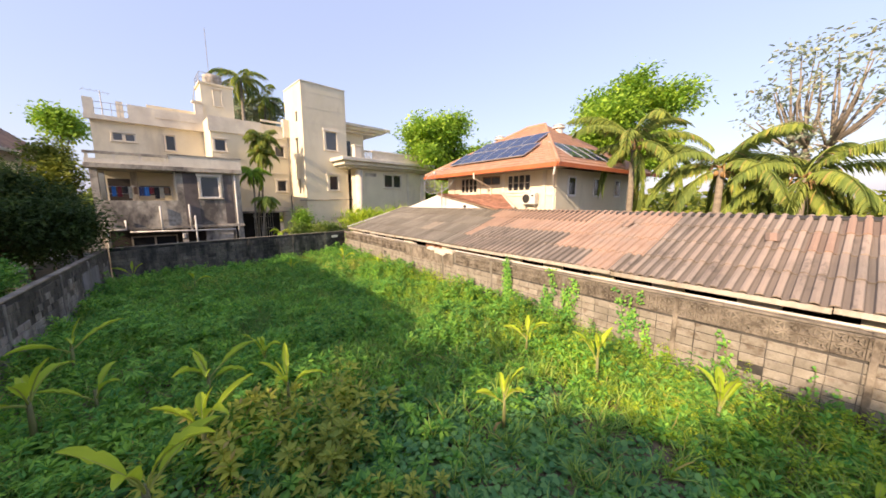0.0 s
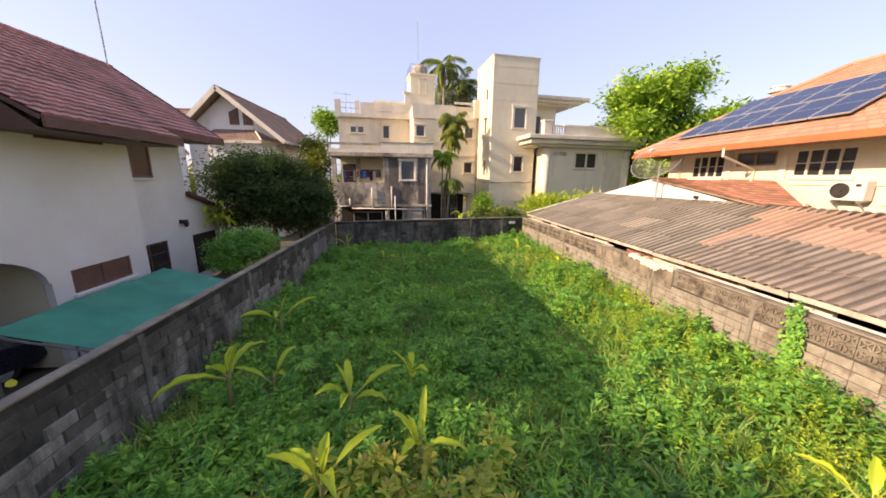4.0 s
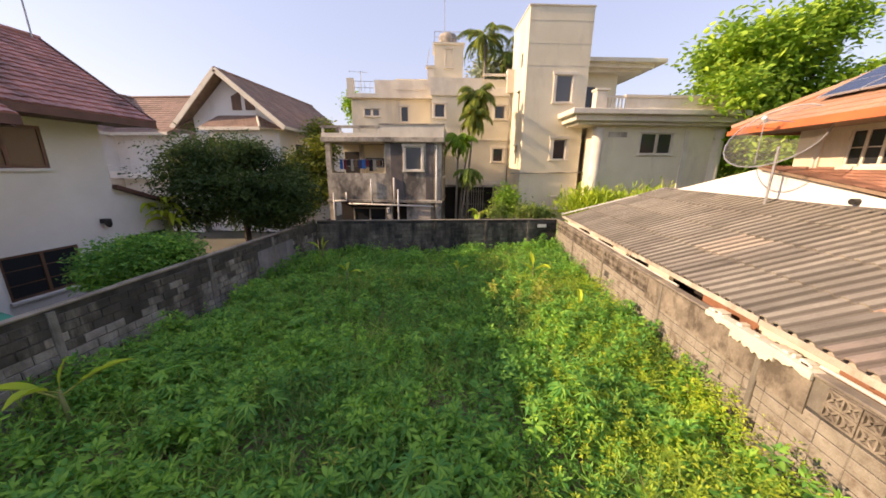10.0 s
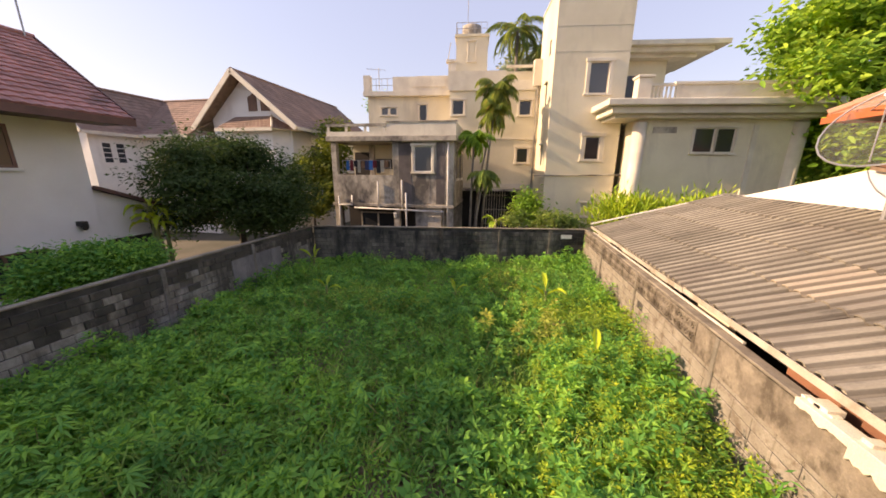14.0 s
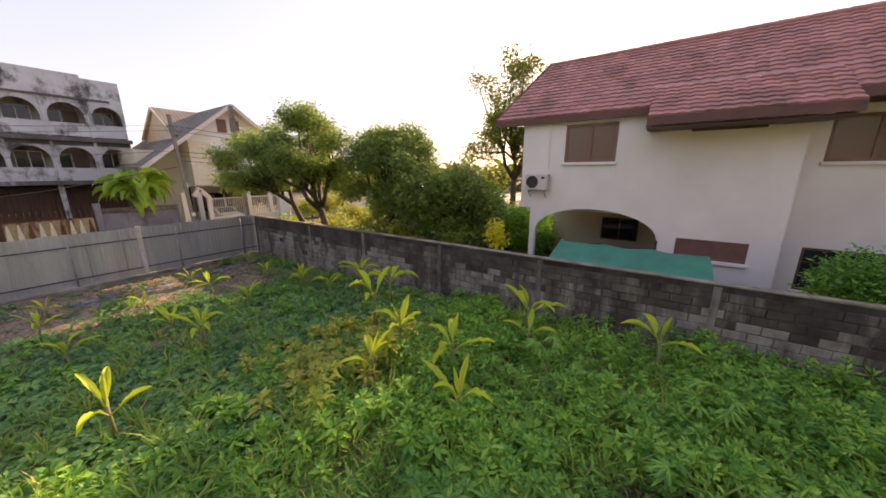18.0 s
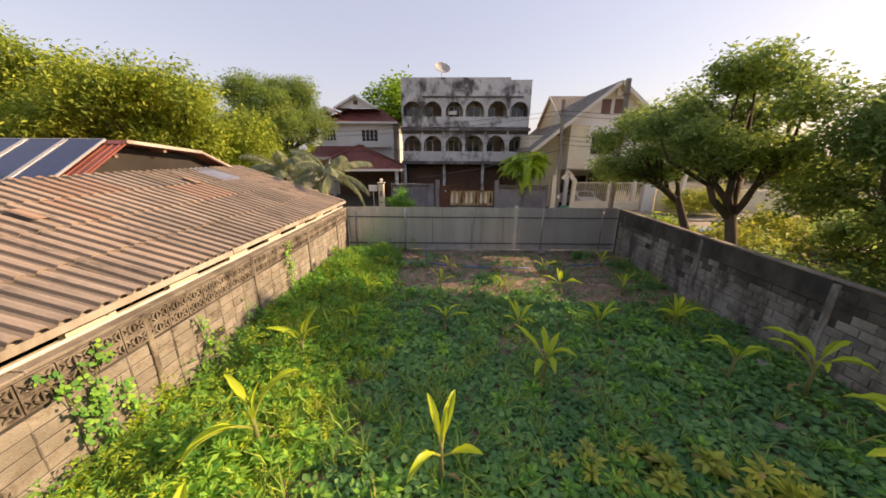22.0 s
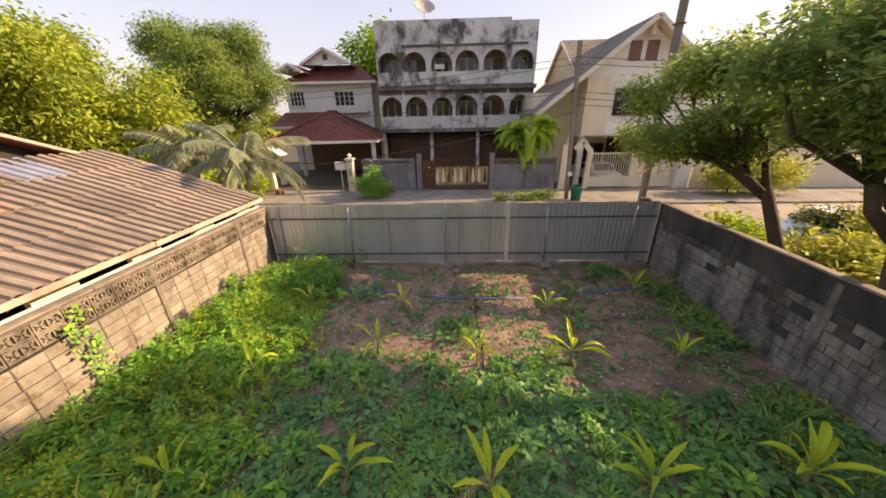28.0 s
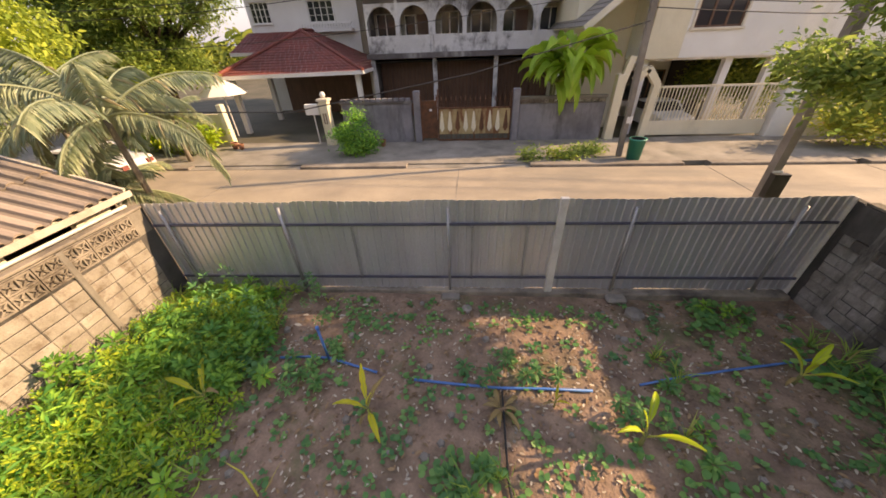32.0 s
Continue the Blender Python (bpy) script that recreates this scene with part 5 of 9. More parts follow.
    railing(h, (A + 1.8, D2 + 3.2, 11.2), (A + 3.4, D2 + 3.2, 11.2), 0.9, 4)
    part("upper_terrace", Mesh().box(A + 3.2, D2 + 3.0, 10.4, B, D2 + 3.2, 12.4), M_CREAM, h)
    # roof room with the water tank
    part("roof_room", Mesh().box(B + 0.2, D2 + 0.6, 10.2, B + 2.5, D2 + 3.0, 14.3).box(B + 0.1, D2 + 0.5, 14.3, B + 2.6, D2 + 3.1, 14.45), M_CREAM, h)
    window(h, B + 1.1, 12.7, B + 1.6, 14.0, D2 + 0.58, M_CREAMTRIM, M_GLASSGREY, 1, 1, surround=M_CREAMTRIM, sw=0.08)
    railing(h, (B + 0.2, D2 + 0.6, 14.45), (B + 2.4, D2 + 0.6, 14.45), 0.75, 5)
    railing(h, (B + 0.2, D2 + 0.6, 14.45), (B + 0.2, D2 + 3.0, 14.45), 0.75, 4)
    part("water_tank", Mesh().lathe([(0, 1.0), (0.35, 1.0), (0.7, 0.85), (0.74, 0.5), (0.7, 0.1), (0.72, 0.0)], 18, (B + 1.3, D2 + 1.8, 14.5)), M_OLDCONC, h, smooth=True)
    part("mast", Mesh().tube([(B + 1.0, D2 + 1.2, 14.4), (B + 1.0, D2 + 1.2, 19.0)], 0.025, 5), M_STEEL, h)
    part("side_stair", Mesh().box(B - 0.35, D2 + 0.4, 10.4, B + 0.2, D2 + 0.7, 12.6).box(B - 0.5, D2 + 0.3, 12.6, B + 0.2, D2 + 0.8, 12.75).beam((B - 0.4, D2 + 0.5, 12.7), (B - 0.2, D2 + 0.5, 13.9), 0.05, 0.05), M_CREAMTRIM, h)


cream_complex()
antenna("tv_antenna", "small roof antenna above the terrace", (-7.6, 29.6, 8.0), 4.4, 5, 20)


# ---- gabled house to the north-west ----
def gable_house():
    h = thing("gabled_house", "white house with brown gabled roofs and a bay window", "house", (-15.75, 24.1, 0), 0)
    # the gable looks south; its ridge runs north at x = 0
    L, R, EZ, RZ, D = -3.85, 4.5, 7.55, 11.2, 13.0
    wl, wr = -2.9, 3.5
    zl, zr = RZ + (EZ - RZ) * wl / L - 0.15, RZ + (EZ - RZ) * wr / R - 0.15
    m = Mesh()
    m.prism([(wl, 0.9, 0), (wr, 0.9, 0), (wr, 0.9, zr), (0, 0.9, RZ - 0.3), (wl, 0.9, zl)], (0, 0.2, 0))
    m.box(wl, 1.1, 0, wl + 0.2, D, zl).box(wr - 0.2, 1.1, 0, wr, D, zr).box(wl, D - 0.2, 0, wr, D, EZ)
    part("wall", m, M_WHITEPAINT, h)
    for x in (L, R):
        sl = roof_side(h, (x, 0, EZ), (x, D + 0.3, EZ), (0, D + 0.3, RZ), (0, 0, RZ), M_ROOFBROWN, M_WOODLIGHT, 0.32, 0.34, fascia=M_CREAMTRIM)
        part("barge_board", Mesh().beam((x, -0.03, EZ - 0.1), (0, -0.03, RZ - 0.06), 0.08, 0.32), M_CREAMTRIM, sl)
    ridge_cap(h, (0, 0, RZ + 0.04), (0, D + 0.3, RZ + 0.04), M_ROOFBROWN)
    for x in (0.25, 1.25):
        part("attic_vent", Mesh().prism([(x, 0.86, 8.75), (x + 0.7, 0.86, 8.75), (x + 0.7, 0.86, 9.65 if x > 1 else 10.0), (x, 0.86, 10.0 if x > 1 else 9.65)], (0, 0.05, 0)), M_WOOD, h)
    # bay with its own small roof
    part("bay", Mesh().prism([(-1.6, 0.9, 3.6), (-1.0, 0.0, 3.6), (2.6, 0.0, 3.6), (3.3, 0.9, 3.6)], (0, 0, 3.9)), M_WHITEPAINT, h)
    lo, hi = 7.45, 8.4
    roof_side(h, (-1.5, -0.45, lo), (3.0, -0.45, lo), (2.0, 0.9, hi), (-0.9, 0.9, hi), M_ROOFBROWN, M_CREAMTRIM, 0.3, 0.3, fascia=M_CREAMTRIM)
    roof_side(h, (3.0, -0.45, lo), (3.95, 0.9, lo), (2.0, 0.9, hi), (2.0, 0.9, hi), M_ROOFBROWN, M_CREAMTRIM, 0.3, 0.3)
    roof_side(h, (-2.1, 0.9, lo), (-1.5, -0.45, lo), (-0.9, 0.9, hi), (-0.9, 0.9, hi), M_ROOFBROWN, M_CREAMTRIM, 0.3, 0.3)
    ridge_cap(h, (3.0, -0.45, lo + 0.05), (2.0, 0.9, hi + 0.05), M_CREAMTRIM, 0.08)
    for i in range(3):
        window(h, -0.8 + i * 1.1, 5.3, 0.05 + i * 1.1, 6.9, -0.02, M_WHITEPAINT, M_GLASS, 2, 3, sill=M_WHITEPAINT)
    for y in (3.0, 6.5):
        part("side_window", Mesh().box(wr, y, 5.2, wr + 0.03, y + 1.0, 6.6), M_GLASS, h)
    window(h, 0.2, 1.4, 1.2, 2.6, 0.88, M_WHITEPAINT, M_GLASS, 2, 2, sill=M_WHITEPAINT)
    # link to the side wing, then the wing itself with its ridge running north
    part("link_wall", Mesh().box(-8.6, 0.1, 0, wl, 0.3, 7.1), M_WHITEPAINT, h)
    roof_side(h, (-8.4, -0.6, 7.1), (-3.7, -0.6, 7.1), (-1.6, 3.9, 10.25), (-10.75, 3.9, 10.25), M_ROOFBROWN, M_WOODLIGHT, 0.32, 0.34, fascia=M_CREAMTRIM)
    ridge_cap(h, (-10.75, 3.9, 10.3), (-1.6, 3.9, 10.3), M_ROOFBROWN)
    part("wing_wall", Mesh().box(-8.8, -3.2, 0, -8.6, 9.0, 7.2).box(-12.9, -3.2, 0, -8.8, -3.0, 7.2), M_WHITEPAINT, h)
    part("wing_gable", Mesh().prism([(-12.9, -3.2, 7.2), (-8.6, -3.2, 7.2), (-10.75, -3.2, 9.9)], (0, 0.2, 0)), M_WHITEPAINT, h)
    for e in (-8.05, -13.45):
        sl = roof_side(h, (e, -3.8, 7.1), (e, 9.0, 7.1), (-10.75, 9.0, 10.25), (-10.75, -3.8, 10.25), M_ROOFBROWN, M_WOODLIGHT, 0.32, 0.34, fascia=M_CREAMTRIM)
        part("barge_board", Mesh().beam((e, -3.83, 7.0), (-10.75, -3.83, 10.18), 0.07, 0.28), M_CREAMTRIM, sl)
    ridge_cap(h, (-10.75, -3.8, 10.3), (-10.75, 9.0, 10.3), M_ROOFBROWN)
    for u in (-6.3, -5.6):
        window(h, u, 5.1, u + 0.55, 6.5, 0.08, M_WHITEPAINT, M_GLASS, 1, 4, sill=M_WHITEPAINT)
    for y in (-2.6, -1.8):
        w = part("wing_window", Mesh().box(-8.6, y, 5.1, -8.54, y + 0.6, 5.16).box(-8.6, y, 6.44, -8.54, y + 0.6, 6.5).box(-8.6, y, 5.16, -8.54, y + 0.06, 6.44).box(-8.6, y + 0.54, 5.16, -8.54, y + 0.6, 6.44), M_WHITEPAINT, h)
        part("pane", Mesh().box(-8.6, y + 0.06, 5.16, -8.58, y + 0.54, 6.44), M_GLASS, w)
        for z in (5.48, 5.8, 6.12):
            part("glazing_bar", Mesh().box(-8.58, y + 0.06, z - 0.02, -8.55, y + 0.54, z + 0.02), M_WHITEPAINT, w)
    part("balcony", Mesh().box(-8.5, -0.9, 4.0, -3.2, 0.1, 4.15).box(-8.5, -0.9, 4.15, -3.2, -0.8, 4.5), M_WHITEPAINT, h)
    railing(h, (-8.5, -0.85, 4.5), (-3.2, -0.85, 4.5), 0.4, 14, M_WHITEPAINT)


gable_house()

# ---- long shed with a fibre-cement roof along the east wall ----
def shed():
    h = thing("shed", "long low shed under a weathered corrugated fibre-cement roof", "shed", (0, 0, 0))
    x0, z0, x1, z1 = 6.5, 2.46, 11.0, 3.93
    y0, y1 = -12.35, 19.6
    slope = math.hypot(x1 - x0, z1 - z0)
    ang = math.degrees(math.atan2(z1 - z0, x1 - x0))
    rows, sw, pitch = 4, 0.5, 0.25
    sl = slope / rows
    prof = []
    for k in range(2):
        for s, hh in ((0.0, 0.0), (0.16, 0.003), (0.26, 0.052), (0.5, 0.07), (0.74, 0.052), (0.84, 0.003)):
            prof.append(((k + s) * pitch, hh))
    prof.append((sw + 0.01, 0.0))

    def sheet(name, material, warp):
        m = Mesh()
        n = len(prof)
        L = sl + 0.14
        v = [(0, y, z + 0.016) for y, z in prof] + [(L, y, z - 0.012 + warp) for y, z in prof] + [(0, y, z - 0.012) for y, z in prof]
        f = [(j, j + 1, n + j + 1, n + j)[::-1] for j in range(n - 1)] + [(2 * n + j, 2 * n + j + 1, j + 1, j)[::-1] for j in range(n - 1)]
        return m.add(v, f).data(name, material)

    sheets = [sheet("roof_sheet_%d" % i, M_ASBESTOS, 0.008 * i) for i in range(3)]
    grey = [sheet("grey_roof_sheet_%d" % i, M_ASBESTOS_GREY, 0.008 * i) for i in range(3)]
    roof = part("roof", Mesh().prism([(x0 + 0.1, y0, z0 - 0.06), (x1, y0, z1 - 0.06), (x1, y1 - 0.9, z1 - 0.06), (x0 + 0.1, y1, z0 - 0.06)], (0, 0, 0.03)), M_WOODLIGHT, h)
    sky_sheet, clay, pale = sheet("skylight_sheet", M_SKYLIGHT, 0), sheet("clean_sheet", M_CLAYSHEET, 0.004), sheet("pale_sheet", M_PALESHEET, 0.0)
    faded = [sheet("faded_orange_sheet_%d" % i, M_FADEDCLAY, 0.006 * i) for i in range(3)]
    special = {(4, 3): sky_sheet, (5, 3): sky_sheet, (8, 2): clay, (9, 2): clay, (10, 2): clay, (13, 3): clay, (14, 3): clay, (15, 3): clay, (16, 2): clay, (29, 3): clay, (30, 3): clay, (31, 3): clay, (32, 3): clay, (33, 3): clay, (34, 3): clay, (35, 3): clay, (36, 3): clay, (36, 2): clay, (45, 1): pale, (46, 1): pale}
    rng = random.Random(8)
    cols = int((y1 - y0) / sw)
    for c in range(cols):
        for r in range(rows):
            d = r * sl
            y = y0 + c * sw
            if y + sw > y1 - 0.9 * d / slope + 0.3:
                continue
            t = math.radians(ang)
            kind = grey if y > 6.5 + 0.3 * r else (faded if -0.9 < y and float(smooth_noise(y, r, 1.4, 12)) < (0.25, 0.45, 0.9, 1.0)[r] else sheets)
            part("roof_sheet", special.get((c, r)) or kind[rng.randrange(3)], None, roof, at=pose(x0 + d * math.cos(t), y, z0 + d * math.sin(t) + 0.014 * r, rng.uniform(-0.35, 0.35), -ang + rng.uniform(-0.25, 0.25), rng.uniform(-0.7, 0.7)))
    # sheets that slipped or broke
    for y, d, a in ((-3.4, 2.6, 8), (0.4, 3.0, -6), (-8.2, 3.3, 5)):
        part("broken_piece", Mesh().box(0, 0, 0, 0.45, 0.28, 0.012), M_CLAYSHEET, roof, at=pose(x0 + d, y, z0 + d * 0.327 + 0.1, 3, -ang - 4, a))
    ridge = Mesh()
    n = 30
    for i in range(n):
        a, b = y0 + (y1 - 0.9 - y0) * i / n, y0 + (y1 - 0.9 - y0) * (i + 1) / n
        ridge.prism([(x1 - 0.2, a, z1 + 0.02), (x1, a, z1 + 0.1), (x1 + 0.2, a, z1 + 0.02), (x1 + 0.2, a, z1 - 0.02), (x1, a, z1 + 0.06), (x1 - 0.2, a, z1 - 0.02)], (0, b - a + 0.02, 0))
    part("ridge_cap", ridge, M_MORTAR_DARK, roof)
    # far slope, falling east
    part("far_slope", Mesh().prism([(x1, -3.9, z1), (x1 + 3.2, -3.9, z1 - 1.0), (x1 + 3.2, 7.6, z1 - 1.0), (x1, 7.6, z1)], (0, 0, -0.05)), M_ASBESTOS, roof)
    part("edge_strip", Mesh().beam((x0, y1 + 0.25, z0 + 0.06), (x1, y1 - 0.7, z1 + 0.06), 0.12, 0.05), M_WHITEPAINT, roof)
    part("end_board", Mesh().beam((x0, y0 - 0.04, z0 + 0.01), (x1, y0 - 0.04, z1 + 0.01), 0.05, 0.1), M_GUTTER, roof)
    # gutter
    for k in range(8):
        a, b = y0 - 0.1 + 4.0 * k, y0 - 0.1 + 4.0 * (k + 1)
        if k >= 5:
            b = min(b, y1)
        g = Mesh()
        zz = z0 - 0.1 + (0.02 if k % 2 else 0)
        g.box(x0 - 0.04, a, zz, x0 + 0.1, b - 0.02, zz + 0.012).box(x0 - 0.052, a, zz, x0 - 0.04, b - 0.02, zz + 0.11).box(x0 + 0.09, a, zz, x0 + 0.102, b - 0.02, zz + 0.1)
        part("gutter", g, M_GUTTER, h)
        for y in (a + 0.6, a + 2.4):
            part("gutter_bracket", Mesh().box(x0 - 0.058, y, zz - 0.02, x0 + 0.11, y + 0.03, zz), M_RUST, h)
    # pipe along the wall top
    part("wall_pipe", Mesh().tube([(6.56, -12.3, 2.21), (6.56, 0.0, 2.2), (6.56, 6.6, 2.21)], 0.03, 8), M_PVC, h)
    part("wall_pipe", Mesh().tube([(6.56, 9.8, 2.2), (6.56, 19.4, 2.21)], 0.025, 8), M_PVC, h)
    # shed wall below the eave with ventilation gaps
    holes = [(-11.6 + i * 1.7, 2.08, -10.6 + i * 1.7, 2.3) for i in range(10)] + [(9.2 + i * 2.4, 1.9, 10.6 + i * 2.4, 2.3) for i in range(4)]
    m = Mesh()
    wall_with_holes(m, y0, y1, 0, 2.42, holes, 0.12, lambda u, d, z: (6.82 + d, u, z))
    m.box(6.82, y0, 0, 11.0, y0 + 0.12, 2.42)
    m.prism([(6.9, y0, 2.4), (11.0, y0, 2.4), (11.0, y0, 3.85)], (0, 0.12, 0))
    part("wall", m, M_CREAM, h)
    # dark sheet behind the gaps, the shed's inner shade put into colour
    part("inside", Mesh().box(7.6, y0 + 0.2, 0, 7.7, y1 - 0.2, 2.4), M_ROOMSHADE, h)
    part("brick_patch", Mesh().box(6.8, 7.9, 2.0, 6.815, 9.3, 2.4).box(6.8, 4.9, 2.0, 6.815, 6.6, 2.35), M_TERRACOTTA, h)
    # lumber lying on the damaged wall top
    part("timber", Mesh().beam((6.62, 4.2, 2.33), (6.7, 6.9, 2.36), 0.09, 0.06), M_TERRACOTTA, h)


shed()


# ---- house with the orange roof and solar panels, east ----
def house_east():
    h = thing("orange_roof_house", "cream house with an orange tiled hip roof carrying solar panels", "house", (11.8, 0, 0), -90)
    # local u = -y, d = x - 11.8
    at = lambda u, d, z: (u, d, z)
    N, S = -13.7, -4.9
    m = Mesh()
    wins = [(-12.3, 5.0, -10.7, 5.98), (-10.2, 5.45, -8.7, 5.98), (-8.15, 5.02, -6.5, 5.95)]
    wall_with_holes(m, N, S, 0, 6.1, wins, 0.18, at)
    m.box(N, 0.18, 0, N + 0.18, 9.0, 6.1).box(S - 0.18, 0.18, 0, S, 9.0, 6.1).box(N, 8.9, 0, S, 9.08, 6.1)
    part("wall", m, M_CREAM, h)
    for a, b, c, d in (wins[0], wins[2]):
        window(h, a, b, c, d, 0, M_CREAMTRIM, M_GLASS, 4, 2, sill=M_CREAMTRIM, bar=0.06)
    window(h, *wins[1], 0, M_WOODLIGHT, M_GLASS, 2, 1, bar=0.07)
    for u in (-13.0, -10.45, -8.4, -5.6):
        part("pilaster", Mesh().box(u - 0.1, -0.06, 4.2, u + 0.1, 0.0, 6.1), M_CREAMTRIM, h)
    part("band", Mesh().box(N, -0.05, 4.75, S, 0.0, 4.9), M_CREAMTRIM, h)
    # south side windows
    for d in (1.0, 3.6, 6.2):
        part("side_window", Mesh().box(S, d, 4.7, S + 0.03, d + 0.8, 5.8), M_WHITEPAINT, h)
        part("side_pane", Mesh().box(S + 0.03, d + 0.12, 4.82, S + 0.04, d + 0.68, 5.68), M_GLASS, h)
    # hip roof
    e0, e1, z0, z1 = -14.6, -3.95, 6.2, 9.55
    A, B, C, D = (e0, -1.4, z0), (e1, -1.4, z0), (e1, 10.4, z0), (e0, 10.4, z0)
    P, Q = (-10.4, 4.6, z1), (-9.0, 4.6, z1)
    west_slope = roof_side(h, A, B, Q, P, M_ROOFORANGE, M_WOODLIGHT, 0.32, 0.33, fascia=M_ORANGEFASCIA)
    roof_side(h, B, C, Q, Q, M_ROOFORANGE, M_WOODLIGHT, 0.34, 0.36, fascia=M_ORANGEFASCIA)
    roof_side(h, C, D, P, Q, M_ROOFORANGE, M_WOODLIGHT, 0.34, 0.36)
    roof_side(h, D, A, P, P, M_ROOFORANGE, M_WOODLIGHT, 0.34, 0.36, fascia=M_ORANGEFASCIA)
    for a, b in ((A, P), (B, Q), (P, Q)):
        ridge_cap(h, Vector(a) + Vector((0, 0, 0.06)), Vector(b) + Vector((0, 0, 0.06)), M_ROOFORANGE)
    part("gutter", Mesh().box(e0, -1.52, 6.02, e1, -1.42, 6.16), M_ORANGEFASCIA, h)
    part("soffit", Mesh().box(e0 + 0.05, -1.38, 6.08, e1 - 0.05, 0.0, 6.12), M_WOODLIGHT, h)
    part("downpipe", Mesh().tube([(-9.4, -1.5, 6.1), (-9.4, -1.5, 5.8), (-9.4, -0.06, 5.3), (-9.4, -0.06, 4.0)], 0.05, 8), M_CREAMTRIM, h)
    part("downpipe", Mesh().tube([(e1 - 0.1, -1.45, 6.1), (e1 - 0.2, -1.4, 5.7), (S - 0.1, -0.06, 5.2), (S - 0.1, -0.06, 3.5)], 0.05, 8), M_PVC, h)
    for u, d, z, stack in ((-12.3, 3.8, 8.95, 1.2), (-8.2, 5.0, 9.2, 0.5)):
        part("roof_vent", Mesh().lathe([(0.27, -stack), (0.27, 0.0), (0.42, 0.03), (0.42, 0.1), (0.32, 0.14), (0.32, 0.2), (0.38, 0.22), (0.2, 0.3), (0, 0.32)], 14, (u, d, z)), M_ACWHITE, h)
    # solar panels: two rows of five on the west slope
    k = (z1 - z0) / 6.0
    ang = math.degrees(math.atan(k))
    for r in range(2):
        for c in range(6 - r):
            u = -12.95 + c * 1.06 + r * 0.6
            d = -0.5 + r * 1.5
            m4 = pose(u, d, z0 + k * (d + 1.4) + 0.16, ang, 0, 0)
            pn = part("solar_panel", Mesh().box(0.03, 0.03, 0, 1.0, 1.62, 0.03), M_SOLAR, h, "dark blue solar panel in an aluminium frame", at=m4)
            part("frame", Mesh().box(0, 0, -0.01, 0.03, 1.65, 0.04).box(1.0, 0, -0.01, 1.03, 1.65, 0.04).box(0.03, 0, -0.01, 1.0, 0.03, 0.04).box(0.03, 1.62, -0.01, 1.0, 1.65, 0.04), M_ALU, pn)
            part("grid_line", Mesh().box(0.03, 0.81, 0.03, 1.0, 0.825, 0.033), M_ALU, pn)
    for c in range(4):
        a = Vector((-4.6, 0.8 + c * 1.2, z0 + 0.3 + 0.18))
        m4 = pose(*a, 0, 0, 90) @ pose(0, 0, 0, math.degrees(math.atan((z1 - z0) / 5.05)), 0, 0)
        pn = part("solar_panel", Mesh().box(0.03, 0.03, 0, 1.12, 1.7, 0.03), M_SOLAR, h, "dark solar panel seen edge-on", at=m4)
        part("frame", Mesh().box(0, 0, -0.01, 0.03, 1.73, 0.04).box(1.12, 0, -0.01, 1.15, 1.73, 0.04).box(0.03, 0.85, 0.03, 1.12, 0.88, 0.04), M_ALU, pn)
    # lower white gable wing with a red-tiled roof
    g = part("gable_wing", Mesh().prism([(-19.2, -0.8, 0), (-8.9, -0.8, 0), (-8.9, -0.8, 3.95), (-13.75, -0.8, 4.96), (-19.2, -0.8, 3.75)], (0, 0.18, 0)), M_WHITEPAINT, h, "white plastered gable wall")
    roof_side(h, (-13.75, -0.95, 5.0), (-13.75, 0.1, 5.0), (-8.0, 0.1, 4.0), (-8.0, -0.95, 4.0), M_ROOFBRICK, M_WOODLIGHT, 0.3, 0.3)
    roof_side(h, (-9.0, -0.8, 4.05), (-6.9, -0.8, 4.05), (-8.6, -0.01, 4.9), (-13.6, -0.01, 5.0), M_ROOFBRICK, M_WOODLIGHT, 0.3, 0.3)
    part("edge_trim", Mesh().beam((-6.85, -0.84, 4.12), (-8.55, -0.05, 4.98), 0.1, 0.1), M_CREAMTRIM, h)
    part("gable_coping", Mesh().beam((-19.2, -0.86, 3.82), (-8.9, -0.86, 4.02), 0.12, 0.12), M_OLDCONC, h)
    part("pipe_end", Mesh().tube([(-10.9, -0.95, 4.15), (-10.9, -0.75, 4.15)], 0.08, 10), M_DARKMETAL, h)
    air_conditioner("cream wall-mounted air conditioner outdoor unit under the orange eave", (11.75, 6.75, 4.3), -90)


house_east()


def satellite_dish(label, at, turn, tilt, r, group=""):
    t = thing("satellite_dish", label, "satellite dish", at, turn, group)
    prof = [(r * k / 6, 0.38 * r * (k / 6) ** 2) for k in range(7)]
    base = Matrix.Translation((0, 0, r * 1.1)) @ pose(0, 0, 0, tilt, 0, 0)
    part("dish", Mesh().lathe(prof, 24), M_DISHMESH if r > 1 else M_DISH, t, at=base, smooth=True)
    part("rim", Mesh().tube([(r * math.cos(a), r * math.sin(a), 0.38 * r) for a in [2 * math.pi * i / 24 for i in range(25)]], 0.02, 5), M_STEEL, t, at=base)
    for a in (0.5, 2.6, 4.7):
        part("feed_arm", Mesh().tube([(0.8 * r * math.cos(a), 0.8 * r * math.sin(a), 0.26 * r), (0, 0, 0.95 * r)], 0.014, 5), M_STEEL, t, at=base)
    part("feed_horn", Mesh().tube([(0, 0, 0.88 * r), (0, 0, 1.02 * r)], 0.06, 8), M_WHITEPAINT, t, at=base)
    part("pole", Mesh().tube([(0, 0, -0.6), (0, 0, r * 1.1)], 0.04, 8), M_STEEL, t)


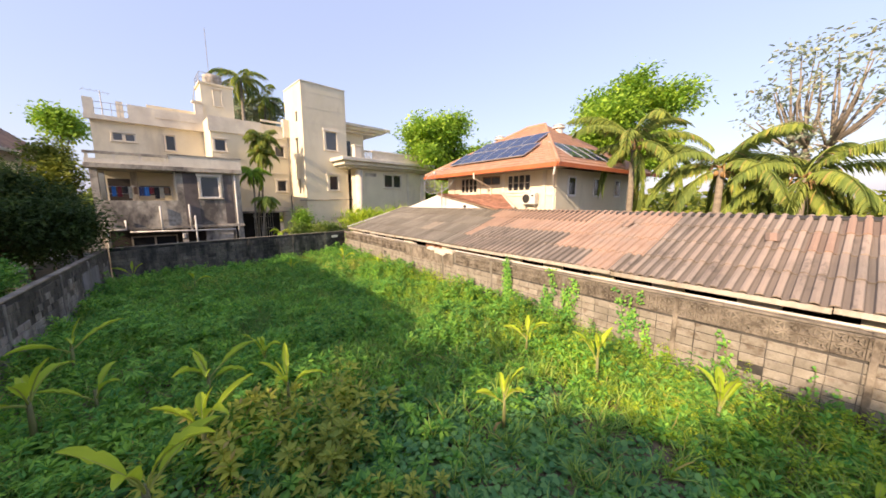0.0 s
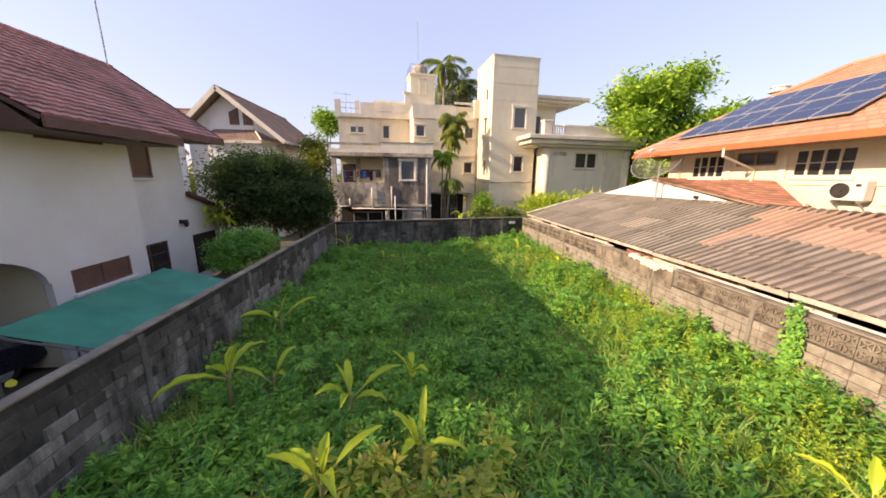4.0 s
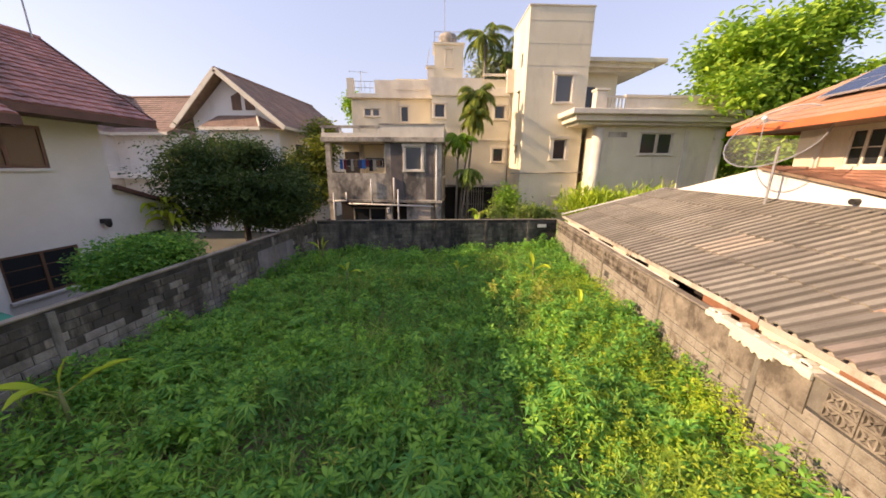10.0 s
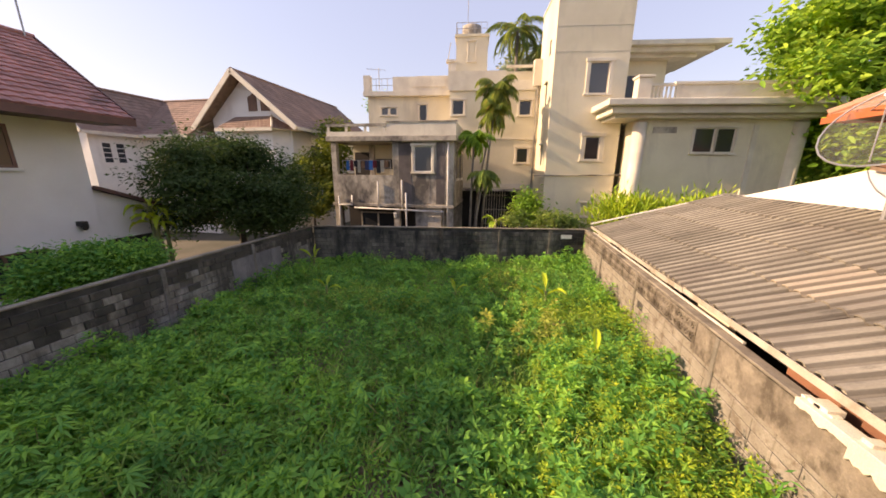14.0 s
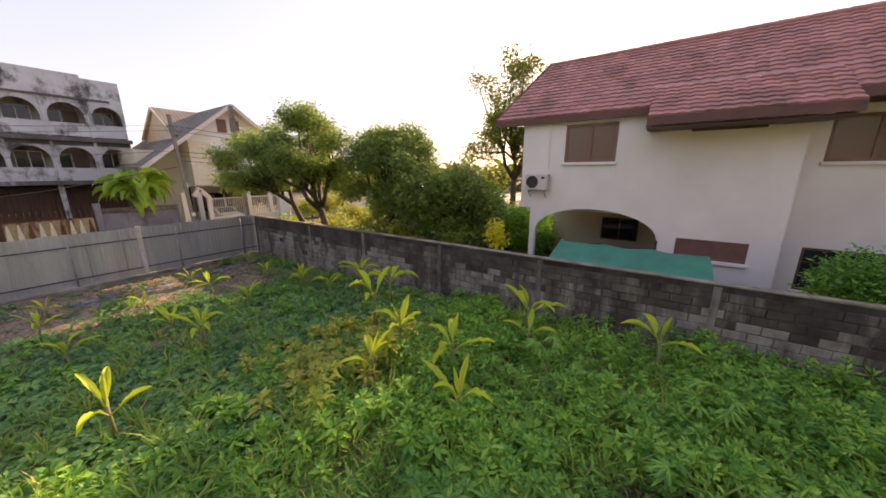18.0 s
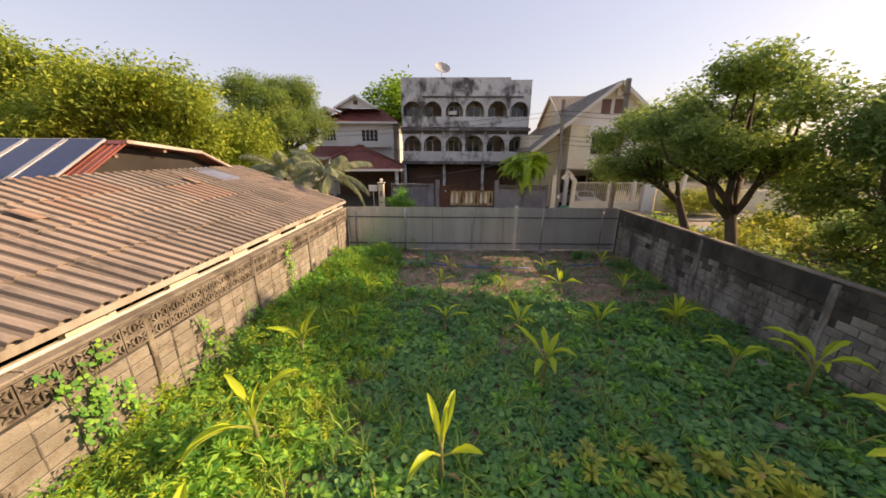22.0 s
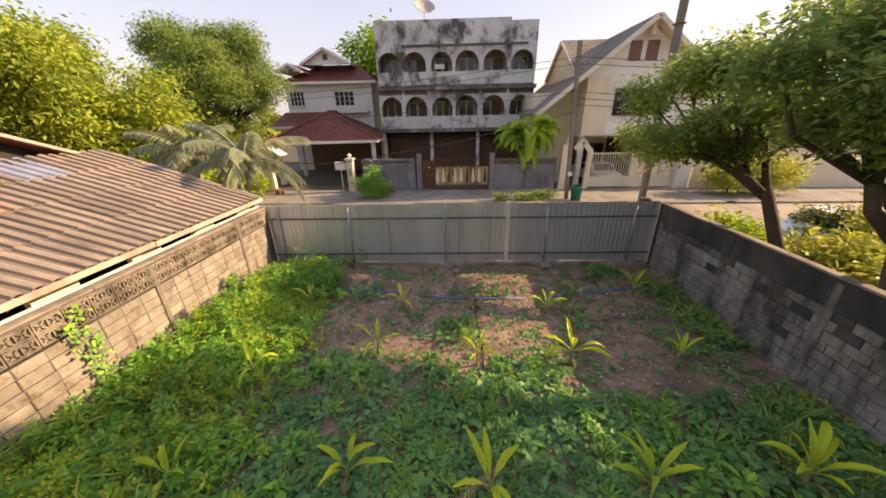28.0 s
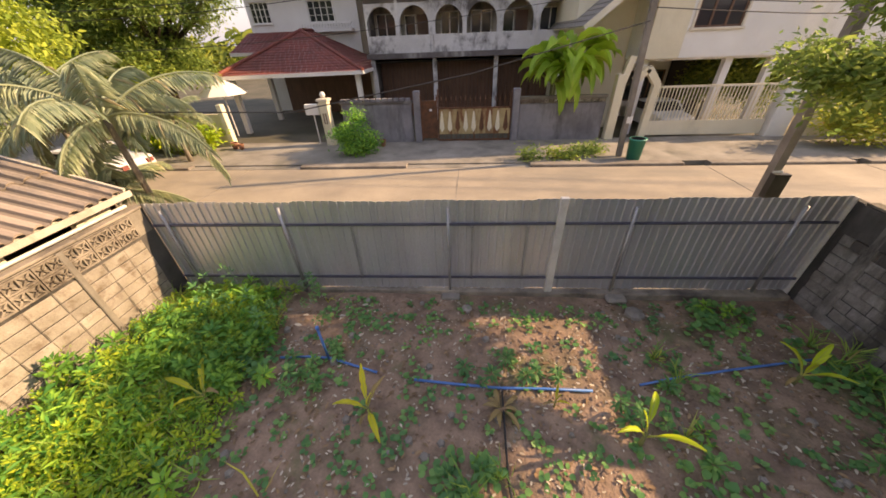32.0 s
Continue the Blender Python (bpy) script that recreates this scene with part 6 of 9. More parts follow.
satellite_dish("large grey mesh satellite dish on the roof edge", (10.6, 12.9, 4.3), -70, 50, 1.15)


# ---- low building with a solar roof, south-east behind the shed ----
def solar_shed():
    h = thing("solar_roof_building", "low building with a red metal roof and blue solar panels", "building", (11.05, -7.25, 0))
    # the ridge runs east; the gable end looks west over the shed
    RZ, k, E = 4.89, 0.65, 7.2
    part("wall", Mesh().box(0.5, -4.6, 0, E - 0.3, 2.4, 3.2), M_OLDCONC, h)
    north = [(0, 2.75, RZ - k * 2.75), (E, 2.75, RZ - k * 2.75), (E, 0, RZ), (0, 0, RZ)]
    roof = part("roof", deck(*north, 0.04), M_DARKPATCH, h)
    for i in range(34):
        x = 0.1 + i * 0.21
        part("roof_rib", Mesh().beam((x, 2.75, RZ - k * 2.75 + 0.015), (x, 0, RZ + 0.015), 0.035, 0.03), M_DARKPATCH, roof)
    part("south_roof", deck((0, 0, RZ), (E, 0, RZ), (E, -2.8, 4.6), (0, -2.8, 4.6), 0.05), M_DARKPATCH, h)
    part("south_eave", deck((0, -2.8, 4.6), (E, -2.8, 4.6), (E, -5.0, 3.72), (0, -5.0, 3.72), 0.05), M_DARKPATCH, h)
    # gable end painted near-black for the shade under the roof
    part("gable", Mesh().prism([(0.45, 2.0, 3.2), (0.45, -4.6, 3.2), (0.45, -4.6, 3.8), (0.45, -2.7, 4.5), (0.45, 0, 4.78), (0.45, 2.0, 3.48)], (0.08, 0, 0)), M_ROOMSHADE, h)
    part("purlin", Mesh().box(0.02, -1.3, 4.6, 0.5, -1.2, 4.68).box(0.02, 0.35, 4.45, 0.5, 0.45, 4.53), M_WOODLIGHT, h)
    part("barge_board", Mesh().beam((-0.03, 0.05, RZ + 0.02), (-0.03, -2.8, 4.62), 0.05, 0.1).beam((-0.03, -2.8, 4.62), (-0.03, -5.0, 3.74), 0.05, 0.08), M_GUTTER, h)
    part("ridge_cap", Mesh().prism([(0.0, 0.14, RZ - 0.05), (0.0, 0, RZ + 0.05), (0.0, -0.16, RZ + 0.01), (0.0, 0, RZ - 0.01)], (E, 0, 0)), M_DARKPATCH, h)
    ang = math.degrees(math.atan(k))
    for i in range(5):
        m4 = pose(0.5 + i * 1.2, 2.15, RZ - k * 2.15 + 0.12, -ang, 0, 0) @ Matrix.Translation((0, -2.45, 0))
        pn = part("solar_panel", Mesh().box(0.04, 0.03, 0, 1.1, 2.42, 0.03), M_SOLAR, h, "blue solar panel", at=m4)
        part("frame", Mesh().box(0, 0, -0.01, 0.045, 2.45, 0.045).box(1.1, 0, -0.01, 1.145, 2.45, 0.045).box(0.045, 0, -0.01, 1.1, 0.03, 0.04).box(0.045, 2.42, -0.01, 1.1, 2.45, 0.04), M_ALU, pn)


solar_shed()

# ---- weathered three-storey apartment block with arched galleries, across the lane ----
def apartment():
    h = thing("apartment_block", "weathered white three-storey block with arched galleries and black stains", "building", (6.35, -30.5, 0), 180)
    # local u = 6.35 - x, d = -30.5 - y
    W, D = 12.3, 9.0
    bays = [(0.12, 1.85), (2.1, 3.85), (4.25, 5.9), (6.15, 7.95), (8.3, 10.1), (10.45, 12.15)]

    def arcade(z0, z_spring, z1, name):
        """One connected arch with its half piers for every bay."""
        cuts = [0.0] + [(bays[i][1] + bays[i + 1][0]) / 2 for i in range(len(bays) - 1)] + [W]
        for i, (a, b) in enumerate(bays):
            c, r, n = (a + b) / 2, (b - a) / 2, 14
            pts = [(cuts[i], z0 + 0.95), (a, z0 + 0.95)]
            pts += [(c + r * math.cos(math.pi * (1 - k / n)), z_spring + 1.05 * r * math.sin(math.pi * (1 - k / n))) for k in range(n + 1)]
            pts += [(b, z0 + 0.95), (cuts[i + 1], z0 + 0.95)]
            k = len(pts)
            v = [(x, y, z) for y in (0.0, 0.25) for x, z in pts] + [(x, y, z1) for y in (0.0, 0.25) for x, z in pts]
            f = []
            for j in range(k - 1):
                f += [(j, j + 1, 2 * k + j + 1, 2 * k + j), (k + j + 1, k + j, 3 * k + j, 3 * k + j + 1), (j + 1, j, k + j, k + j + 1), (2 * k + j, 2 * k + j + 1, 3 * k + j + 1, 3 * k + j)]
            part(name, Mesh().add(v, f), M_APT, h)

    arcade(7.1, 8.5, 9.6, "upper_arch")
    part("parapet_wall", Mesh().box(0, 0, 9.6, W, 0.25, 11.25), M_APT, h)
    part("parapet_top", Mesh().box(0, 0, 11.25, 10.3, 0.25, 11.45), M_APT, h)
    arcade(3.9, 5.4, 6.45, "lower_arch")
    # thin pilasters
    for u in (1.98, 4.05, 6.03, 8.12, 10.28):
        part("pilaster", Mesh().box(u - 0.08, -0.1, 3.9, u + 0.08, 0.0, 9.7), M_APT, h)
    for z0 in (7.1, 3.9):
        for i, (a, b) in enumerate(bays):
            part("balcony_panel", Mesh().box(a - 0.1, -0.04, z0 + 0.02, b + 0.1, 0.1, z0 + 0.95), M_APT, h)
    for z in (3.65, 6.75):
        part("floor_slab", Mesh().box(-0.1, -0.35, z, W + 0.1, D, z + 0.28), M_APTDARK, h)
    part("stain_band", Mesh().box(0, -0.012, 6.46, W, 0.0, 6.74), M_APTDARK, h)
    part("stain_band", Mesh().box(2.0, -0.1, 9.72, 11.6, -0.01, 9.86), M_APTDARK, h)
    # gallery back walls with doors and windows
    for z0 in (7.03, 3.93):
        part("gallery_wall", Mesh().box(0, 1.5, z0, W, 1.62, z0 + 2.75), M_OLDCONC, h)
        for i, (a, b) in enumerate(bays):
            if i % 3 == 1:
                part("door", Mesh().box(a + 0.9, 1.44, z0, a + 1.65, 1.5, z0 + 2.0), M_WOOD, h)
                window(h, a + 0.1, z0 + 0.9, a + 0.8, z0 + 2.0, 1.4, M_WHITEPAINT, M_GLASS, 1, 1)
            else:
                window(h, a + 0.25, z0 + 0.9, b - 0.25, z0 + 2.1, 1.4, M_WHITEPAINT, M_GLASS, 2, 1)
    # sides, back and roof take the dark render, the front the white one
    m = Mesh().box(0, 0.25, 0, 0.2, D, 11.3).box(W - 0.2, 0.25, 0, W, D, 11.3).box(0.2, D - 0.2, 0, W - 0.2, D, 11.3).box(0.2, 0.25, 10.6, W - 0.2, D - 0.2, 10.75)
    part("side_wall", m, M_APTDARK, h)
    # ground floor: columns and dark shutters
    for u in (0.2, 4.15, 8.0, 12.1):
        part("column", Mesh().box(u - 0.13, -0.1, 0, u + 0.13, 0.16, 3.65), M_APT, h)
    part("shop_shutter", Mesh().box(0.3, 1.4, 0, W - 0.2, 1.5, 3.6), M_WOOD, h)
    rib = Mesh()
    for i in range(48):
        rib.box(0.4 + i * 0.25, 1.36, 0, 0.44 + i * 0.25, 1.4, 3.5)
    part("shutter_rib", rib, M_RUST, h)
    # ceiling painted near-black, its shade put into the colour
    part("inner_ceiling", Mesh().box(0.2, 0.2, 3.4, W - 0.2, 1.5, 3.5), M_ROOMSHADE, h)
    part("air_conditioner", Mesh().box(4.55, -0.3, 8.2, 5.3, 0, 8.5), M_ACWHITE, h)
    satellite_dish("white satellite dish on the roof of the stained block", (2.5, -30.9, 11.3), 200, 45, 0.75)


apartment()


def far_tower():
    t = thing("tower_block", "pale distant high-rise in the haze", "building", (-14, -110, 0))
    part("wall", Mesh().box(0, 0, 0, 8, 8, 20), M_WHITEPAINT, t)
    for r in range(9):
        for c in range(4):
            part("window", Mesh().box(0.8 + c * 1.8, 8.0, 1.5 + r * 2.05, 1.9 + c * 1.8, 8.05, 2.7 + r * 2.05), M_GLASSGREY, t)


far_tower()


# ---- white house with red roofs and a carport ----
def red_house():
    h = thing("red_roof_house", "white house with crimson hipped and gabled roofs", "house", (9.0, -35.0, 0), 180)
    # local u = 9 - x, d = -35 - y
    m = Mesh()
    wall_with_holes(m, -7.2, 1.0, 0, 8.0, [(-2.6, 5.9, -0.75, 7.15), (-6.9, 5.95, -5.5, 7.2)], 0.2, lambda u, d, z: (u, d, z))
    m.box(0.8, 0.2, 0, 1.0, 8, 8.0).box(-7.2, 0.2, 0, -7.0, 8, 8.0)
    part("wall", m, M_WHITEPAINT, h)
    for a, b, c, d in ((-2.6, 5.9, -0.75, 7.15), (-6.9, 5.95, -5.5, 7.2)):
        window(h, a, b, c, d, 0, M_WHITEPAINT, M_GLASS, 4, 3, surround=M_WHITEPAINT, sw=0.08)
    A, B, C, D = (-7.6, -0.7, 7.9), (1.6, -0.7, 7.9), (1.6, 8.6, 7.9), (-7.6, 8.6, 7.9)
    P, Q = (-4.6, 3.2, 9.7), (-1.0, 3.2, 9.7)
    roof_side(h, A, B, Q, P, M_ROOFCRIMSON, M_WHITEPAINT, 0.32, 0.34, fascia=M_WHITEPAINT)
    roof_side(h, B, C, Q, Q, M_ROOFCRIMSON, M_WHITEPAINT, 0.34, 0.36)
    roof_side(h, D, A, P, P, M_ROOFCRIMSON, M_WHITEPAINT, 0.34, 0.36)
    # two front gables
    for c, w, z, d0 in ((-3.2, 2.4, 10.75, 0.4), (-6.2, 1.2, 9.45, -0.6)):
        base = z - 0.55 * w
        part("gable_wall", Mesh().prism([(c - w * 0.9, d0 + 0.2, base), (c + w * 0.9, d0 + 0.2, base), (c, d0 + 0.2, z - 0.12)], (0, 0.15, 0)), M_WHITEPAINT, h)
        for s in (-1, 1):
            roof_side(h, (c + s * w, d0 - 0.15, base), (c + s * w, d0 + 3.5, base), (c, d0 + 3.5, z), (c, d0 - 0.15, z), M_ROOFCRIMSON, M_WHITEPAINT, 0.34, 0.36)
            part("barge_board", Mesh().beam((c + s * w, d0 - 0.18, base - 0.05), (c, d0 - 0.18, z - 0.05), 0.06, 0.2), M_WHITEPAINT, h)
        part("gable_vent", Mesh().box(c - 0.22, d0 + 0.14, z - 0.95, c + 0.22, d0 + 0.2, z - 0.5), M_WOOD, h)
    part("balcony", Mesh().box(-3.2, -0.6, 5.3, 0.6, 0, 5.45).box(-3.2, -0.62, 5.75, 0.6, -0.5, 5.85), M_WHITEPAINT, h)
    for i in range(18):
        part("baluster", Mesh().box(-3.1 + i * 0.21, -0.6, 5.45, -3.02 + i * 0.21, -0.52, 5.75), M_WHITEPAINT, h)
    # carport
    e = 3.2
    A, B, C, D = (-5.4, -8.3, e), (2.8, -7.0, e), (2.8, -0.5, e), (-5.4, -0.5, e)
    P, Q = (-2.3, -2.6, 5.35), (-2.3, -0.6, 5.35)
    cp = roof_side(h, A, B, P, P, M_ROOFCRIMSON, M_WHITEPAINT, 0.3, 0.32, name="carport_roof", fascia=M_WHITEPAINT)
    roof_side(h, B, C, Q, P, M_ROOFCRIMSON, M_WHITEPAINT, 0.3, 0.32, name="carport_roof", fascia=M_WHITEPAINT)
    roof_side(h, D, A, P, Q, M_ROOFCRIMSON, M_WHITEPAINT, 0.3, 0.32, name="carport_roof", fascia=M_WHITEPAINT)
    ridge_cap(h, Vector(B) + Vector((0, 0, 0.06)), Vector(P) + Vector((0, 0, 0.06)), M_ROOFCRIMSON)
    ridge_cap(h, Vector(A) + Vector((0, 0, 0.06)), Vector(P) + Vector((0, 0, 0.06)), M_ROOFCRIMSON)
    ridge_cap(h, Vector(P) + Vector((0, 0, 0.06)), Vector(Q) + Vector((0, 0, 0.06)), M_ROOFCRIMSON)
    for u, d in ((-4.9, -7.7), (2.3, -6.5), (-4.9, -3.6), (2.3, -3.0)):
        part("carport_column", Mesh().box(u - 0.14, d - 0.14, 0, u + 0.14, d + 0.14, e), M_WHITEPAINT, h)
    part("carport_back", Mesh().box(-5.2, -1.0, 0, 2.6, -0.9, 3.2), M_WOOD, h)
    part("porch_roof", deck((-7.6, -3.0, 4.2), (-3.6, -3.0, 4.2), (-3.6, 0, 5.4), (-7.6, 0, 5.4), 0.1), M_ROOFCRIMSON, h)
    roof_side(h, (-7.6, -3.0, 4.2), (-3.6, -3.0, 4.2), (-3.6, 0, 5.4), (-7.6, 0, 5.4), M_ROOFCRIMSON, M_WHITEPAINT, 0.32, 0.34, fascia=M_WHITEPAINT)


red_house()
solo("parasol", Mesh().lathe([(1.3, 0.0), (0.7, 0.45), (0.0, 0.8)], 8, (14.0, -26.3, 2.4)).tube([(14.0, -26.3, 0.1), (14.0, -26.3, 3.1)], 0.03, 6), M_WHITEPAINT, "faded white garden parasol beside the carport", "parasol")


# ---- gabled house to the south-west ----
def house_southwest():
    h = thing("gabled_house", "white gabled house on columns with a grey tiled roof", "house", (-11.3, -25.2, 0), 180)
    # local u = -11.3 - x, d = -25.2 - y
    W, EZ, RZ, D = 3.2, 7.4, 9.95, 11
    m = Mesh()
    wall_with_holes(m, -W, W, 3.5, 7.0, [(-1.4, 4.65, 0.6, 6.25)], 0.2, lambda u, d, z: (u, d, z))
    m.prism([(-W, 0, 7.0), (W, 0, 7.0), (W, 0, EZ), (0, 0, RZ - 0.2), (-W, 0, EZ)], (0, 0.2, 0))
    m.box(-W, 0.2, 3.5, -W + 0.2, D, EZ).box(W - 0.2, 0.2, 3.5, W, D, EZ).box(-W, 0.2, 3.4, W, D, 3.5)
    m.box(-W, 5.0, 0, W, 5.2, 3.4)
    part("wall", m, M_WHITEPAINT, h)
    part("panel", Mesh().box(-W, -0.12, 3.5, -1.7, 0, 6.9), M_CREAM, h)
    window(h, -1.4, 4.65, 0.6, 6.25, 0, M_WOOD, M_GLASS, 3, 1, surround=M_CREAMTRIM, sw=0.1, bar=0.08)
    for u in (-0.95, 0.05):
        part("attic_shutter", Mesh().box(u, -0.05, 7.75, u + 0.7, 0.0, 8.8), M_SHUTTER, h)
    o, k = 1.2, (RZ - EZ) / W
    for s in (-1, 1):
        x = s * (W + o)
        a, b = (x, -0.9, RZ - k * (W + o)), (x, D, RZ - k * (W + o))
        if s < 0:
            x = -(W + 3.2)
            a, b = (x, -0.9, RZ - k * (W + 3.2)), (x, D, RZ - k * (W + 3.2))
        sl = roof_side(h, a, b, (0, D, RZ), (0, -0.9, RZ), M_ROOFGREY, M_CREAM, 0.32, 0.34)
        part("barge_board", Mesh().beam(Vector(a) - Vector((0, 0.03, 0.08)), (0, -0.93, RZ - 0.08), 0.06, 0.26), M_CREAMTRIM, sl)
    # side wing with a ridge across, towards the apartment block
    part("wing_wall", Mesh().box(-6.0, 2.0, 0, -W, 2.2, 6.2).box(-6.0, 2.2, 0, -5.8, 10, 6.2), M_CREAM, h)
    roof_side(h, (-3.7, 1.3, 7.46), (0.2, 1.3, 7.46), (0.2, 5.0, 9.78), (-3.7, 5.0, 9.78), M_ROOFGREY, M_CREAM, 0.32, 0.34)
    roof_side(h, (0.2, 8.7, 7.46), (-3.7, 8.7, 7.46), (-3.7, 5.0, 9.78), (0.2, 5.0, 9.78), M_ROOFGREY, M_CREAM, 0.32, 0.34)
    part("cross_gable", Mesh().prism([(-3.5, 1.7, 7.0), (-3.5, 8.3, 7.0), (-3.5, 8.3, 7.5), (-3.5, 5.0, 9.6), (-3.5, 1.7, 7.5)], (0.15, 0, 0)), M_CREAM, h)
    part("barge_board", Mesh().beam((-3.72, 1.25, 7.38), (-3.72, 5.0, 9.72), 0.05, 0.22).beam((-3.72, 8.75, 7.38), (-3.72, 5.0, 9.72), 0.05, 0.22), M_CREAMTRIM, h)
    window(h, -5.6, 3.9, -4.6, 5.6, 2.0, M_WOOD, M_GLASS, 2, 1)
    window(h, -4.2, 4.6, -3.5, 5.9, 2.0, M_WOOD, M_GLASS, 1, 1)
    part("gable_post", Mesh().box(-0.12, -0.6, 9.0, 0.12, -0.3, 9.7), M_CREAMTRIM, h)
    for u in (-2.9, 0.9, 2.9):
        part("column", Mesh().box(u - 0.16, 0.3, 0, u + 0.16, 0.6, 3.4), M_WHITEPAINT, h)
    window(h, -1.8, 0.9, 0.6, 2.6, 4.9, M_WOOD, M_GLASS, 3, 1, bar=0.08)
    # dark sheets paint the shade between the columns
    part("dark_room", Mesh().box(-W, 4.9, 0, -2.0, 4.98, 3.4).box(0.8, 4.9, 0, W, 4.98, 3.4), M_ROOMSHADE, h)
    part("east_block", Mesh().box(3.4, 1.0, 3.6, 8.0, 7.0, 6.8), M_WHITEPAINT, h)
    part("east_column", Mesh().box(7.5, 1.2, 0, 7.8, 1.5, 3.6), M_WHITEPAINT, h)


house_southwest()
def garden_house():
    h = thing("garden_house", "low house with a dull red tiled roof beyond the carport", "house", (-23.0, 0, 0))
    part("wall", Mesh().box(-8.0, -3.6, 0, -0.8, 9.0, 4.1), M_CREAM, h)
    for y in (-2.0, 2.5):
        part("window", Mesh().box(-0.8, y, 1.3, -0.76, y + 1.4, 2.6), M_GLASS, h)
    roof_side(h, (0, -4.1, 4.05), (0, 9.4, 4.05), (-4.0, 9.4, 6.5), (-4.0, -4.4, 6.5), M_ROOFREDDULL, M_CREAMTRIM, 0.32, 0.34, fascia=M_CREAMTRIM)
    roof_side(h, (-8.6, 9.4, 4.05), (-8.6, -4.1, 4.05), (-4.0, -4.4, 6.5), (-4.0, 9.4, 6.5), M_ROOFREDDULL, M_CREAMTRIM, 0.32, 0.34)
    part("gable_wall", Mesh().prism([(-8.0, -3.6, 4.1), (-0.8, -3.6, 4.1), (-4.0, -3.6, 6.2)], (0, 0.15, 0)), M_CREAM, h)
    ridge_cap(h, (-4.0, -4.4, 6.56), (-4.0, 9.4, 6.56), M_ROOFREDDULL)


garden_house()
solo("garden_wall", Mesh().box(-19.2, -13.0, 0, -19.0, 12.0, 2.1), M_OLDCONC, "weathered garden wall behind the fruit trees", "wall")
car("white car behind the cream gate", (-9.3, -29.0, 0.05), 95, M_CARWHITE)
car("white car parked across the lane", (-15.5, -15.0, 0.06), 10, M_CARWHITE)
car("white car parked at the lane side", (18.0, -18.6, 0.06), 178, M_CARWHITE)


# ---- street walls and gates on the far side of the lane ----
def street_front():
    Y = -24.2
    w = thing("garden_wall", "grey stained rendered wall beside a rusty gate", "wall", (0, Y, 0))
    part("panel", Mesh().box(2.9, -0.15, 0.1, 6.5, 0, 2.0), M_GREYWALL, w, bevel=0.02)
    part("coping", Mesh().box(2.85, -0.2, 2.0, 6.55, 0.05, 2.12), M_APTDARK, w)
    for i in range(12):
        part("coping_block", Mesh().box(2.95 + i * 0.3, -0.18, 2.12, 3.17 + i * 0.3, 0.02, 2.24), M_GREYWALL, w)
    w2 = thing("garden_wall", "blotched grey wall with breeze-block top behind a banana clump", "wall", (0, Y, 0))
    part("panel", Mesh().box(-6.5, -0.15, 0.1, -2.4, 0, 1.85), M_GREYWALL, w2, bevel=0.02)
    for i in range(13):
        part("vent_block", VENT, None, w2, at=pose(-6.45 + i * 0.31, 0.03, 1.86, 0, 0, 0))
    part("coping", Mesh().box(-6.5, -0.18, 2.07, -2.4, 0.05, 2.18), M_MORTAR, w2)
    for x in (2.62, -2.25):
        solo("gate_post", Mesh().box(x - 0.16, Y - 0.18, 0, x + 0.16, Y + 0.14, 2.55), M_GREYWALL, "stained concrete gate post", "post", group="posts of the rusty gate", bevel=0.02)
    g = thing("iron_gate", "rusty iron double gate with flaking yellow sheet and spear tops", "gate", (0, Y, 0.14))
    part("sheet", Mesh().box(-2.0, -0.02, 0.35, 1.55, 0.0, 1.55), M_YELLOWGATE, g)
    part("frame", Mesh().box(-2.05, -0.04, 0.02, 1.6, 0.02, 0.1).box(-2.05, -0.04, 1.55, 1.6, 0.02, 1.62).box(-2.05, -0.04, 0.02, -1.99, 0.02, 2.3).box(1.54, -0.04, 0.02, 1.6, 0.02, 2.45).box(-0.25, -0.04, 0.1, -0.2, 0.02, 1.55), M_RUST, g)
    for i in range(15):
        x = -1.95 + i * 0.24
        part("spear", Mesh().box(x - 0.015, -0.03, 1.62, x + 0.015, 0.0, 1.95).lathe([(0.035, 1.93), (0.045, 1.98), (0.0, 2.18)], 5, (x, -0.015, 0)), M_RUST, g)
        part("bar", Mesh().box(x - 0.012, 0.005, 0.1, x + 0.012, 0.025, 0.36), M_RUST, g)
    for i in range(9):
        x = -1.8 + i * 0.4
        part("ornament", Mesh().prism([(x, 0.012, 0.45), (x + 0.12, 0.012, 0.65), (x + 0.03, 0.012, 1.45), (x - 0.03, 0.012, 1.45), (x - 0.12, 0.012, 0.65)], (0, 0.01, 0)), M_RUST if i % 3 == 0 else M_CREAM, g)
    d = thing("wicket_gate", "small rusty brown door beside the double gate", "gate", (0, Y, 0.14))
    part("leaf", Mesh().box(1.65, -0.03, 0.15, 2.42, 0.0, 1.9), M_RUST, d)
    part("frame", Mesh().box(1.62, -0.04, 0.05, 1.68, 0.03, 2.2).box(2.4, -0.04, 0.05, 2.46, 0.03, 2.2).box(1.68, -0.04, 1.9, 2.4, 0.03, 1.96), M_RUST, d)
    for i in range(4):
        part("bar", Mesh().box(1.75 + i * 0.17, 0.0, 0.2, 1.78 + i * 0.17, 0.02, 1.85), M_RUST, d)
    part("gate_light", Mesh().lathe([(0.0, 0), (0.06, 0.04), (0.06, 0.1), (0, 0.14)], 8, (1.95, 0.0, 1.45)), M_WHITEPAINT, d)
    # carport gate piers
    p = thing("gate_pier", "cream ornamented gate pier with a ball lamp", "pier", (7.25, Y + 0.2, 0))
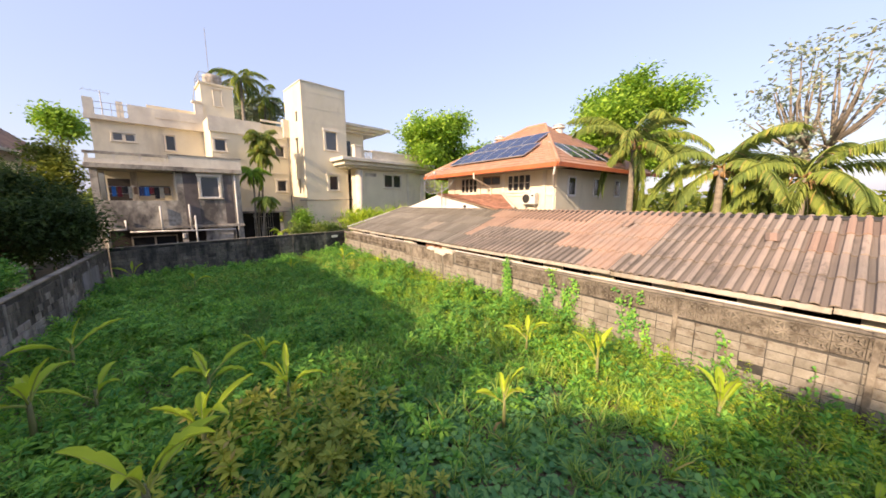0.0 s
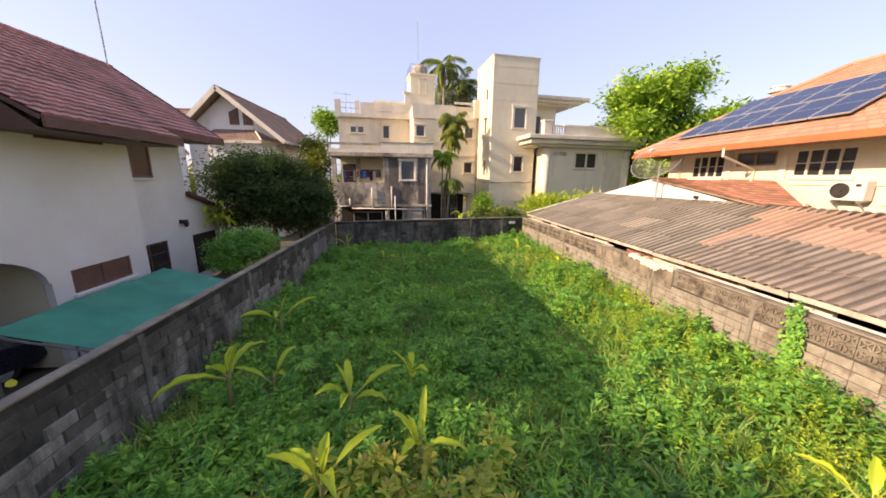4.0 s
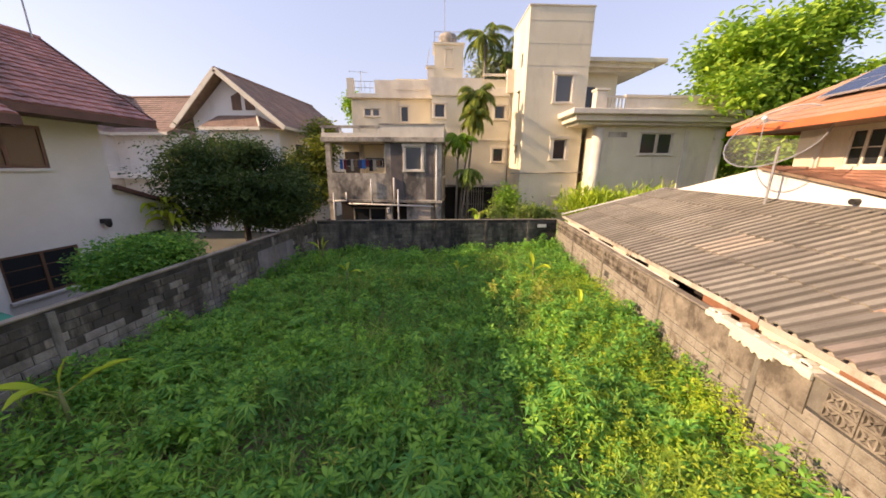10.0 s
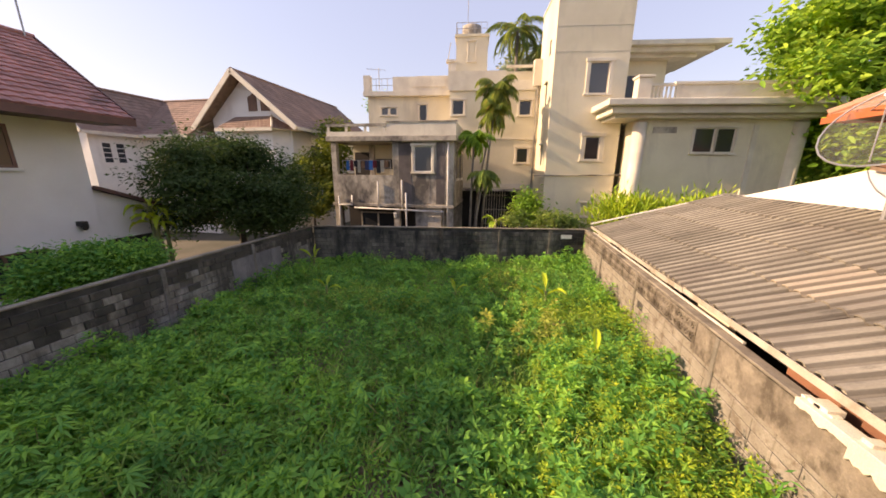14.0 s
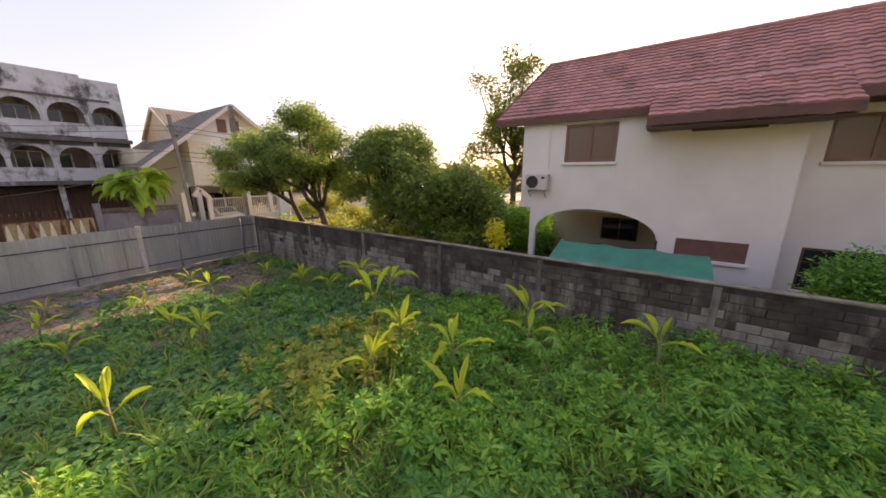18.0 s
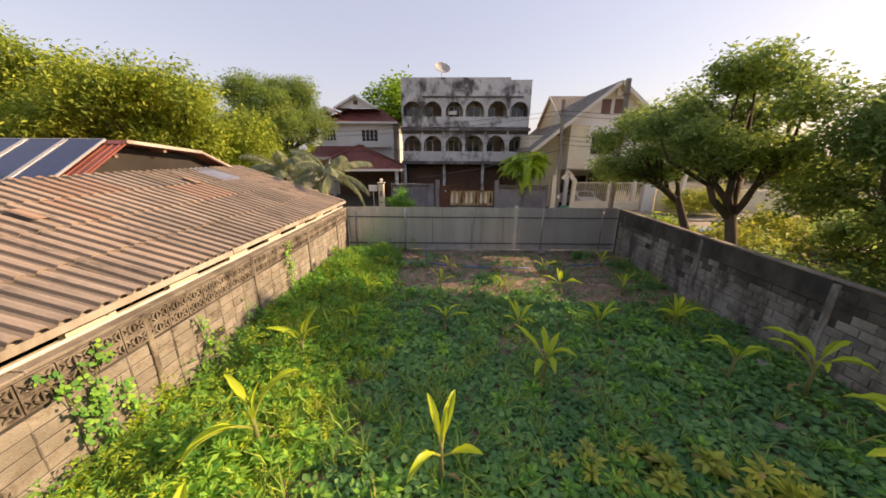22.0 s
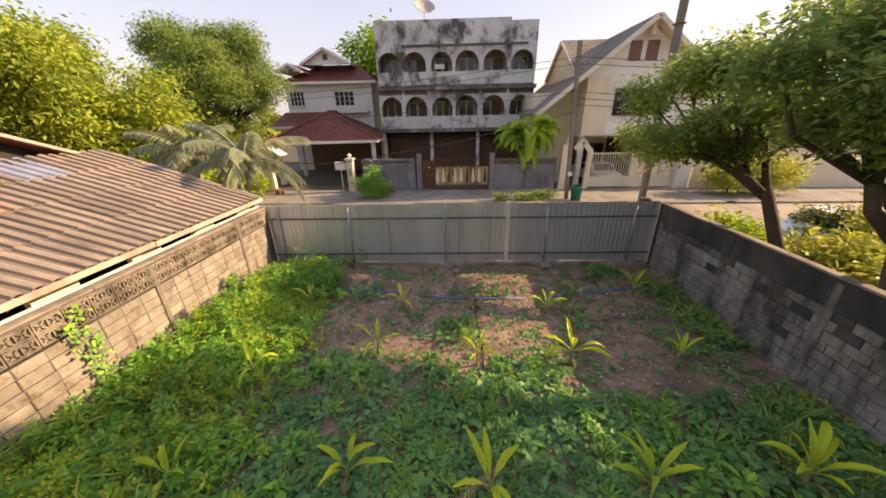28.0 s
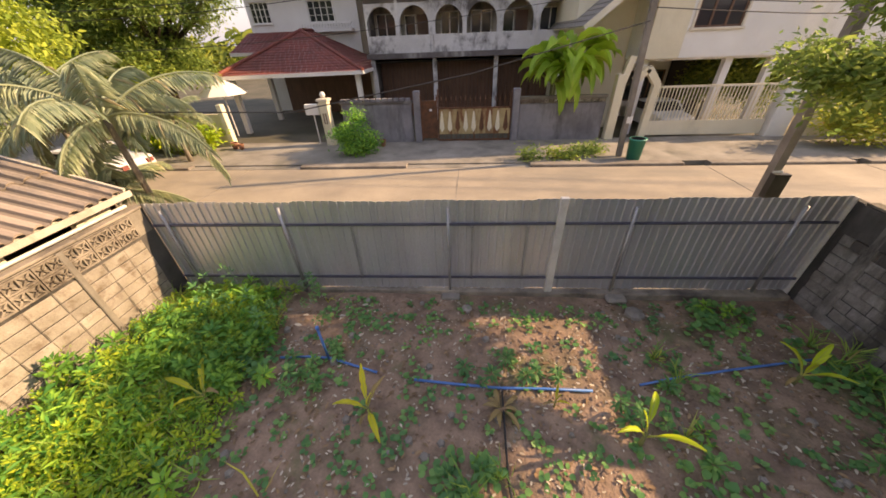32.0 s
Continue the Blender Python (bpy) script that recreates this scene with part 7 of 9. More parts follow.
    part("shaft", Mesh().box(-0.22, -0.22, 0, 0.22, 0.22, 2.25), M_CREAM, p, bevel=0.02)
    part("cap", Mesh().box(-0.28, -0.28, 2.25, 0.28, 0.28, 2.35), M_CREAMTRIM, p)
    part("niche", Mesh().box(-0.08, 0.22, 1.2, -0.02, 0.23, 1.7).box(0.04, 0.22, 1.2, 0.1, 0.23, 1.7).box(-0.1, 0.22, 0.7, 0.1, 0.23, 0.78), M_WOOD, p)
    part("ball_lamp", Mesh().lathe([(0.0, -0.14), (0.09, -0.11), (0.14, 0), (0.09, 0.11), (0.0, 0.14)], 14, (0, 0, 2.52)), M_WHITEPAINT, p, smooth=True)
    q = thing("gate_pier", "slim cream gate pier among garden plants", "pier", (12.75, Y + 0.2, 0))
    part("shaft", Mesh().box(-0.13, -0.16, 0, 0.13, 0.16, 2.2), M_CREAM, q, bevel=0.02)
    solo("letter_box", Mesh().box(7.6, Y, 1.6, 8.3, Y + 0.25, 2.1).box(7.93, Y + 0.08, 0.1, 7.98, Y + 0.14, 1.6), M_WHITEPAINT, "grey letter box on a thin post", "letter box", bevel=0.02)
    solo("garden_wall", Mesh().box(13.0, Y - 0.15, 0, 22, Y, 1.7), M_CREAM, "cream garden wall half hidden by palms", "wall")
    # south-west house: cream arch frame and sliding gate
    f = thing("concrete_gateway", "cream angular concrete gate frame", "gate", (0, Y, 0))
    part("post", Mesh().box(-7.15, -0.3, 0, -6.75, 0.1, 3.0), M_CREAM, f, bevel=0.015)
    part("post", Mesh().beam((-8.55, -0.1, 0.1), (-8.6, -0.1, 2.6), 0.28, 0.3), M_CREAM, f)
    part("brace", Mesh().beam((-8.6, -0.1, 2.55), (-8.05, -0.1, 3.2), 0.26, 0.3).beam((-8.05, -0.1, 3.2), (-7.6, -0.1, 2.7), 0.26, 0.3).beam((-7.0, -0.1, 2.4), (-7.25, -0.1, 3.7), 0.24, 0.28), M_CREAM, f)
    s = thing("sliding_gate", "cream steel sliding gate with upright bars", "gate", (0, Y - 0.2, 0.2))
    part("rail", Mesh().beam((-8.8, 0, 2.2), (-14.2, 0, 2.2), 0.06, 0.09).beam((-8.8, 0, 0.65), (-14.2, 0, 0.65), 0.06, 0.09).beam((-8.8, 0, 0.08), (-14.2, 0, 0.08), 0.06, 0.1), M_CREAM, s)
    part("kick_plate", Mesh().box(-14.2, -0.02, 0.1, -8.8, 0.02, 0.62), M_CREAM, s)
    for i in range(34):
        x = -8.9 - i * 0.157
        part("bar", Mesh().box(x - 0.018, -0.018, 0.69, x + 0.018, 0.018, 2.16), M_CREAM, s)
    part("pier", Mesh().box(-15.2, -0.3, -0.2, -14.3, 0.25, 2.4), M_WHITEPAINT, s, bevel=0.02)
    solo("garden_wall", Mesh().box(-30, Y - 0.15, 0, -15.3, Y + 0.05, 1.9), M_CREAM, "plain garden wall shaded by trees", "wall")


street_front()


def power_pole(label, at, height, lean, group):
    t = thing("power_pole", label, "pole", at, 0, group)
    part("shaft", Mesh().beam((0, 0, -0.3), (lean, 0, height), 0.2, 0.18), M_POLE, t)
    for z in (height - 0.75, height - 2.3):
        part("cable_clamp", Mesh().box(lean * z / height - 0.14, -0.13, z, lean * z / height + 0.14, 0.13, z + 0.05), M_RUST, t)
    part("label_plate", Mesh().box(-0.1, 0.1, 1.5, 0.12, 0.115, 1.75), M_WHITEPAINT, t)
    return t


power_pole("concrete power pole beside a green bin", (-6.45, -21.4, 0), 8.2, 0.35, "power poles along the lane")
near_pole = power_pole("concrete power pole at the lot's corner", (-7.3, -15.2, 0), 8.2, 0.1, "power poles along the lane")
part("meter_box", Mesh().box(-0.2, 0.1, 1.1, 0.15, 0.26, 1.7), M_DARKMETAL, near_pole)
for za, zb, ya, yb in ((7.5, 6.4, -21.4, -21.8), (7.2, 6.1, -21.4, -21.9), (5.9, 5.2, -21.4, -21.3), (5.6, 4.6, -21.4, -21.2), (5.3, 4.9, -21.4, -21.5)):
    if za in (7.5, 7.2, 5.9):
        pts = [(-6.1 + 34 * s, ya + (yb - ya) * s, za + (zb - za) * s - 0.9 * math.sin(math.pi * s)) for s in [i / 12 for i in range(13)]]
        solo("overhead_cable", Mesh().tube(pts, 0.011, 4), M_CABLE, "black sagging overhead cable along the lane", "cable", group="overhead cables")
    pts = [(-6.1 - 18 * s, ya + 1.5 * s, za - 0.5 * math.sin(math.pi * s)) for s in [i / 8 for i in range(9)]]
    solo("overhead_cable", Mesh().tube(pts, 0.016, 4), M_CABLE, "black sagging overhead cable along the lane", "cable", group="overhead cables")
solo("overhead_cable", Mesh().tube([(-6.2, -21.3, 4.9), (0.0, -19.6, 3.6), (6.0, -18.2, 2.75), (12.6, -17.2, 3.1), (22, -15, 3.4)], 0.02, 5), M_CABLE, "low black cable crossing in front of the houses", "cable", group="overhead cables")
bin_ = thing("rubbish_bin", "green plastic rubbish bin beside the power pole", "bin", (-6.85, -21.0, 0.13))
part("body", Mesh().lathe([(0.0, 0.0), (0.26, 0.0), (0.32, 0.8), (0.34, 0.8), (0.34, 0.85), (0.29, 0.85)], 18), M_BIN, bin_, smooth=True)
part("lining", Mesh().lathe([(0.29, 0.84), (0.27, 0.5), (0.0, 0.5)], 18), M_BLACKPLASTIC, bin_)
for x, y, r in ((4.9, -23.6, 0.2), (5.5, -23.4, 0.17), (4.4, -23.5, 0.16), (12.3, -23.4, 0.17), (11.9, -23.3, 0.14)):
    solo("flower_pot", Mesh().lathe([(0, 0), (r * 0.7, 0), (r, r * 1.7), (r * 1.1, r * 1.7), (r * 1.1, r * 1.95), (r * 0.9, r * 1.95), (r * 0.9, r * 1.6), (0, r * 1.6)], 14, (x, y, 0.13)), M_TERRACOTTA, "terracotta plant pot on the verge", "flower pot", group="plant pots on the verge")

# ---- plants ----
def leaves_mesh(name, template, faces, origin, along, up, size, material):
    """Many leaves of one outline: origin, direction along the leaf, side it faces, and size for each."""
    T = np.array(template, float)
    origin, along, up = np.asarray(origin, float), np.asarray(along, float), np.asarray(up, float)
    size = np.asarray(size, float)
    along = along / np.linalg.norm(along, axis=1, keepdims=True)
    side = np.cross(up, along)
    side /= np.maximum(np.linalg.norm(side, axis=1, keepdims=True), 1e-6)
    nrm = np.cross(along, side)
    v = origin[:, None, :] + size[:, None, None] * (T[None, :, 0:1] * along[:, None, :] + T[None, :, 1:2] * side[:, None, :] + T[None, :, 2:3] * nrm[:, None, :])
    n, k = v.shape[0], v.shape[1]
    per = np.concatenate([np.array(f) for f in faces])
    lens = np.array([len(f) for f in faces])
    loops = (per[None, :] + k * np.arange(n)[:, None]).reshape(-1)
    starts = (np.concatenate([[0], np.cumsum(lens)[:-1]])[None, :] + lens.sum() * np.arange(n)[:, None]).reshape(-1)
    me = bpy.data.meshes.new(name)
    me.vertices.add(n * k)
    me.vertices.foreach_set("co", v.reshape(-1).astype(np.float32))
    me.loops.add(len(loops))
    me.loops.foreach_set("vertex_index", loops.astype(np.int32))
    me.polygons.add(len(starts))
    me.polygons.foreach_set("loop_start", starts.astype(np.int32))
    me.update(calc_edges=True)
    me.validate()
    me.materials.append(material)
    return me


OVAL = ([(0, 0, 0), (0.3, -0.2, 0.05), (0.7, -0.17, 0.04), (1, 0, -0.06), (0.7, 0.17, 0.04), (0.3, 0.2, 0.05)], [(0, 1, 2, 3), (0, 3, 4, 5)])
NARROW = ([(0, 0, 0), (0.4, -0.1, 0.03), (1, 0, -0.12), (0.4, 0.1, 0.03)], [(0, 1, 2), (0, 2, 3)])
LEAFLET = ([(0, 0, 0), (0.45, -0.2, 0.05), (1, 0, -0.1), (0.45, 0.2, 0.05)], [(0, 1, 2), (0, 2, 3)])
SPRIGLEAF = ([(0, 0, 0), (0.5, -0.19, 0.06), (1, 0, -0.16), (0.5, 0.19, 0.06), (0.5, 0, 0.0)], [(0, 1, 4), (4, 1, 2), (0, 4, 3), (4, 2, 3)])
ROUND = ([(0, 0, 0), (0.15, -0.38, 0.05), (0.6, -0.42, 0.05), (1, 0, -0.02), (0.6, 0.42, 0.05), (0.15, 0.38, 0.05)], [(0, 1, 2, 3), (0, 3, 4, 5)])
BLADE = ([(0, -0.02, 0), (0, 0.02, 0), (0.55, 0.022, 0.1), (0.55, -0.022, 0.1), (1, 0, -0.12)], [(0, 1, 2, 3), (3, 2, 4)])
NG = np.random.default_rng(11)


def directions(n, low, high, rng):
    a, e = rng.uniform(0, 2 * math.pi, n), np.radians(rng.uniform(low, high, n))
    return np.stack([np.cos(a) * np.cos(e), np.sin(a) * np.cos(e), np.sin(e)], -1)


def up_ish(n, spread, rng):
    v = rng.normal(0, spread, (n, 3))
    v[:, 2] += 1
    return v


def inside_lot(x, y, margin=0.1):
    back = NW[1] + (NE[1] - NW[1]) * (x - NW[0]) / (NE[0] - NW[0])
    return (x > WX + margin) & (x < EX - margin) & (y > SY + 0.15) & (y < back - margin)


def bare_share(x, y):
    """1 where soil is bare (near the street), 0 where plants close over it."""
    t = np.clip((-5.2 - y) / 3.2, 0, 1)
    east = np.clip((x - 3.5 + 2.2 * (smooth_noise(x, y, 0.9, 28) - 0.5)) / 1.3, 0, 1)
    west = 0.25 * np.clip((-4.5 - x) / 1.5, 0, 1)
    patch = smooth_noise(x, y, 1.5, 21)
    mid = np.clip(1 - np.abs(y + 5.0) / 2.2, 0, 1) * np.clip(1 - np.abs(x + 1.2) / 1.8, 0, 1)
    b = t * (1 - east) * (1 - west) * 1.2 + 0.8 * mid
    return np.clip(b + 1.5 * (patch - 0.5), 0, 1) * (y < -2.0)


def plant_height(x, y):
    north = np.clip((y + 1.5) / 4.0, 0, 1)
    east = np.clip((x - 3.2) / 1.6, 0, 1) * np.clip((y + 13) / 3, 0, 1)
    lump = smooth_noise(x, y, 1.1, 5) * 0.6 + smooth_noise(x, y, 0.55, 6) * 0.4
    tall = np.clip(smooth_noise(x, y, 2.2, 17) - 0.5, 0, 1)
    return (0.14 + 0.36 * north + 0.42 * east * (1 - 0.6 * north)) * (0.3 + 1.2 * lump + 0.9 * tall)


def scatter(n, rng, x0=WX, x1=EX, y0=SY, y1=20.4):
    x, y = rng.uniform(x0, x1, n), rng.uniform(y0, y1, n)
    k = inside_lot(x, y)
    return x[k], y[k]


def weeds(name, label, count, leaves, size, template, material, region, low=-25, high=55, hmul=1.0, spread=0.14, tilt=0.55, seed=1, h_from=0.25):
    rng = np.random.default_rng(seed)
    x, y = scatter(count, rng)
    keep = rng.random(len(x)) < region(x, y)
    x, y = x[keep], y[keep]
    n = len(x)
    h = plant_height(x, y) * hmul * rng.uniform(0.75, 1.2, n)
    px, py, ph = np.repeat(x, leaves), np.repeat(y, leaves), np.repeat(h, leaves)
    m = len(px)
    d = directions(m, low, high, rng)
    f = rng.uniform(h_from, 1.0, m)
    r = spread * rng.uniform(0.1, 1.0, m) * (1.25 - 0.6 * f)
    ox, oy = px + d[:, 0] * r, py + d[:, 1] * r
    o = np.stack([ox, oy, soil_height(ox, oy) + ph * f], -1)
    ok = inside_lot(ox, oy, 0.04)
    s = size * rng.uniform(0.6, 1.3, m)
    me = leaves_mesh(name, template[0], template[1], o[ok], d[ok], up_ish(m, tilt, rng)[ok], s[ok], material)
    return solo(name, me, None, label, "plants", kind="stuff")


def sprigs(name, label, count, size, material, region, seed, per=6, hmul=0.95):
    """Upright shoots with whorls of leaves that spread like stars."""
    rng = np.random.default_rng(seed)
    x, y = scatter(count, rng)
    keep = rng.random(len(x)) < region(x, y)
    x, y = x[keep], y[keep]
    n = len(x)
    h = plant_height(x, y) * hmul * rng.uniform(0.6, 1.4, n) + 0.05
    big = rng.uniform(0.65, 1.3, n)
    O, D, U, S = [], [], [], []
    for f, e, m in ((1.0, 48, 0.75), (0.93, 20, 1.0), (0.78, 0, 1.1), (0.6, -12, 1.0)):
        for k in range(per):
            a = 2 * math.pi * (k / per) + 3.1 * f + 6.28 * np.modf(x * 37.7 + y * 11.3)[0] + rng.normal(0, 0.3, n)
            el = np.radians(e + rng.normal(0, 14, n))
            d = np.stack([np.cos(a) * np.cos(el), np.sin(a) * np.cos(el), np.sin(el)], -1)
            O.append(np.stack([x + 0.02 * d[:, 0], y + 0.02 * d[:, 1], soil_height(x, y) + h * f], -1))
            D.append(d)
            U.append(up_ish(n, 0.25, rng))
            S.append(size * m * big * rng.uniform(0.75, 1.2, n))
    o = np.concatenate(O)
    ok = inside_lot(o[:, 0], o[:, 1], 0.1)
    me = leaves_mesh(name, SPRIGLEAF[0], SPRIGLEAF[1], o[ok], np.concatenate(D)[ok], np.concatenate(U)[ok], np.concatenate(S)[ok], material)
    return solo(name, me, None, label, "plants", kind="stuff")


green = lambda x, y: 1 - bare_share(x, y)
north_of = lambda x, y, a, w: np.clip((y - a) / w, 0, 1)
creeper_zone = lambda x, y: green(x, y) * np.clip((2.2 - y) / 2.5, 0, 1) * np.clip((4.2 - x) / 1.5, 0, 1)
weed_zone = lambda x, y: green(x, y) * np.maximum(north_of(x, y, -2.2, 3.6), 0.1 + 0.9 * np.clip((x - 3.0) / 1.2, 0, 1))
species = lambda x, y: np.clip(2.6 * (smooth_noise(x, y, 1.5, 61) - 0.28), 0.12, 1)
weeds("weed_cover", "dense knee-high leafy weeds covering the lot", 24000, 15, 0.09, LEAFLET, L_WEED, weed_zone, hmul=0.72, seed=2)
sprigs("weed_sprigs", "leafy weed tops standing at uneven heights over the cover", 14500, 0.16, L_WEED, lambda x, y: weed_zone(x, y) * species(x, y), 71)
sprigs("yellow_sprigs", "taller yellowing leafy weeds in a loose patch", 5200, 0.19, L_YELLOW, lambda x, y: 0.75 * ((x + 1.6) ** 2 / 6.0 + (y - 0.2) ** 2 / 3.4 < 1) * species(x + 3, y + 5) + 0.5 * ((x - 3.3) ** 2 + (y - 12.3) ** 2 < 1.4), 74, hmul=1.35)
sprigs("low_clumps", "dark green leafy clumps on the cleared soil", 5200, 0.12, L_CREEPER, lambda x, y: 0.9 * (((x - 0.1) ** 2 / 1.7 + (y + 6.5) ** 2 / 0.8 < 1) | ((x + 2.3) ** 2 + (y + 9.9) ** 2 < 0.14) | ((x - 2.7) ** 2 + (y + 10.4) ** 2 < 0.3) | ((x + 0.6) ** 2 / 0.9 + (y + 10.6) ** 2 / 0.12 < 1) | ((x + 5.2) ** 2 / 0.5 + (y + 7.2) ** 2 / 6 < 1)), 75, hmul=1.1)
sprigs("bush_sprigs", "bright leafy tops of the sunny bushes", 9000, 0.085, L_BUSH, lambda x, y: green(x, y) * np.clip((x - 2.6) / 1.3, 0, 1) * (y < 15), 72)
sprigs("fence_clump", "dark green tall weeds in the corner by the fence", 2600, 0.1, L_CREEPER, lambda x, y: 0.9 * ((x - 4.1) ** 2 / 1.9 + (y + 11.6) ** 2 / 0.6 < 1), 76, hmul=2.3)
weeds("dry_stalks", "thin pale dry stalks among the sunny bushes", 700, 3, 0.5, BLADE, L_YELLOW, lambda x, y: 0.6 * (x > 2.6) * (y < -2), low=5, high=60, hmul=0.9, spread=0.15, seed=16)
weeds("soil_creeper", "thin runs of round-leaved creeper over the bare soil", 9000, 5, 0.075, ROUND, L_CREEPER, lambda x, y: 0.9 * (np.abs(smooth_noise(x, y, 1.3, 81) - 0.5) < 0.05) * (y < -4.5) * (x < 4), low=0, high=25, hmul=0.3, spread=0.07, tilt=0.2, seed=17)
sprigs("creeper_sprigs", "broad-leaved seedling tops in the low creeper", 2200, 0.13, L_CREEPER, lambda x, y: creeper_zone(x, y) * species(x + 9, y), 73, hmul=0.7)
weeds("creeper_cover", "low round-leaved creeper spreading over the soil", 21000, 9, 0.105, ROUND, L_CREEPER, creeper_zone, low=-15, high=35, hmul=0.85, spread=0.16, tilt=0.3, seed=3)
weeds("tall_weeds", "taller narrow-leaved weeds standing out of the cover", 5200, 18, 0.16, NARROW, L_WEED, lambda x, y: weed_zone(x, y) * (smooth_noise(x, y, 1.6, 40) > 0.5), low=-10, high=60, hmul=1.3, spread=0.12, seed=4)
weeds("grass_tufts", "long arching grass blades among the weeds", 8500, 11, 0.38, BLADE, L_GRASS, lambda x, y: green(x, y) * (1 - 0.75 * creeper_zone(x, y)) * np.where(smooth_noise(x, y, 2.3, 33) > 0.45, 1, 0.2), low=25, high=80, hmul=0.7, spread=0.05, seed=5, h_from=0.0)
weeds("meadow_grass", "long pale-green grass on the sunny side of the lot", 2800, 14, 0.42, BLADE, L_GRASS, lambda x, y: green(x, y) * np.clip(1.25 - ((x - 2.6) / 2.6) ** 2 - ((y - 1.6) / 4.2) ** 2, 0, 1), low=20, high=80, hmul=0.8, spread=0.08, seed=15, h_from=0.1)
weeds("sunny_bushes", "bright yellow-green bushy weeds along the sunny wall", 11000, 30, 0.058, LEAFLET, L_BUSH, lambda x, y: green(x, y) * np.clip((x - 3.1) / 1.3, 0, 1) * (y < 15), hmul=1.2, spread=0.17, seed=6)
weeds("yellowing_weeds", "patches of yellowing weeds", 4200, 16, 0.12, NARROW, L_YELLOW, lambda x, y: green(x, y) * (((x + 2.2) ** 2 / 4.5 + (y - 0.9) ** 2 / 2.5 < 1) | ((x - 3.3) ** 2 + (y - 12.3) ** 2 < 1.6) | (smooth_noise(x, y, 2.6, 50) > 0.8)), hmul=1.35, spread=0.13, seed=7)
weeds("seedlings", "scattered seedlings on the bare soil", 5200, 6, 0.08, ROUND, L_CREEPER, lambda x, y: 0.5 * bare_share(x, y), low=-5, high=30, hmul=0.35, spread=0.08, tilt=0.25, seed=8)


def palmate_weed(x, y, s, group="palmate weeds in the cover"):
    """A tall weed with star-shaped leaves."""
    rng = np.random.default_rng(int(abs(x * 100) + abs(y * 10)))
    z = float(soil_height(x, y))
    t = thing("palmate_weed", "tall weed with star-shaped leaves above the cover", "plant", (x, y, z), rng.uniform(0, 360), group)
    part("stem", Mesh().tube([(0, 0, 0), (0.02, 0.02, 0.55 * s), (0.03, 0, 0.85 * s)], [0.014, 0.011, 0.006], 6), M_BANANASTEM, t)
    o, d, u, sz = [], [], [], []
    for i in range(11):
        a, h = rng.uniform(0, 6.28), rng.uniform(0.5, 0.95) * s
        c = np.array([0.22 * math.cos(a), 0.22 * math.sin(a), h + 0.02])
        for k in range(7):
            b = a + (k - 3) * 0.62
            e = -0.25 + 0.1 * rng.random()
            o.append(c)
            d.append((math.cos(b) * math.cos(e), math.sin(b) * math.cos(e), math.sin(e)))
            u.append((0.1 * math.cos(a), 0.1 * math.sin(a), 1))
            sz.append(rng.uniform(0.2, 0.3))
    part("leaves", leaves_mesh("leaves", NARROW[0], NARROW[1], o, d, u, sz, L_WEED), None, t)


for x, y, s in ((3.5, 7.3, 1.0), (1.1, 5.4, 1.1), (-0.2, 4.6, 1.0), (-2.9, 9.8, 0.9), (0.6, 9.0, 0.9), (-1.4, 12.3, 0.9), (1.8, 13.2, 1.0), (-3.8, 7.0, 1.0), (4.4, 10.4, 1.1), (-4.4, 12.6, 0.9), (-0.9, 15.2, 0.9), (-4.2, 4.2, 1.0), (-1.9, 6.6, 0.9)):
    palmate_weed(x, y, s)


def banana_leaf(length, width, droop, rng, rise=55, stalk=0.2):
    """A folded blade on a stalk that rises, arches over and may tear; returns blade and midrib."""
    n = 12
    x = z = 0.0
    rib, rad, v, f = [], [], [], []
    for i in range(n + 1):
        s = i / n
        rib.append((x, 0.0, z - 0.004))
        rad.append(0.012 * (1 - 0.85 * s) * length / 0.7 + 0.002)
        b = max(0.0, (s - stalk) / (1 - stalk))
        w = width * min(1.0, 3.2 * b) ** 0.6 * (1 - b ** 3.5) ** 0.8 if b > 0 else 0.0
        w *= 1.0 - (0.3 * rng.random() if i % 4 == 2 else 0.06 * rng.random())
        w = max(w, 0.006)
        fold = 0.75 if rng.random() < 0.8 else 0.35
        v += [(x, -w * 0.8, z + fold * w), (x, -w * 0.45, z + fold * 0.62 * w), (x, 0, z), (x, w * 0.45, z + fold * 0.62 * w), (x, w * 0.8, z + fold * w)]
        ang = math.radians(rise) - droop * (s ** 1.4) * 1.6
        x += math.cos(ang) * length / n
        z += math.sin(ang) * length / n
    for i in range(n):
        for k in range(4):
            a = 5 * i + k
            f.append((a, a + 1, a + 6, a + 5))
    return Mesh().add(v, f), Mesh().tube(rib, rad, 5)


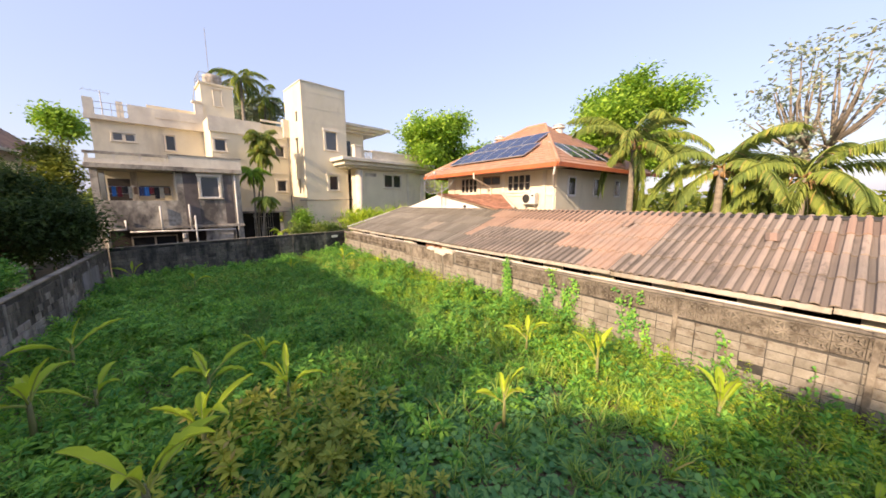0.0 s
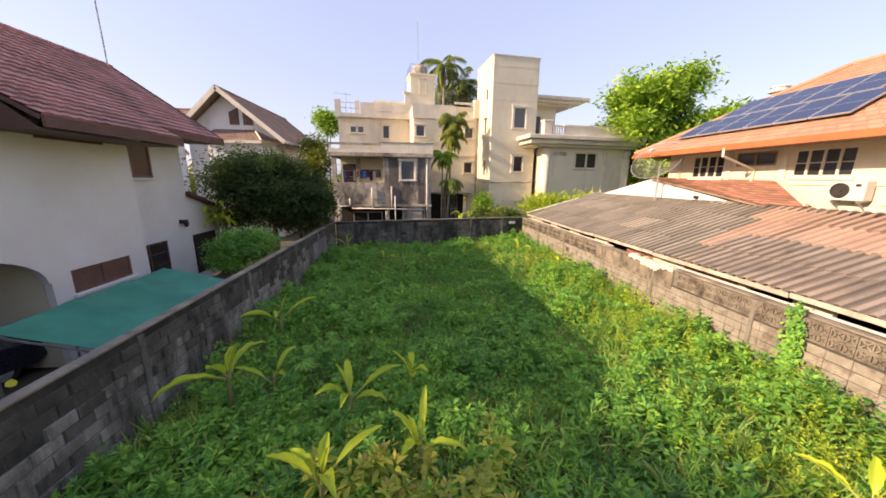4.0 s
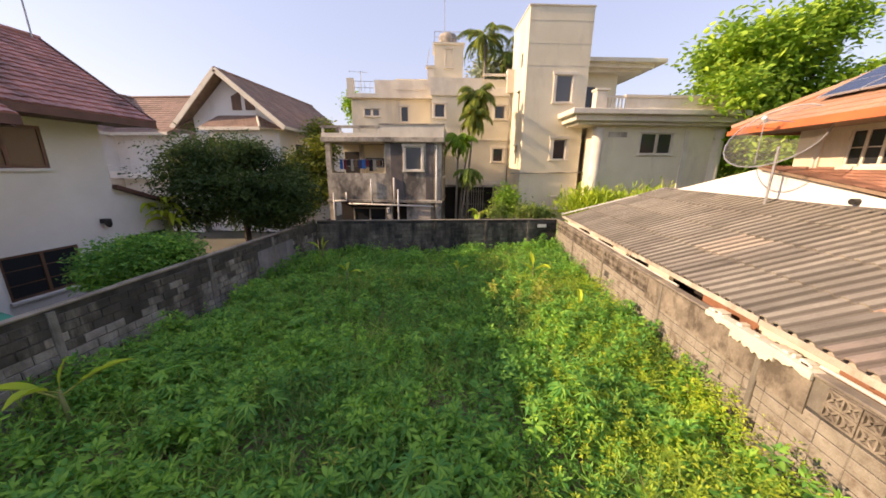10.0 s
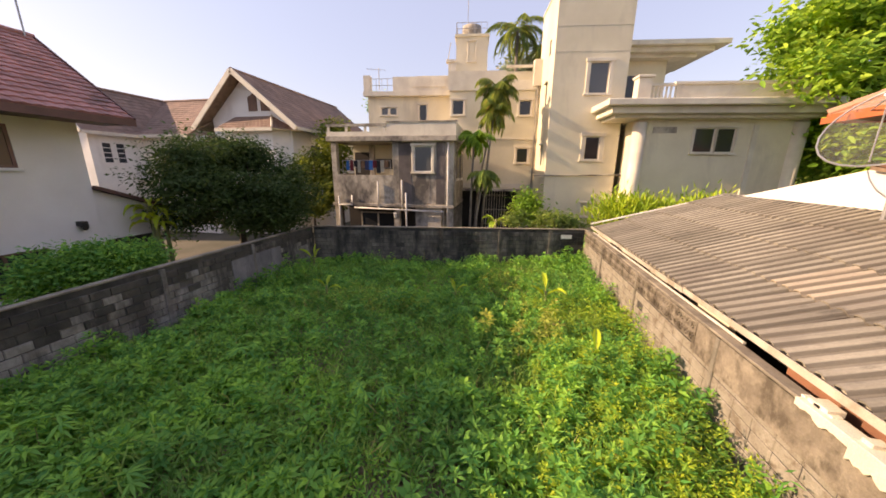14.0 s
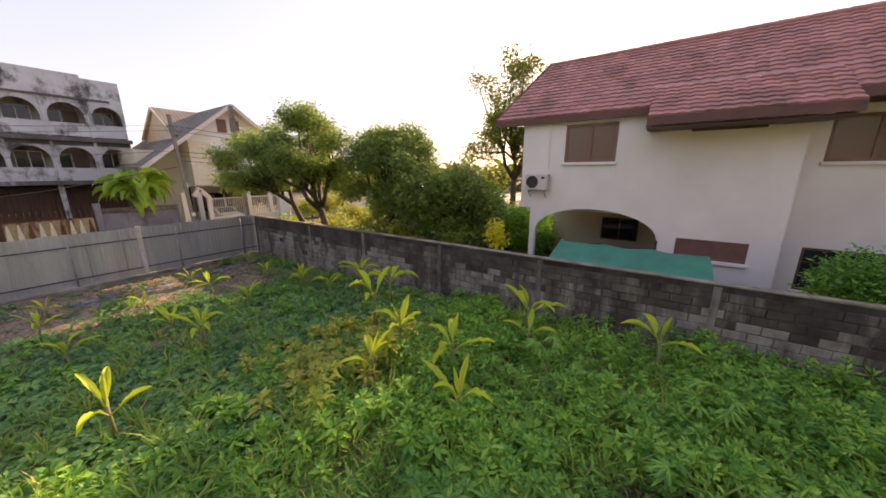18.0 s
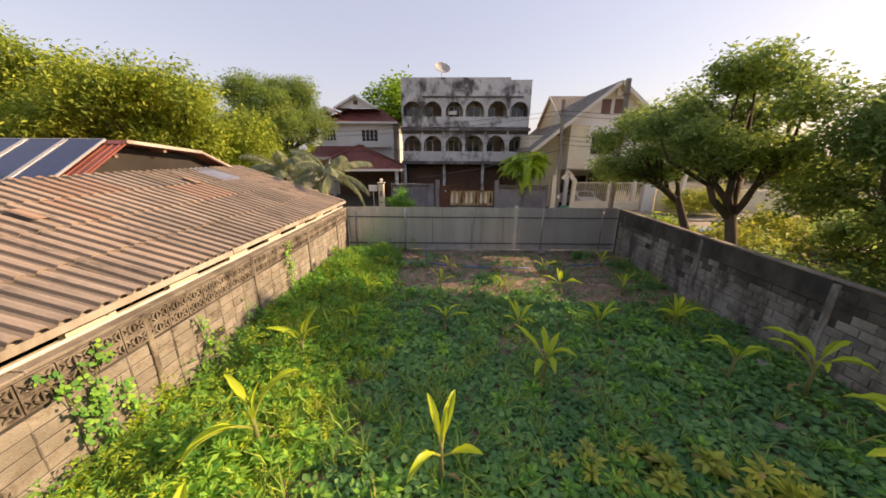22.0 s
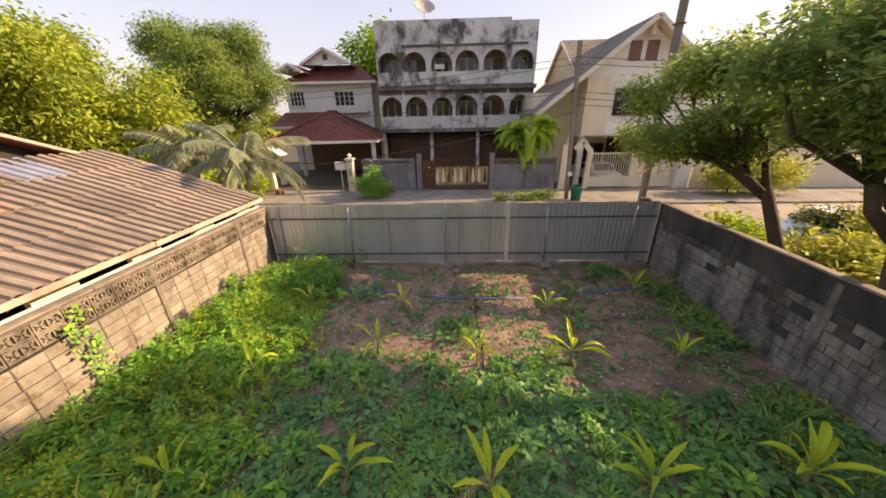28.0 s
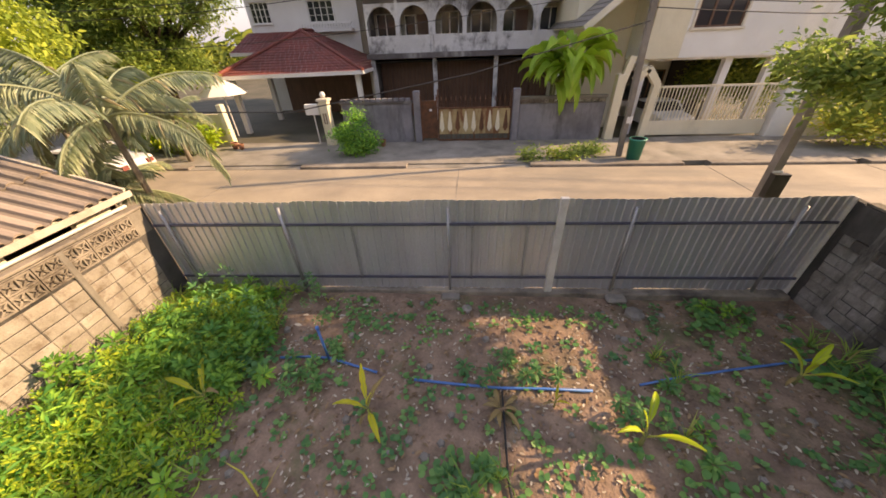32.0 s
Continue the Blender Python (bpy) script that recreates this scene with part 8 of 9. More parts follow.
def banana(x, y, s=1.0, leaves=4, yellow=False, stem_h=0.34, furled=True):
    rng = random.Random(int(x * 31 + y * 57 + 1000))
    z = float(soil_height(x, y))
    stem_h += 0.3 * (y > -3.5)
    label = "yellowing young banana plant in bare soil" if yellow else ("young banana plant with folded leaves among weeds" if y > -4 else "young banana plant on the cleared soil")
    t = thing("banana_plant", label, "banana plant", (x, y, z - 0.02), rng.uniform(0, 360), "young banana plants in the lot")
    part("stem", Mesh().tube([(0, 0, 0), (0.01, 0, stem_h * 0.5 * s), (0.02, 0.01, stem_h * s + 0.05)], [0.036 * s, 0.03 * s, 0.02 * s], 8), M_BANANASTEM, t, smooth=True)
    turn = rng.uniform(0, 360)
    broad = 1.3 if y > -3.5 else 1.0
    leaves += 2 * (-6 < y < -1.5)
    for i in range(leaves):
        a = turn + 360 * i / leaves + rng.uniform(-30, 30)
        blade, rib = banana_leaf(rng.uniform(0.5, 0.8) * s, rng.uniform(0.05, 0.07) * s * broad, rng.uniform(0.3, 1.2), rng, rng.uniform(35, 80), rng.uniform(0.15, 0.3))
        mat = L_BANANADRY if (yellow and i == 0) else (L_LEMON if yellow else L_BANANA)
        at = Matrix.Translation((0.02, 0.01, stem_h * s * rng.uniform(0.75, 1.0))) @ pose(0, 0, 0, 0, 0, a)
        leaf = part("leaf", blade, mat, t, at=at, smooth=True)
        part("midrib", rib, L_RIB, leaf)
    if furled and rng.random() < 0.6:
        blade, rib = banana_leaf(0.5 * s, 0.05 * s, 0.25, rng, 80)
        leaf = part("new_leaf", blade, L_LEMON if yellow else L_BANANA, t, at=Matrix.Translation((0.02, 0.01, stem_h * s)) @ pose(0, 0, 0, 0, 0, rng.uniform(0, 360)), smooth=True)
        part("midrib", rib, L_RIB, leaf)
    for k in range(1 + int(yellow)):
        part("dry_leaf", banana_leaf(0.34 * s, 0.04 * s, 1.7, rng, 20)[0], L_BANANADRY, t, at=Matrix.Translation((0, 0, 0.2 * s)) @ pose(0, 0, 0, 0, 0, rng.uniform(0, 360)), smooth=True)


for x, y, s, n, yl in ((4.05, -9.75, 0.95, 4, True), (1.5, -9.7, 0.9, 4, True), (-2.2, -9.5, 0.95, 3, False), (-4.95, -10.55, 0.9, 4, False), (1.8, -7.95, 0.95, 4, False), (-0.35, -7.65, 0.9, 4, False), (-2.25, -7.7, 1.1, 6, False), (-4.35, -7.65, 1.0, 3, False), (4.1, -7.2, 0.9, 3, False),
                       (1.6, -5.3, 1.0, 4, False), (-0.35, -5.15, 1.05, 4, False), (-2.5, -5.25, 1.0, 4, False), (-4.6, -5.4, 1.15, 6, False), (4.0, -5.1, 0.9, 3, False), (-0.4, -3.0, 1.15, 4, False), (-4.3, -3.3, 1.1, 4, False), (4.6, -3.4, 1.2, 3, False), (4.3, -1.3, 1.3, 4, False), (1.55, -0.95, 1.15, 4, False),
                       (-4.95, -1.0, 1.6, 6, False), (-5.4, -2.9, 1.3, 4, False), (4.0, 0.45, 1.2, 4, False), (-2.9, 1.3, 1.3, 5, False), (-3.4, -0.1, 1.7, 4, False), (-1.6, 1.7, 1.2, 4, False), (-2.8, 2.8, 1.4, 5, False), (-5.2, 3.5, 1.5, 5, False), (-4.5, 3.8, 1.1, 3, False), (-1.7, 3.6, 1.1, 4, False), (-5.3, 6.3, 1.4, 3, False),
                       (-3.1, 13.5, 1.2, 3, False), (-5.5, 16.4, 1.3, 2, False), (4.1, 14.2, 1.5, 3, False), (4.7, 10.7, 1.5, 2, False), (1.2, 14.4, 1.0, 3, False), (-1.2, -10.0, 0.4, 3, True)):
    banana(x, y, s, n, yl)


def wall_vine(u, z0, z1, width, strands, n, seed):
    """Creeper on the east wall around y = u: a few thin stems, each with its leaves."""
    rng = np.random.default_rng(seed)
    t = thing("wall_vine", "thin creeper climbing the sunny block wall", "vine", (EX - 0.04, u, 0.3), 0, "creepers on the east wall")
    for k in range(strands):
        y0, y1 = rng.normal(0, width * 0.6), rng.normal(0, width * 0.5)
        top = z1 - 0.3 - 0.6 * rng.random() * (z1 - z0) * (k > 0)
        ts = np.linspace(0, 1, 9)
        yy = y0 + (y1 - y0) * ts + 0.06 * np.sin(7 * ts + k)
        zz = -0.25 + (top + 0.25) * ts
        xx = -0.02 - 0.03 * rng.random(9)
        part("stem", Mesh().tube(list(zip(xx, yy, zz)), 0.007, 5), M_BANANASTEM, t)
        m = n // strands
        q = rng.random(m) ** 0.8
        y = np.interp(q, ts, yy) + rng.normal(0, 0.07, m)
        o = np.stack([-0.03 - rng.uniform(0, 0.09, m), y, np.interp(q, ts, zz) + rng.normal(0, 0.05, m)], -1)
        d = np.stack([-rng.uniform(0.1, 0.7, m), rng.normal(0, 0.6, m), rng.normal(-0.5, 0.5, m)], -1)
        up = np.stack([-np.ones(m), rng.normal(0, 0.4, m), rng.uniform(0.1, 0.9, m)], -1)
        part("leaves", leaves_mesh("leaves", ROUND[0], ROUND[1], o, d, up, rng.uniform(0.045, 0.085, m), L_WEED), None, t)


for k, (u, z0, z1, w, st, n) in enumerate(((3.2, 0.3, 2.35, 0.2, 6, 900), (1.4, 0.3, 2.3, 0.22, 5, 700), (0.7, 0.3, 2.2, 0.26, 4, 420), (-1.3, 0.3, 2.1, 0.5, 5, 420), (-3.0, 0.3, 1.6, 0.4, 3, 120), (-6.6, 0.3, 2.1, 0.3, 3, 150), (19.8, 0.3, 2.1, 0.2, 2, 90), (5.4, 0.3, 1.4, 0.4, 3, 130), (-4.6, 0.3, 1.3, 0.4, 3, 90))):
    wall_vine(u, z0, z1, w, st, n, 60 + k)


# ---- litter, stones and pipes on the bare soil ----
def litter(name, label, count, size, material, seed, region):
    rng = np.random.default_rng(seed)
    x, y = scatter(count, rng, y1=-3.0)
    k = rng.random(len(x)) < region(x, y)
    x, y = x[k], y[k]
    n = len(x)
    o = np.stack([x, y, soil_height(x, y) + 0.012 + 0.02 * rng.random(n)], -1)
    me = leaves_mesh(name, OVAL[0], OVAL[1], o, directions(n, -10, 14, rng), up_ish(n, 0.25, rng), size * rng.uniform(0.5, 1.5, n), material)
    solo(name, me, None, label, "litter", kind="stuff")


litter("leaf_litter", "pale dry leaves scattered on the soil", 6500, 0.06, M_PALELITTER, 14, lambda x, y: 0.25 + 0.5 * bare_share(x, y))
litter("dry_leaves", "brown fallen leaves on the bare soil", 4200, 0.085, M_DRYLEAF, 15, lambda x, y: 0.15 + 0.7 * bare_share(x, y))
litter("fallen_leaves", "large fallen leaves gathered near the fence", 900, 0.15, M_DRYLEAF, 16, lambda x, y: 0.75 * np.clip((-10.6 - y) / 1.4, 0, 1) * np.clip((2.0 - np.abs(x + 2.5)) / 3.0 + 0.4, 0.1, 1))
litter("pale_fallen_leaves", "curled pale leaves near the fence", 420, 0.12, M_PALELITTER, 17, lambda x, y: 0.7 * np.clip((-10.2 - y) / 1.6, 0, 1))
rng = random.Random(4)
stones = Mesh()
for i in range(1500):
    x, y = rng.uniform(WX + 0.3, EX - 0.5), rng.uniform(SY + 0.3, -4.2)
    s = rng.uniform(0.008, 0.028) if rng.random() < 0.93 else rng.uniform(0.05, 0.09)
    z = float(soil_height(x, y))
    stones.lathe([(0.0, -0.4 * s), (s, -0.1 * s), (0.7 * s, 0.6 * s), (0.0, 0.75 * s)], 5, (x, y, z))
solo("pebbles", stones, M_STONE, "pale pebbles and rubble on the soil", "stones", kind="stuff")
clods = Mesh()
for i in range(3200):
    x, y = rng.uniform(WX + 0.2, EX - 0.3), rng.uniform(SY + 0.2, -4.5)
    s = rng.uniform(0.015, 0.05) * (1.5 if rng.random() < 0.1 else 1)
    clods.lathe([(0.0, -0.3 * s), (s, -0.1 * s), (0.6 * s, 0.45 * s), (0.0, 0.55 * s)], 5, (x, y, float(soil_height(x, y))))
solo("soil_clods", clods, M_SOIL, "crumbled clods of red-brown soil", "soil", kind="stuff")
for x, y, s in ((-3.2, -12.0, 0.2), (-5.6, -3.9, 0.22), (-5.2, -3.6, 0.12), (-5.9, -4.2, 0.14), (0.1, -12.0, 0.12)):
    z = float(soil_height(x, y))
    m = Mesh().lathe([(0, -0.05), (s, -0.02), (s * 0.9, 0.3 * s), (s * 0.4, 0.5 * s), (0, 0.5 * s)], 7, (x, y, z))
    solo("stone", m, M_STONE, "pale lump of broken concrete on the soil", "stone", group="lumps of broken concrete", bevel=0.01)


def ground_pipe(pts, r, name="water_pipe"):
    pts = [(x, y, float(soil_height(x, y)) + 0.035) for x, y in pts]
    return solo(name, Mesh().tube(pts, r, 8), M_BLUEPIPE, "thin blue plastic water pipe lying on the soil", "pipe", group="blue water pipes", smooth=True)


ground_pipe([(3.4, -10.68), (2.9, -10.72), (2.5, -10.7), (2.0, -10.55), (1.6, -10.45)], 0.02)
ground_pipe([(0.95, -10.34), (0.3, -10.3), (-0.4, -10.27), (-1.1, -10.28), (-1.85, -10.28)], 0.022)
ground_pipe([(-2.6, -10.4), (-3.3, -10.58), (-4.2, -10.75), (-5.2, -10.93), (-5.6, -11.0)], 0.02)
solo("riser_pipe", Mesh().tube([(2.52, -10.7, 0.0), (2.55, -10.72, 0.75)], 0.022, 8).tube([(2.55, -10.72, 0.75), (2.55, -10.72, 0.8)], 0.03, 8), M_BLUEPIPE, "upright blue water pipe stub in the soil", "pipe", smooth=True)
solo("hose", Mesh().tube([(-0.45, -10.2, 0.05), (-0.42, -9.0, 0.06), (-0.5, -8.2, 0.07), (-0.46, -7.4, 0.09)], 0.015, 6), M_BLACKPLASTIC, "dark thin hose running over the soil", "hose")
solo("log", Mesh().tube([(0.05, -5.0, 0.2), (-0.35, -5.35, 0.16), (-0.5, -5.5, 0.14)], [0.05, 0.045, 0.03], 8), M_WOODLIGHT, "short pale cut branch lying on weeds", "log")

# withered banana plant fallen flat beside the pipe
heap = thing("dead_banana_plant", "withered brown banana plant collapsed on the soil", "dead plant", (-0.46, -9.95, float(soil_height(-0.46, -9.95))))
rng = random.Random(91)
part("stem", Mesh().tube([(-0.05, 0, 0.02), (0.12, 0.1, 0.07), (0.26, 0.16, 0.04)], [0.04, 0.035, 0.02], 7), M_DRYLEAF, heap)
for i in range(8):
    part("dry_leaf", banana_leaf(rng.uniform(0.28, 0.45), 0.05, rng.uniform(0.8, 1.3), rng, rng.uniform(20, 45))[0], L_BANANADRY, heap, at=pose(0.05, 0.03, 0.04, rng.uniform(-20, 20), 0, i * 45 + rng.uniform(-15, 15)), smooth=True)

# ---- trees and palms ----
def tree(name, label, base, blobs, count, leaf, material, trunk_r=0.14, fork=0.35, bark=M_BARK, template=OVAL, seed=1, lean=(0, 0), group="", gap=0.5, low=-45, high=35):
    """A trunk with limbs to every clump, and a crown of leaves in uneven clumps. blobs: (x, y, z, rx, ry, rz) from the base."""
    rng = np.random.default_rng(seed)
    t = thing(name, label, "tree", base, 0, group)
    top = max(b[2] for b in blobs)
    fz = top * fork
    f = Vector((lean[0], lean[1], fz))
    part("trunk", Mesh().tube([(0, 0, -0.1), (lean[0] * 0.35, lean[1] * 0.35, fz * 0.5), f], [trunk_r * 1.25, trunk_r, trunk_r * 0.85], 9), bark, t, smooth=True)
    # a few main limbs, each forking into branches to its clumps
    mains = 1 if len(blobs) < 6 else (3 if len(blobs) < 15 else 5)
    order = sorted(blobs, key=lambda b: math.atan2(b[1] - f.y, b[0] - f.x))
    for g in range(mains):
        own = order[g * len(order) // mains:(g + 1) * len(order) // mains]
        mean = sum((Vector(b[:3]) for b in own), Vector()) / len(own)
        split = f.lerp(mean, 0.5) + Vector((0, 0, -0.1 * (mean - f).length)) if mains > 1 else f
        if mains > 1:
            elbow = f.lerp(split, 0.5) + Vector((rng.normal(0, 0.1), rng.normal(0, 0.1), -0.06))
            part("limb", Mesh().tube([f - Vector((0, 0, 0.15)), elbow, split], [trunk_r * 0.75, trunk_r * 0.6, trunk_r * 0.5], 7), bark, t, smooth=True)
        for b in own:
            c = Vector(b[:3])
            mid = split.lerp(c, 0.5) + Vector((rng.normal(0, 0.15), rng.normal(0, 0.15), -0.06 * (c - split).length))
            part("branch", Mesh().tube([split - (split - f) * 0.08, mid, c], [trunk_r * 0.4, trunk_r * 0.27, trunk_r * 0.1], 6), bark, t, smooth=True)
    vol = np.array([b[3] * b[4] * b[5] for b in blobs]) ** 0.72
    share = (1.7 * count * vol / vol.sum()).astype(int)
    O, D, U, S = [], [], [], []
    for b, n in zip(blobs, share):
        m = max(5, n // 30)
        q = rng.normal(0, 1, (m, 3))
        q /= np.linalg.norm(q, axis=1, keepdims=True)
        rad = rng.uniform(0.12, 1.0, m) ** 0.5 * (1 + 0.12 * rng.normal(0, 1, m))
        twig = np.array(b[:3]) + q * rad[:, None] * np.array(b[3:6])
        twig = twig[rng.random(m) > gap * 0.3]
        per = max(4, n // max(1, len(twig)))
        k = len(twig) * per
        c = np.repeat(twig, per, 0)
        sp = leaf * 1.75
        off = rng.normal(0, sp, (k, 3)) * np.array([1, 1, 0.62])
        O.append(c + off)
        out = off + np.repeat(q[: len(twig)], per, 0) * 0.2
        d = directions(k, low, high, rng) + 0.5 * out / np.maximum(np.linalg.norm(out, axis=1, keepdims=True), 1e-6)
        D.append(d)
        U.append(up_ish(k, 0.6, rng))
        S.append(1.25 * leaf * rng.uniform(0.65, 1.35, k))
    me = leaves_mesh("crown", template[0], template[1], np.concatenate(O), np.concatenate(D), np.concatenate(U), np.concatenate(S), material)
    part("crown", me, None, t)
    return t


def clumps(rx, ry, rz, zc, n, seed, size=0.5):
    """Uneven clumps that together fill an ellipsoid crown."""
    rng = random.Random(seed)
    out = []
    for i in range(n):
        a = 2 * math.pi * i / n * 1.618 + rng.uniform(-0.4, 0.4)
        v = rng.uniform(-0.95, 1.0)
        r = math.sqrt(max(0.12, 1 - v * v)) * rng.uniform(0.35, 0.95)
        s = size * rng.uniform(0.6, 1.3)
        out.append((rx * r * math.cos(a), ry * r * math.sin(a), zc + rz * v * 0.72, rx * s, ry * s, rz * s))
    return out


# mango trees behind the west wall
tree("mango_tree", "dense dark round mango tree behind the block wall", (-9.7, 17.1, 0), clumps(3.2, 3.1, 2.4, 3.9, 30, 2, 0.36), 34000, 0.14, L_DARKTREE, 0.16, 0.42, template=LEAFLET, seed=21)
tree("mango_tree", "leaning mango tree at the lot's street corner", (-7.9, -9.5, 0), [(a + 1.2, b - 2.7, c - 0.12 * (b < 0) * abs(b), d, e, f) for a, b, c, d, e, f in clumps(2.2, 2.7, 1.6, 4.9, 30, 3, 0.23)], 19000, 0.115, L_MANGO, 0.15, 0.5, gap=1.3, template=LEAFLET, seed=22, lean=(0.4, -1.0), group="mango trees beside the west wall")
tree("mango_tree", "forked mango tree with bare lower limbs", (-7.5, -7.3, 0), [(a + 0.7, b - 0.7, c, d, e, f) for a, b, c, d, e, f in clumps(2.4, 2.5, 1.8, 5.6, 28, 4, 0.23)], 18000, 0.115, L_MANGO, 0.17, 0.42, gap=1.0, template=LEAFLET, seed=23, lean=(0.3, -0.3), group="mango trees beside the west wall")
tree("mango_tree", "broad dense mango tree close to the block wall", (-9.5, -5.0, 0), clumps(2.8, 2.8, 2.4, 4.3, 36, 5, 0.26), 36000, 0.125, L_MANGO, 0.2, 0.3, gap=0.8, template=LEAFLET, seed=24, group="mango trees beside the west wall")
tree("garden_tree", "low leafy garden tree behind the wall", (-9.6, -1.8, 0), clumps(2.1, 2.0, 2.0, 3.1, 18, 6, 0.34), 14000, 0.14, L_MANGO, 0.12, 0.3, template=OVAL, seed=25)
tree("garden_tree", "loose small garden tree beside the white house", (-13.2, -1.6, 0), clumps(1.3, 1.3, 1.3, 2.2, 6, 7), 2600, 0.16, L_WEED, 0.1, 0.3, seed=26)
tree("tall_tree", "tall sparse tree behind the white house", (-20.5, -3.2, 0), clumps(4.4, 4.4, 5.0, 8.2, 34, 8, 0.2), 11000, 0.17, L_OLIVE, 0.22, 0.35, seed=27, gap=1.2)
tree("shrub", "clipped green hedge bush beside the white house", (-8.2, 10.6, 0), [(0, -0.9, 2.1, 0.75, 0.75, 0.65), (0.05, 0, 2.2, 0.8, 0.8, 0.65), (0, 0.95, 2.1, 0.75, 0.75, 0.6)], 9000, 0.085, L_WEED, 0.06, 0.5, seed=28, gap=0)
tree("potted_shrub", "small yellow-leaved shrub above the wall", (-7.3, 1.6, 0), [(0, 0, 2.6, 0.12, 0.12, 0.3), (0.05, 0.1, 2.25, 0.12, 0.12, 0.22)], 330, 0.075, L_LEMON, 0.03, 0.8, seed=29, gap=0, template=ROUND)
tree("shrub", "low light-green shrub at the outer corner", (-8.2, -11.8, 0), [(0, 0, 1.35, 0.9, 0.9, 0.5)], 1500, 0.14, L_BUSH, 0.05, 0.4, seed=30)
tree("shrub", "yellow-green shrubs under the mango trees", (-9.2, -8.6, 0), [(0, 0, 1.3, 1.0, 1.3, 0.6), (-0.8, -1.4, 1.4, 0.9, 0.9, 0.6)], 2600, 0.15, L_YELLOW, 0.05, 0.4, seed=31)
for k, (x, y, z, r, mat) in enumerate(((-8.3, -12.4, 0.8, 0.6, L_BUSH), (-9.0, -10.6, 0.9, 0.8, L_YELLOW), (-8.4, -7.6, 1.0, 0.7, L_MANGO), (-8.6, -5.4, 1.3, 0.9, L_MANGO), (-8.4, -3.6, 1.4, 0.8, L_YELLOW), (-12.6, -11.2, 1.4, 1.1, L_YELLOW), (-13.0, -8.6, 1.7, 1.3, L_MANGO), (-13.2, -5.9, 1.9, 1.4, L_WEED), (-13.4, -3.2, 1.9, 1.3, L_MANGO), (-12.8, -13.2, 1.0, 1.0, L_OLIVE))):
    tree("shrub", "mixed leafy shrub under the mango trees", (x, y, 0), clumps(r, r * 1.2, z * 0.75, z * 0.95, 8, 90 + k, 0.45), int(1500 * r * r) + 500, 0.13, mat, 0.035, 0.4, seed=100 + k, group="shrubs under the mango trees")
for k, (x, y, z, r, mat) in enumerate(((-16.5, -10.5, 1.5, 1.6, L_MANGO), (-17.2, -7.0, 1.8, 1.7, L_OLIVE), (-16.8, -3.6, 1.6, 1.6, L_MANGO), (-16.2, -0.6, 1.4, 1.5, L_WEED), (-14.8, 0.2, 0.8, 1.1, L_WEED), (-17.6, -13.2, 1.6, 1.6, L_OLIVE))):
    tree("shrub", "leafy garden shrub behind the fruit trees", (x, y, 0), clumps(r, r * 1.2, z * 0.8, z * 0.95, 9, 190 + k, 0.45), int(1300 * r * r) + 400, 0.16, mat, 0.035, 0.4, seed=200 + k, group="garden shrubs behind the trees")
# east and south-east trees
tree("big_leaf_tree", "tall bright large-leaved tree behind the orange roof", (20.5, 24.5, 0), clumps(6.0, 6.0, 5.3, 9.6, 26, 9, 0.3), 30000, 0.3, L_TREE, 0.3, 0.35, seed=33)
tree("big_leaf_tree", "tall green tree behind the coconut palms", (30, 9.0, 0), clumps(5.4, 5.4, 4.8, 11.3, 22, 10, 0.32), 22000, 0.3, L_TREE, 0.35, 0.35, seed=34)
tree("big_leaf_tree", "broad tree crown far behind the palms", (30, 13.5, 0), clumps(2.8, 2.8, 3.4, 8.0, 12, 11, 0.26), 2600, 0.32, L_OLIVE, 0.3, 0.35, seed=35)
tree("bare_tree", "almost leafless tree with fine grey twigs", (33, -2.0, 0), clumps(5.5, 5.0, 5.0, 11.5, 34, 12, 0.2), 1100, 0.3, L_GREYPALM, 0.3, 0.42, seed=36, gap=1.6, bark=M_PALEBARK)
tree("broad_tree", "soft yellow-green tree mass behind the shed", (16.6, -15.2, 0), clumps(4.3, 4.6, 3.8, 5.7, 40, 13, 0.28), 46000, 0.17, L_LIME, 0.2, 0.3, seed=37, template=LEAFLET, low=-60, high=20)
tree("broad_tree", "taller yellow-green tree beside the lane", (23.5, -16.0, 0), clumps(5.2, 5.4, 4.6, 6.6, 40, 14, 0.28), 44000, 0.17, L_LIME, 0.2, 0.3, seed=38, template=LEAFLET, low=-60, high=20)
tree("bamboo_clump", "olive-green trees further along the lane", (34.0, -20.0, 0), clumps(6.5, 5.0, 4.6, 6.0, 14, 15, 0.42), 17000, 0.32, L_OLIVE, 0.2, 0.3, seed=39, template=NARROW, low=-70, high=10)
tree("garden_tree", "broad dark-green tree beside the red-roofed house", (16.2, -25.4, 0), clumps(4.6, 3.4, 4.5, 7.0, 42, 16, 0.27), 46000, 0.15, L_MANGO, 0.25, 0.35, seed=40, template=LEAFLET, low=-60, high=25)
tree("garden_tree", "tree crown behind the stained block", (8.5, -43, 0), clumps(3.5, 3.0, 3.0, 10.5, 8, 17, 0.42), 4500, 0.42, L_TREE, 0.25, 0.5, seed=41)
tree("shrub", "bright green potted shrubs on the verge", (4.9, -22.4, 0.1), [(0, 0, 0.6, 0.55, 0.4, 0.35), (0.85, 0.1, 0.95, 0.5, 0.4, 0.4), (0.5, -0.6, 1.4, 0.25, 0.25, 0.6), (0.5, 0.2, 0.35, 0.7, 0.45, 0.25)], 2600, 0.11, L_WEED, 0.04, 0.4, seed=42)
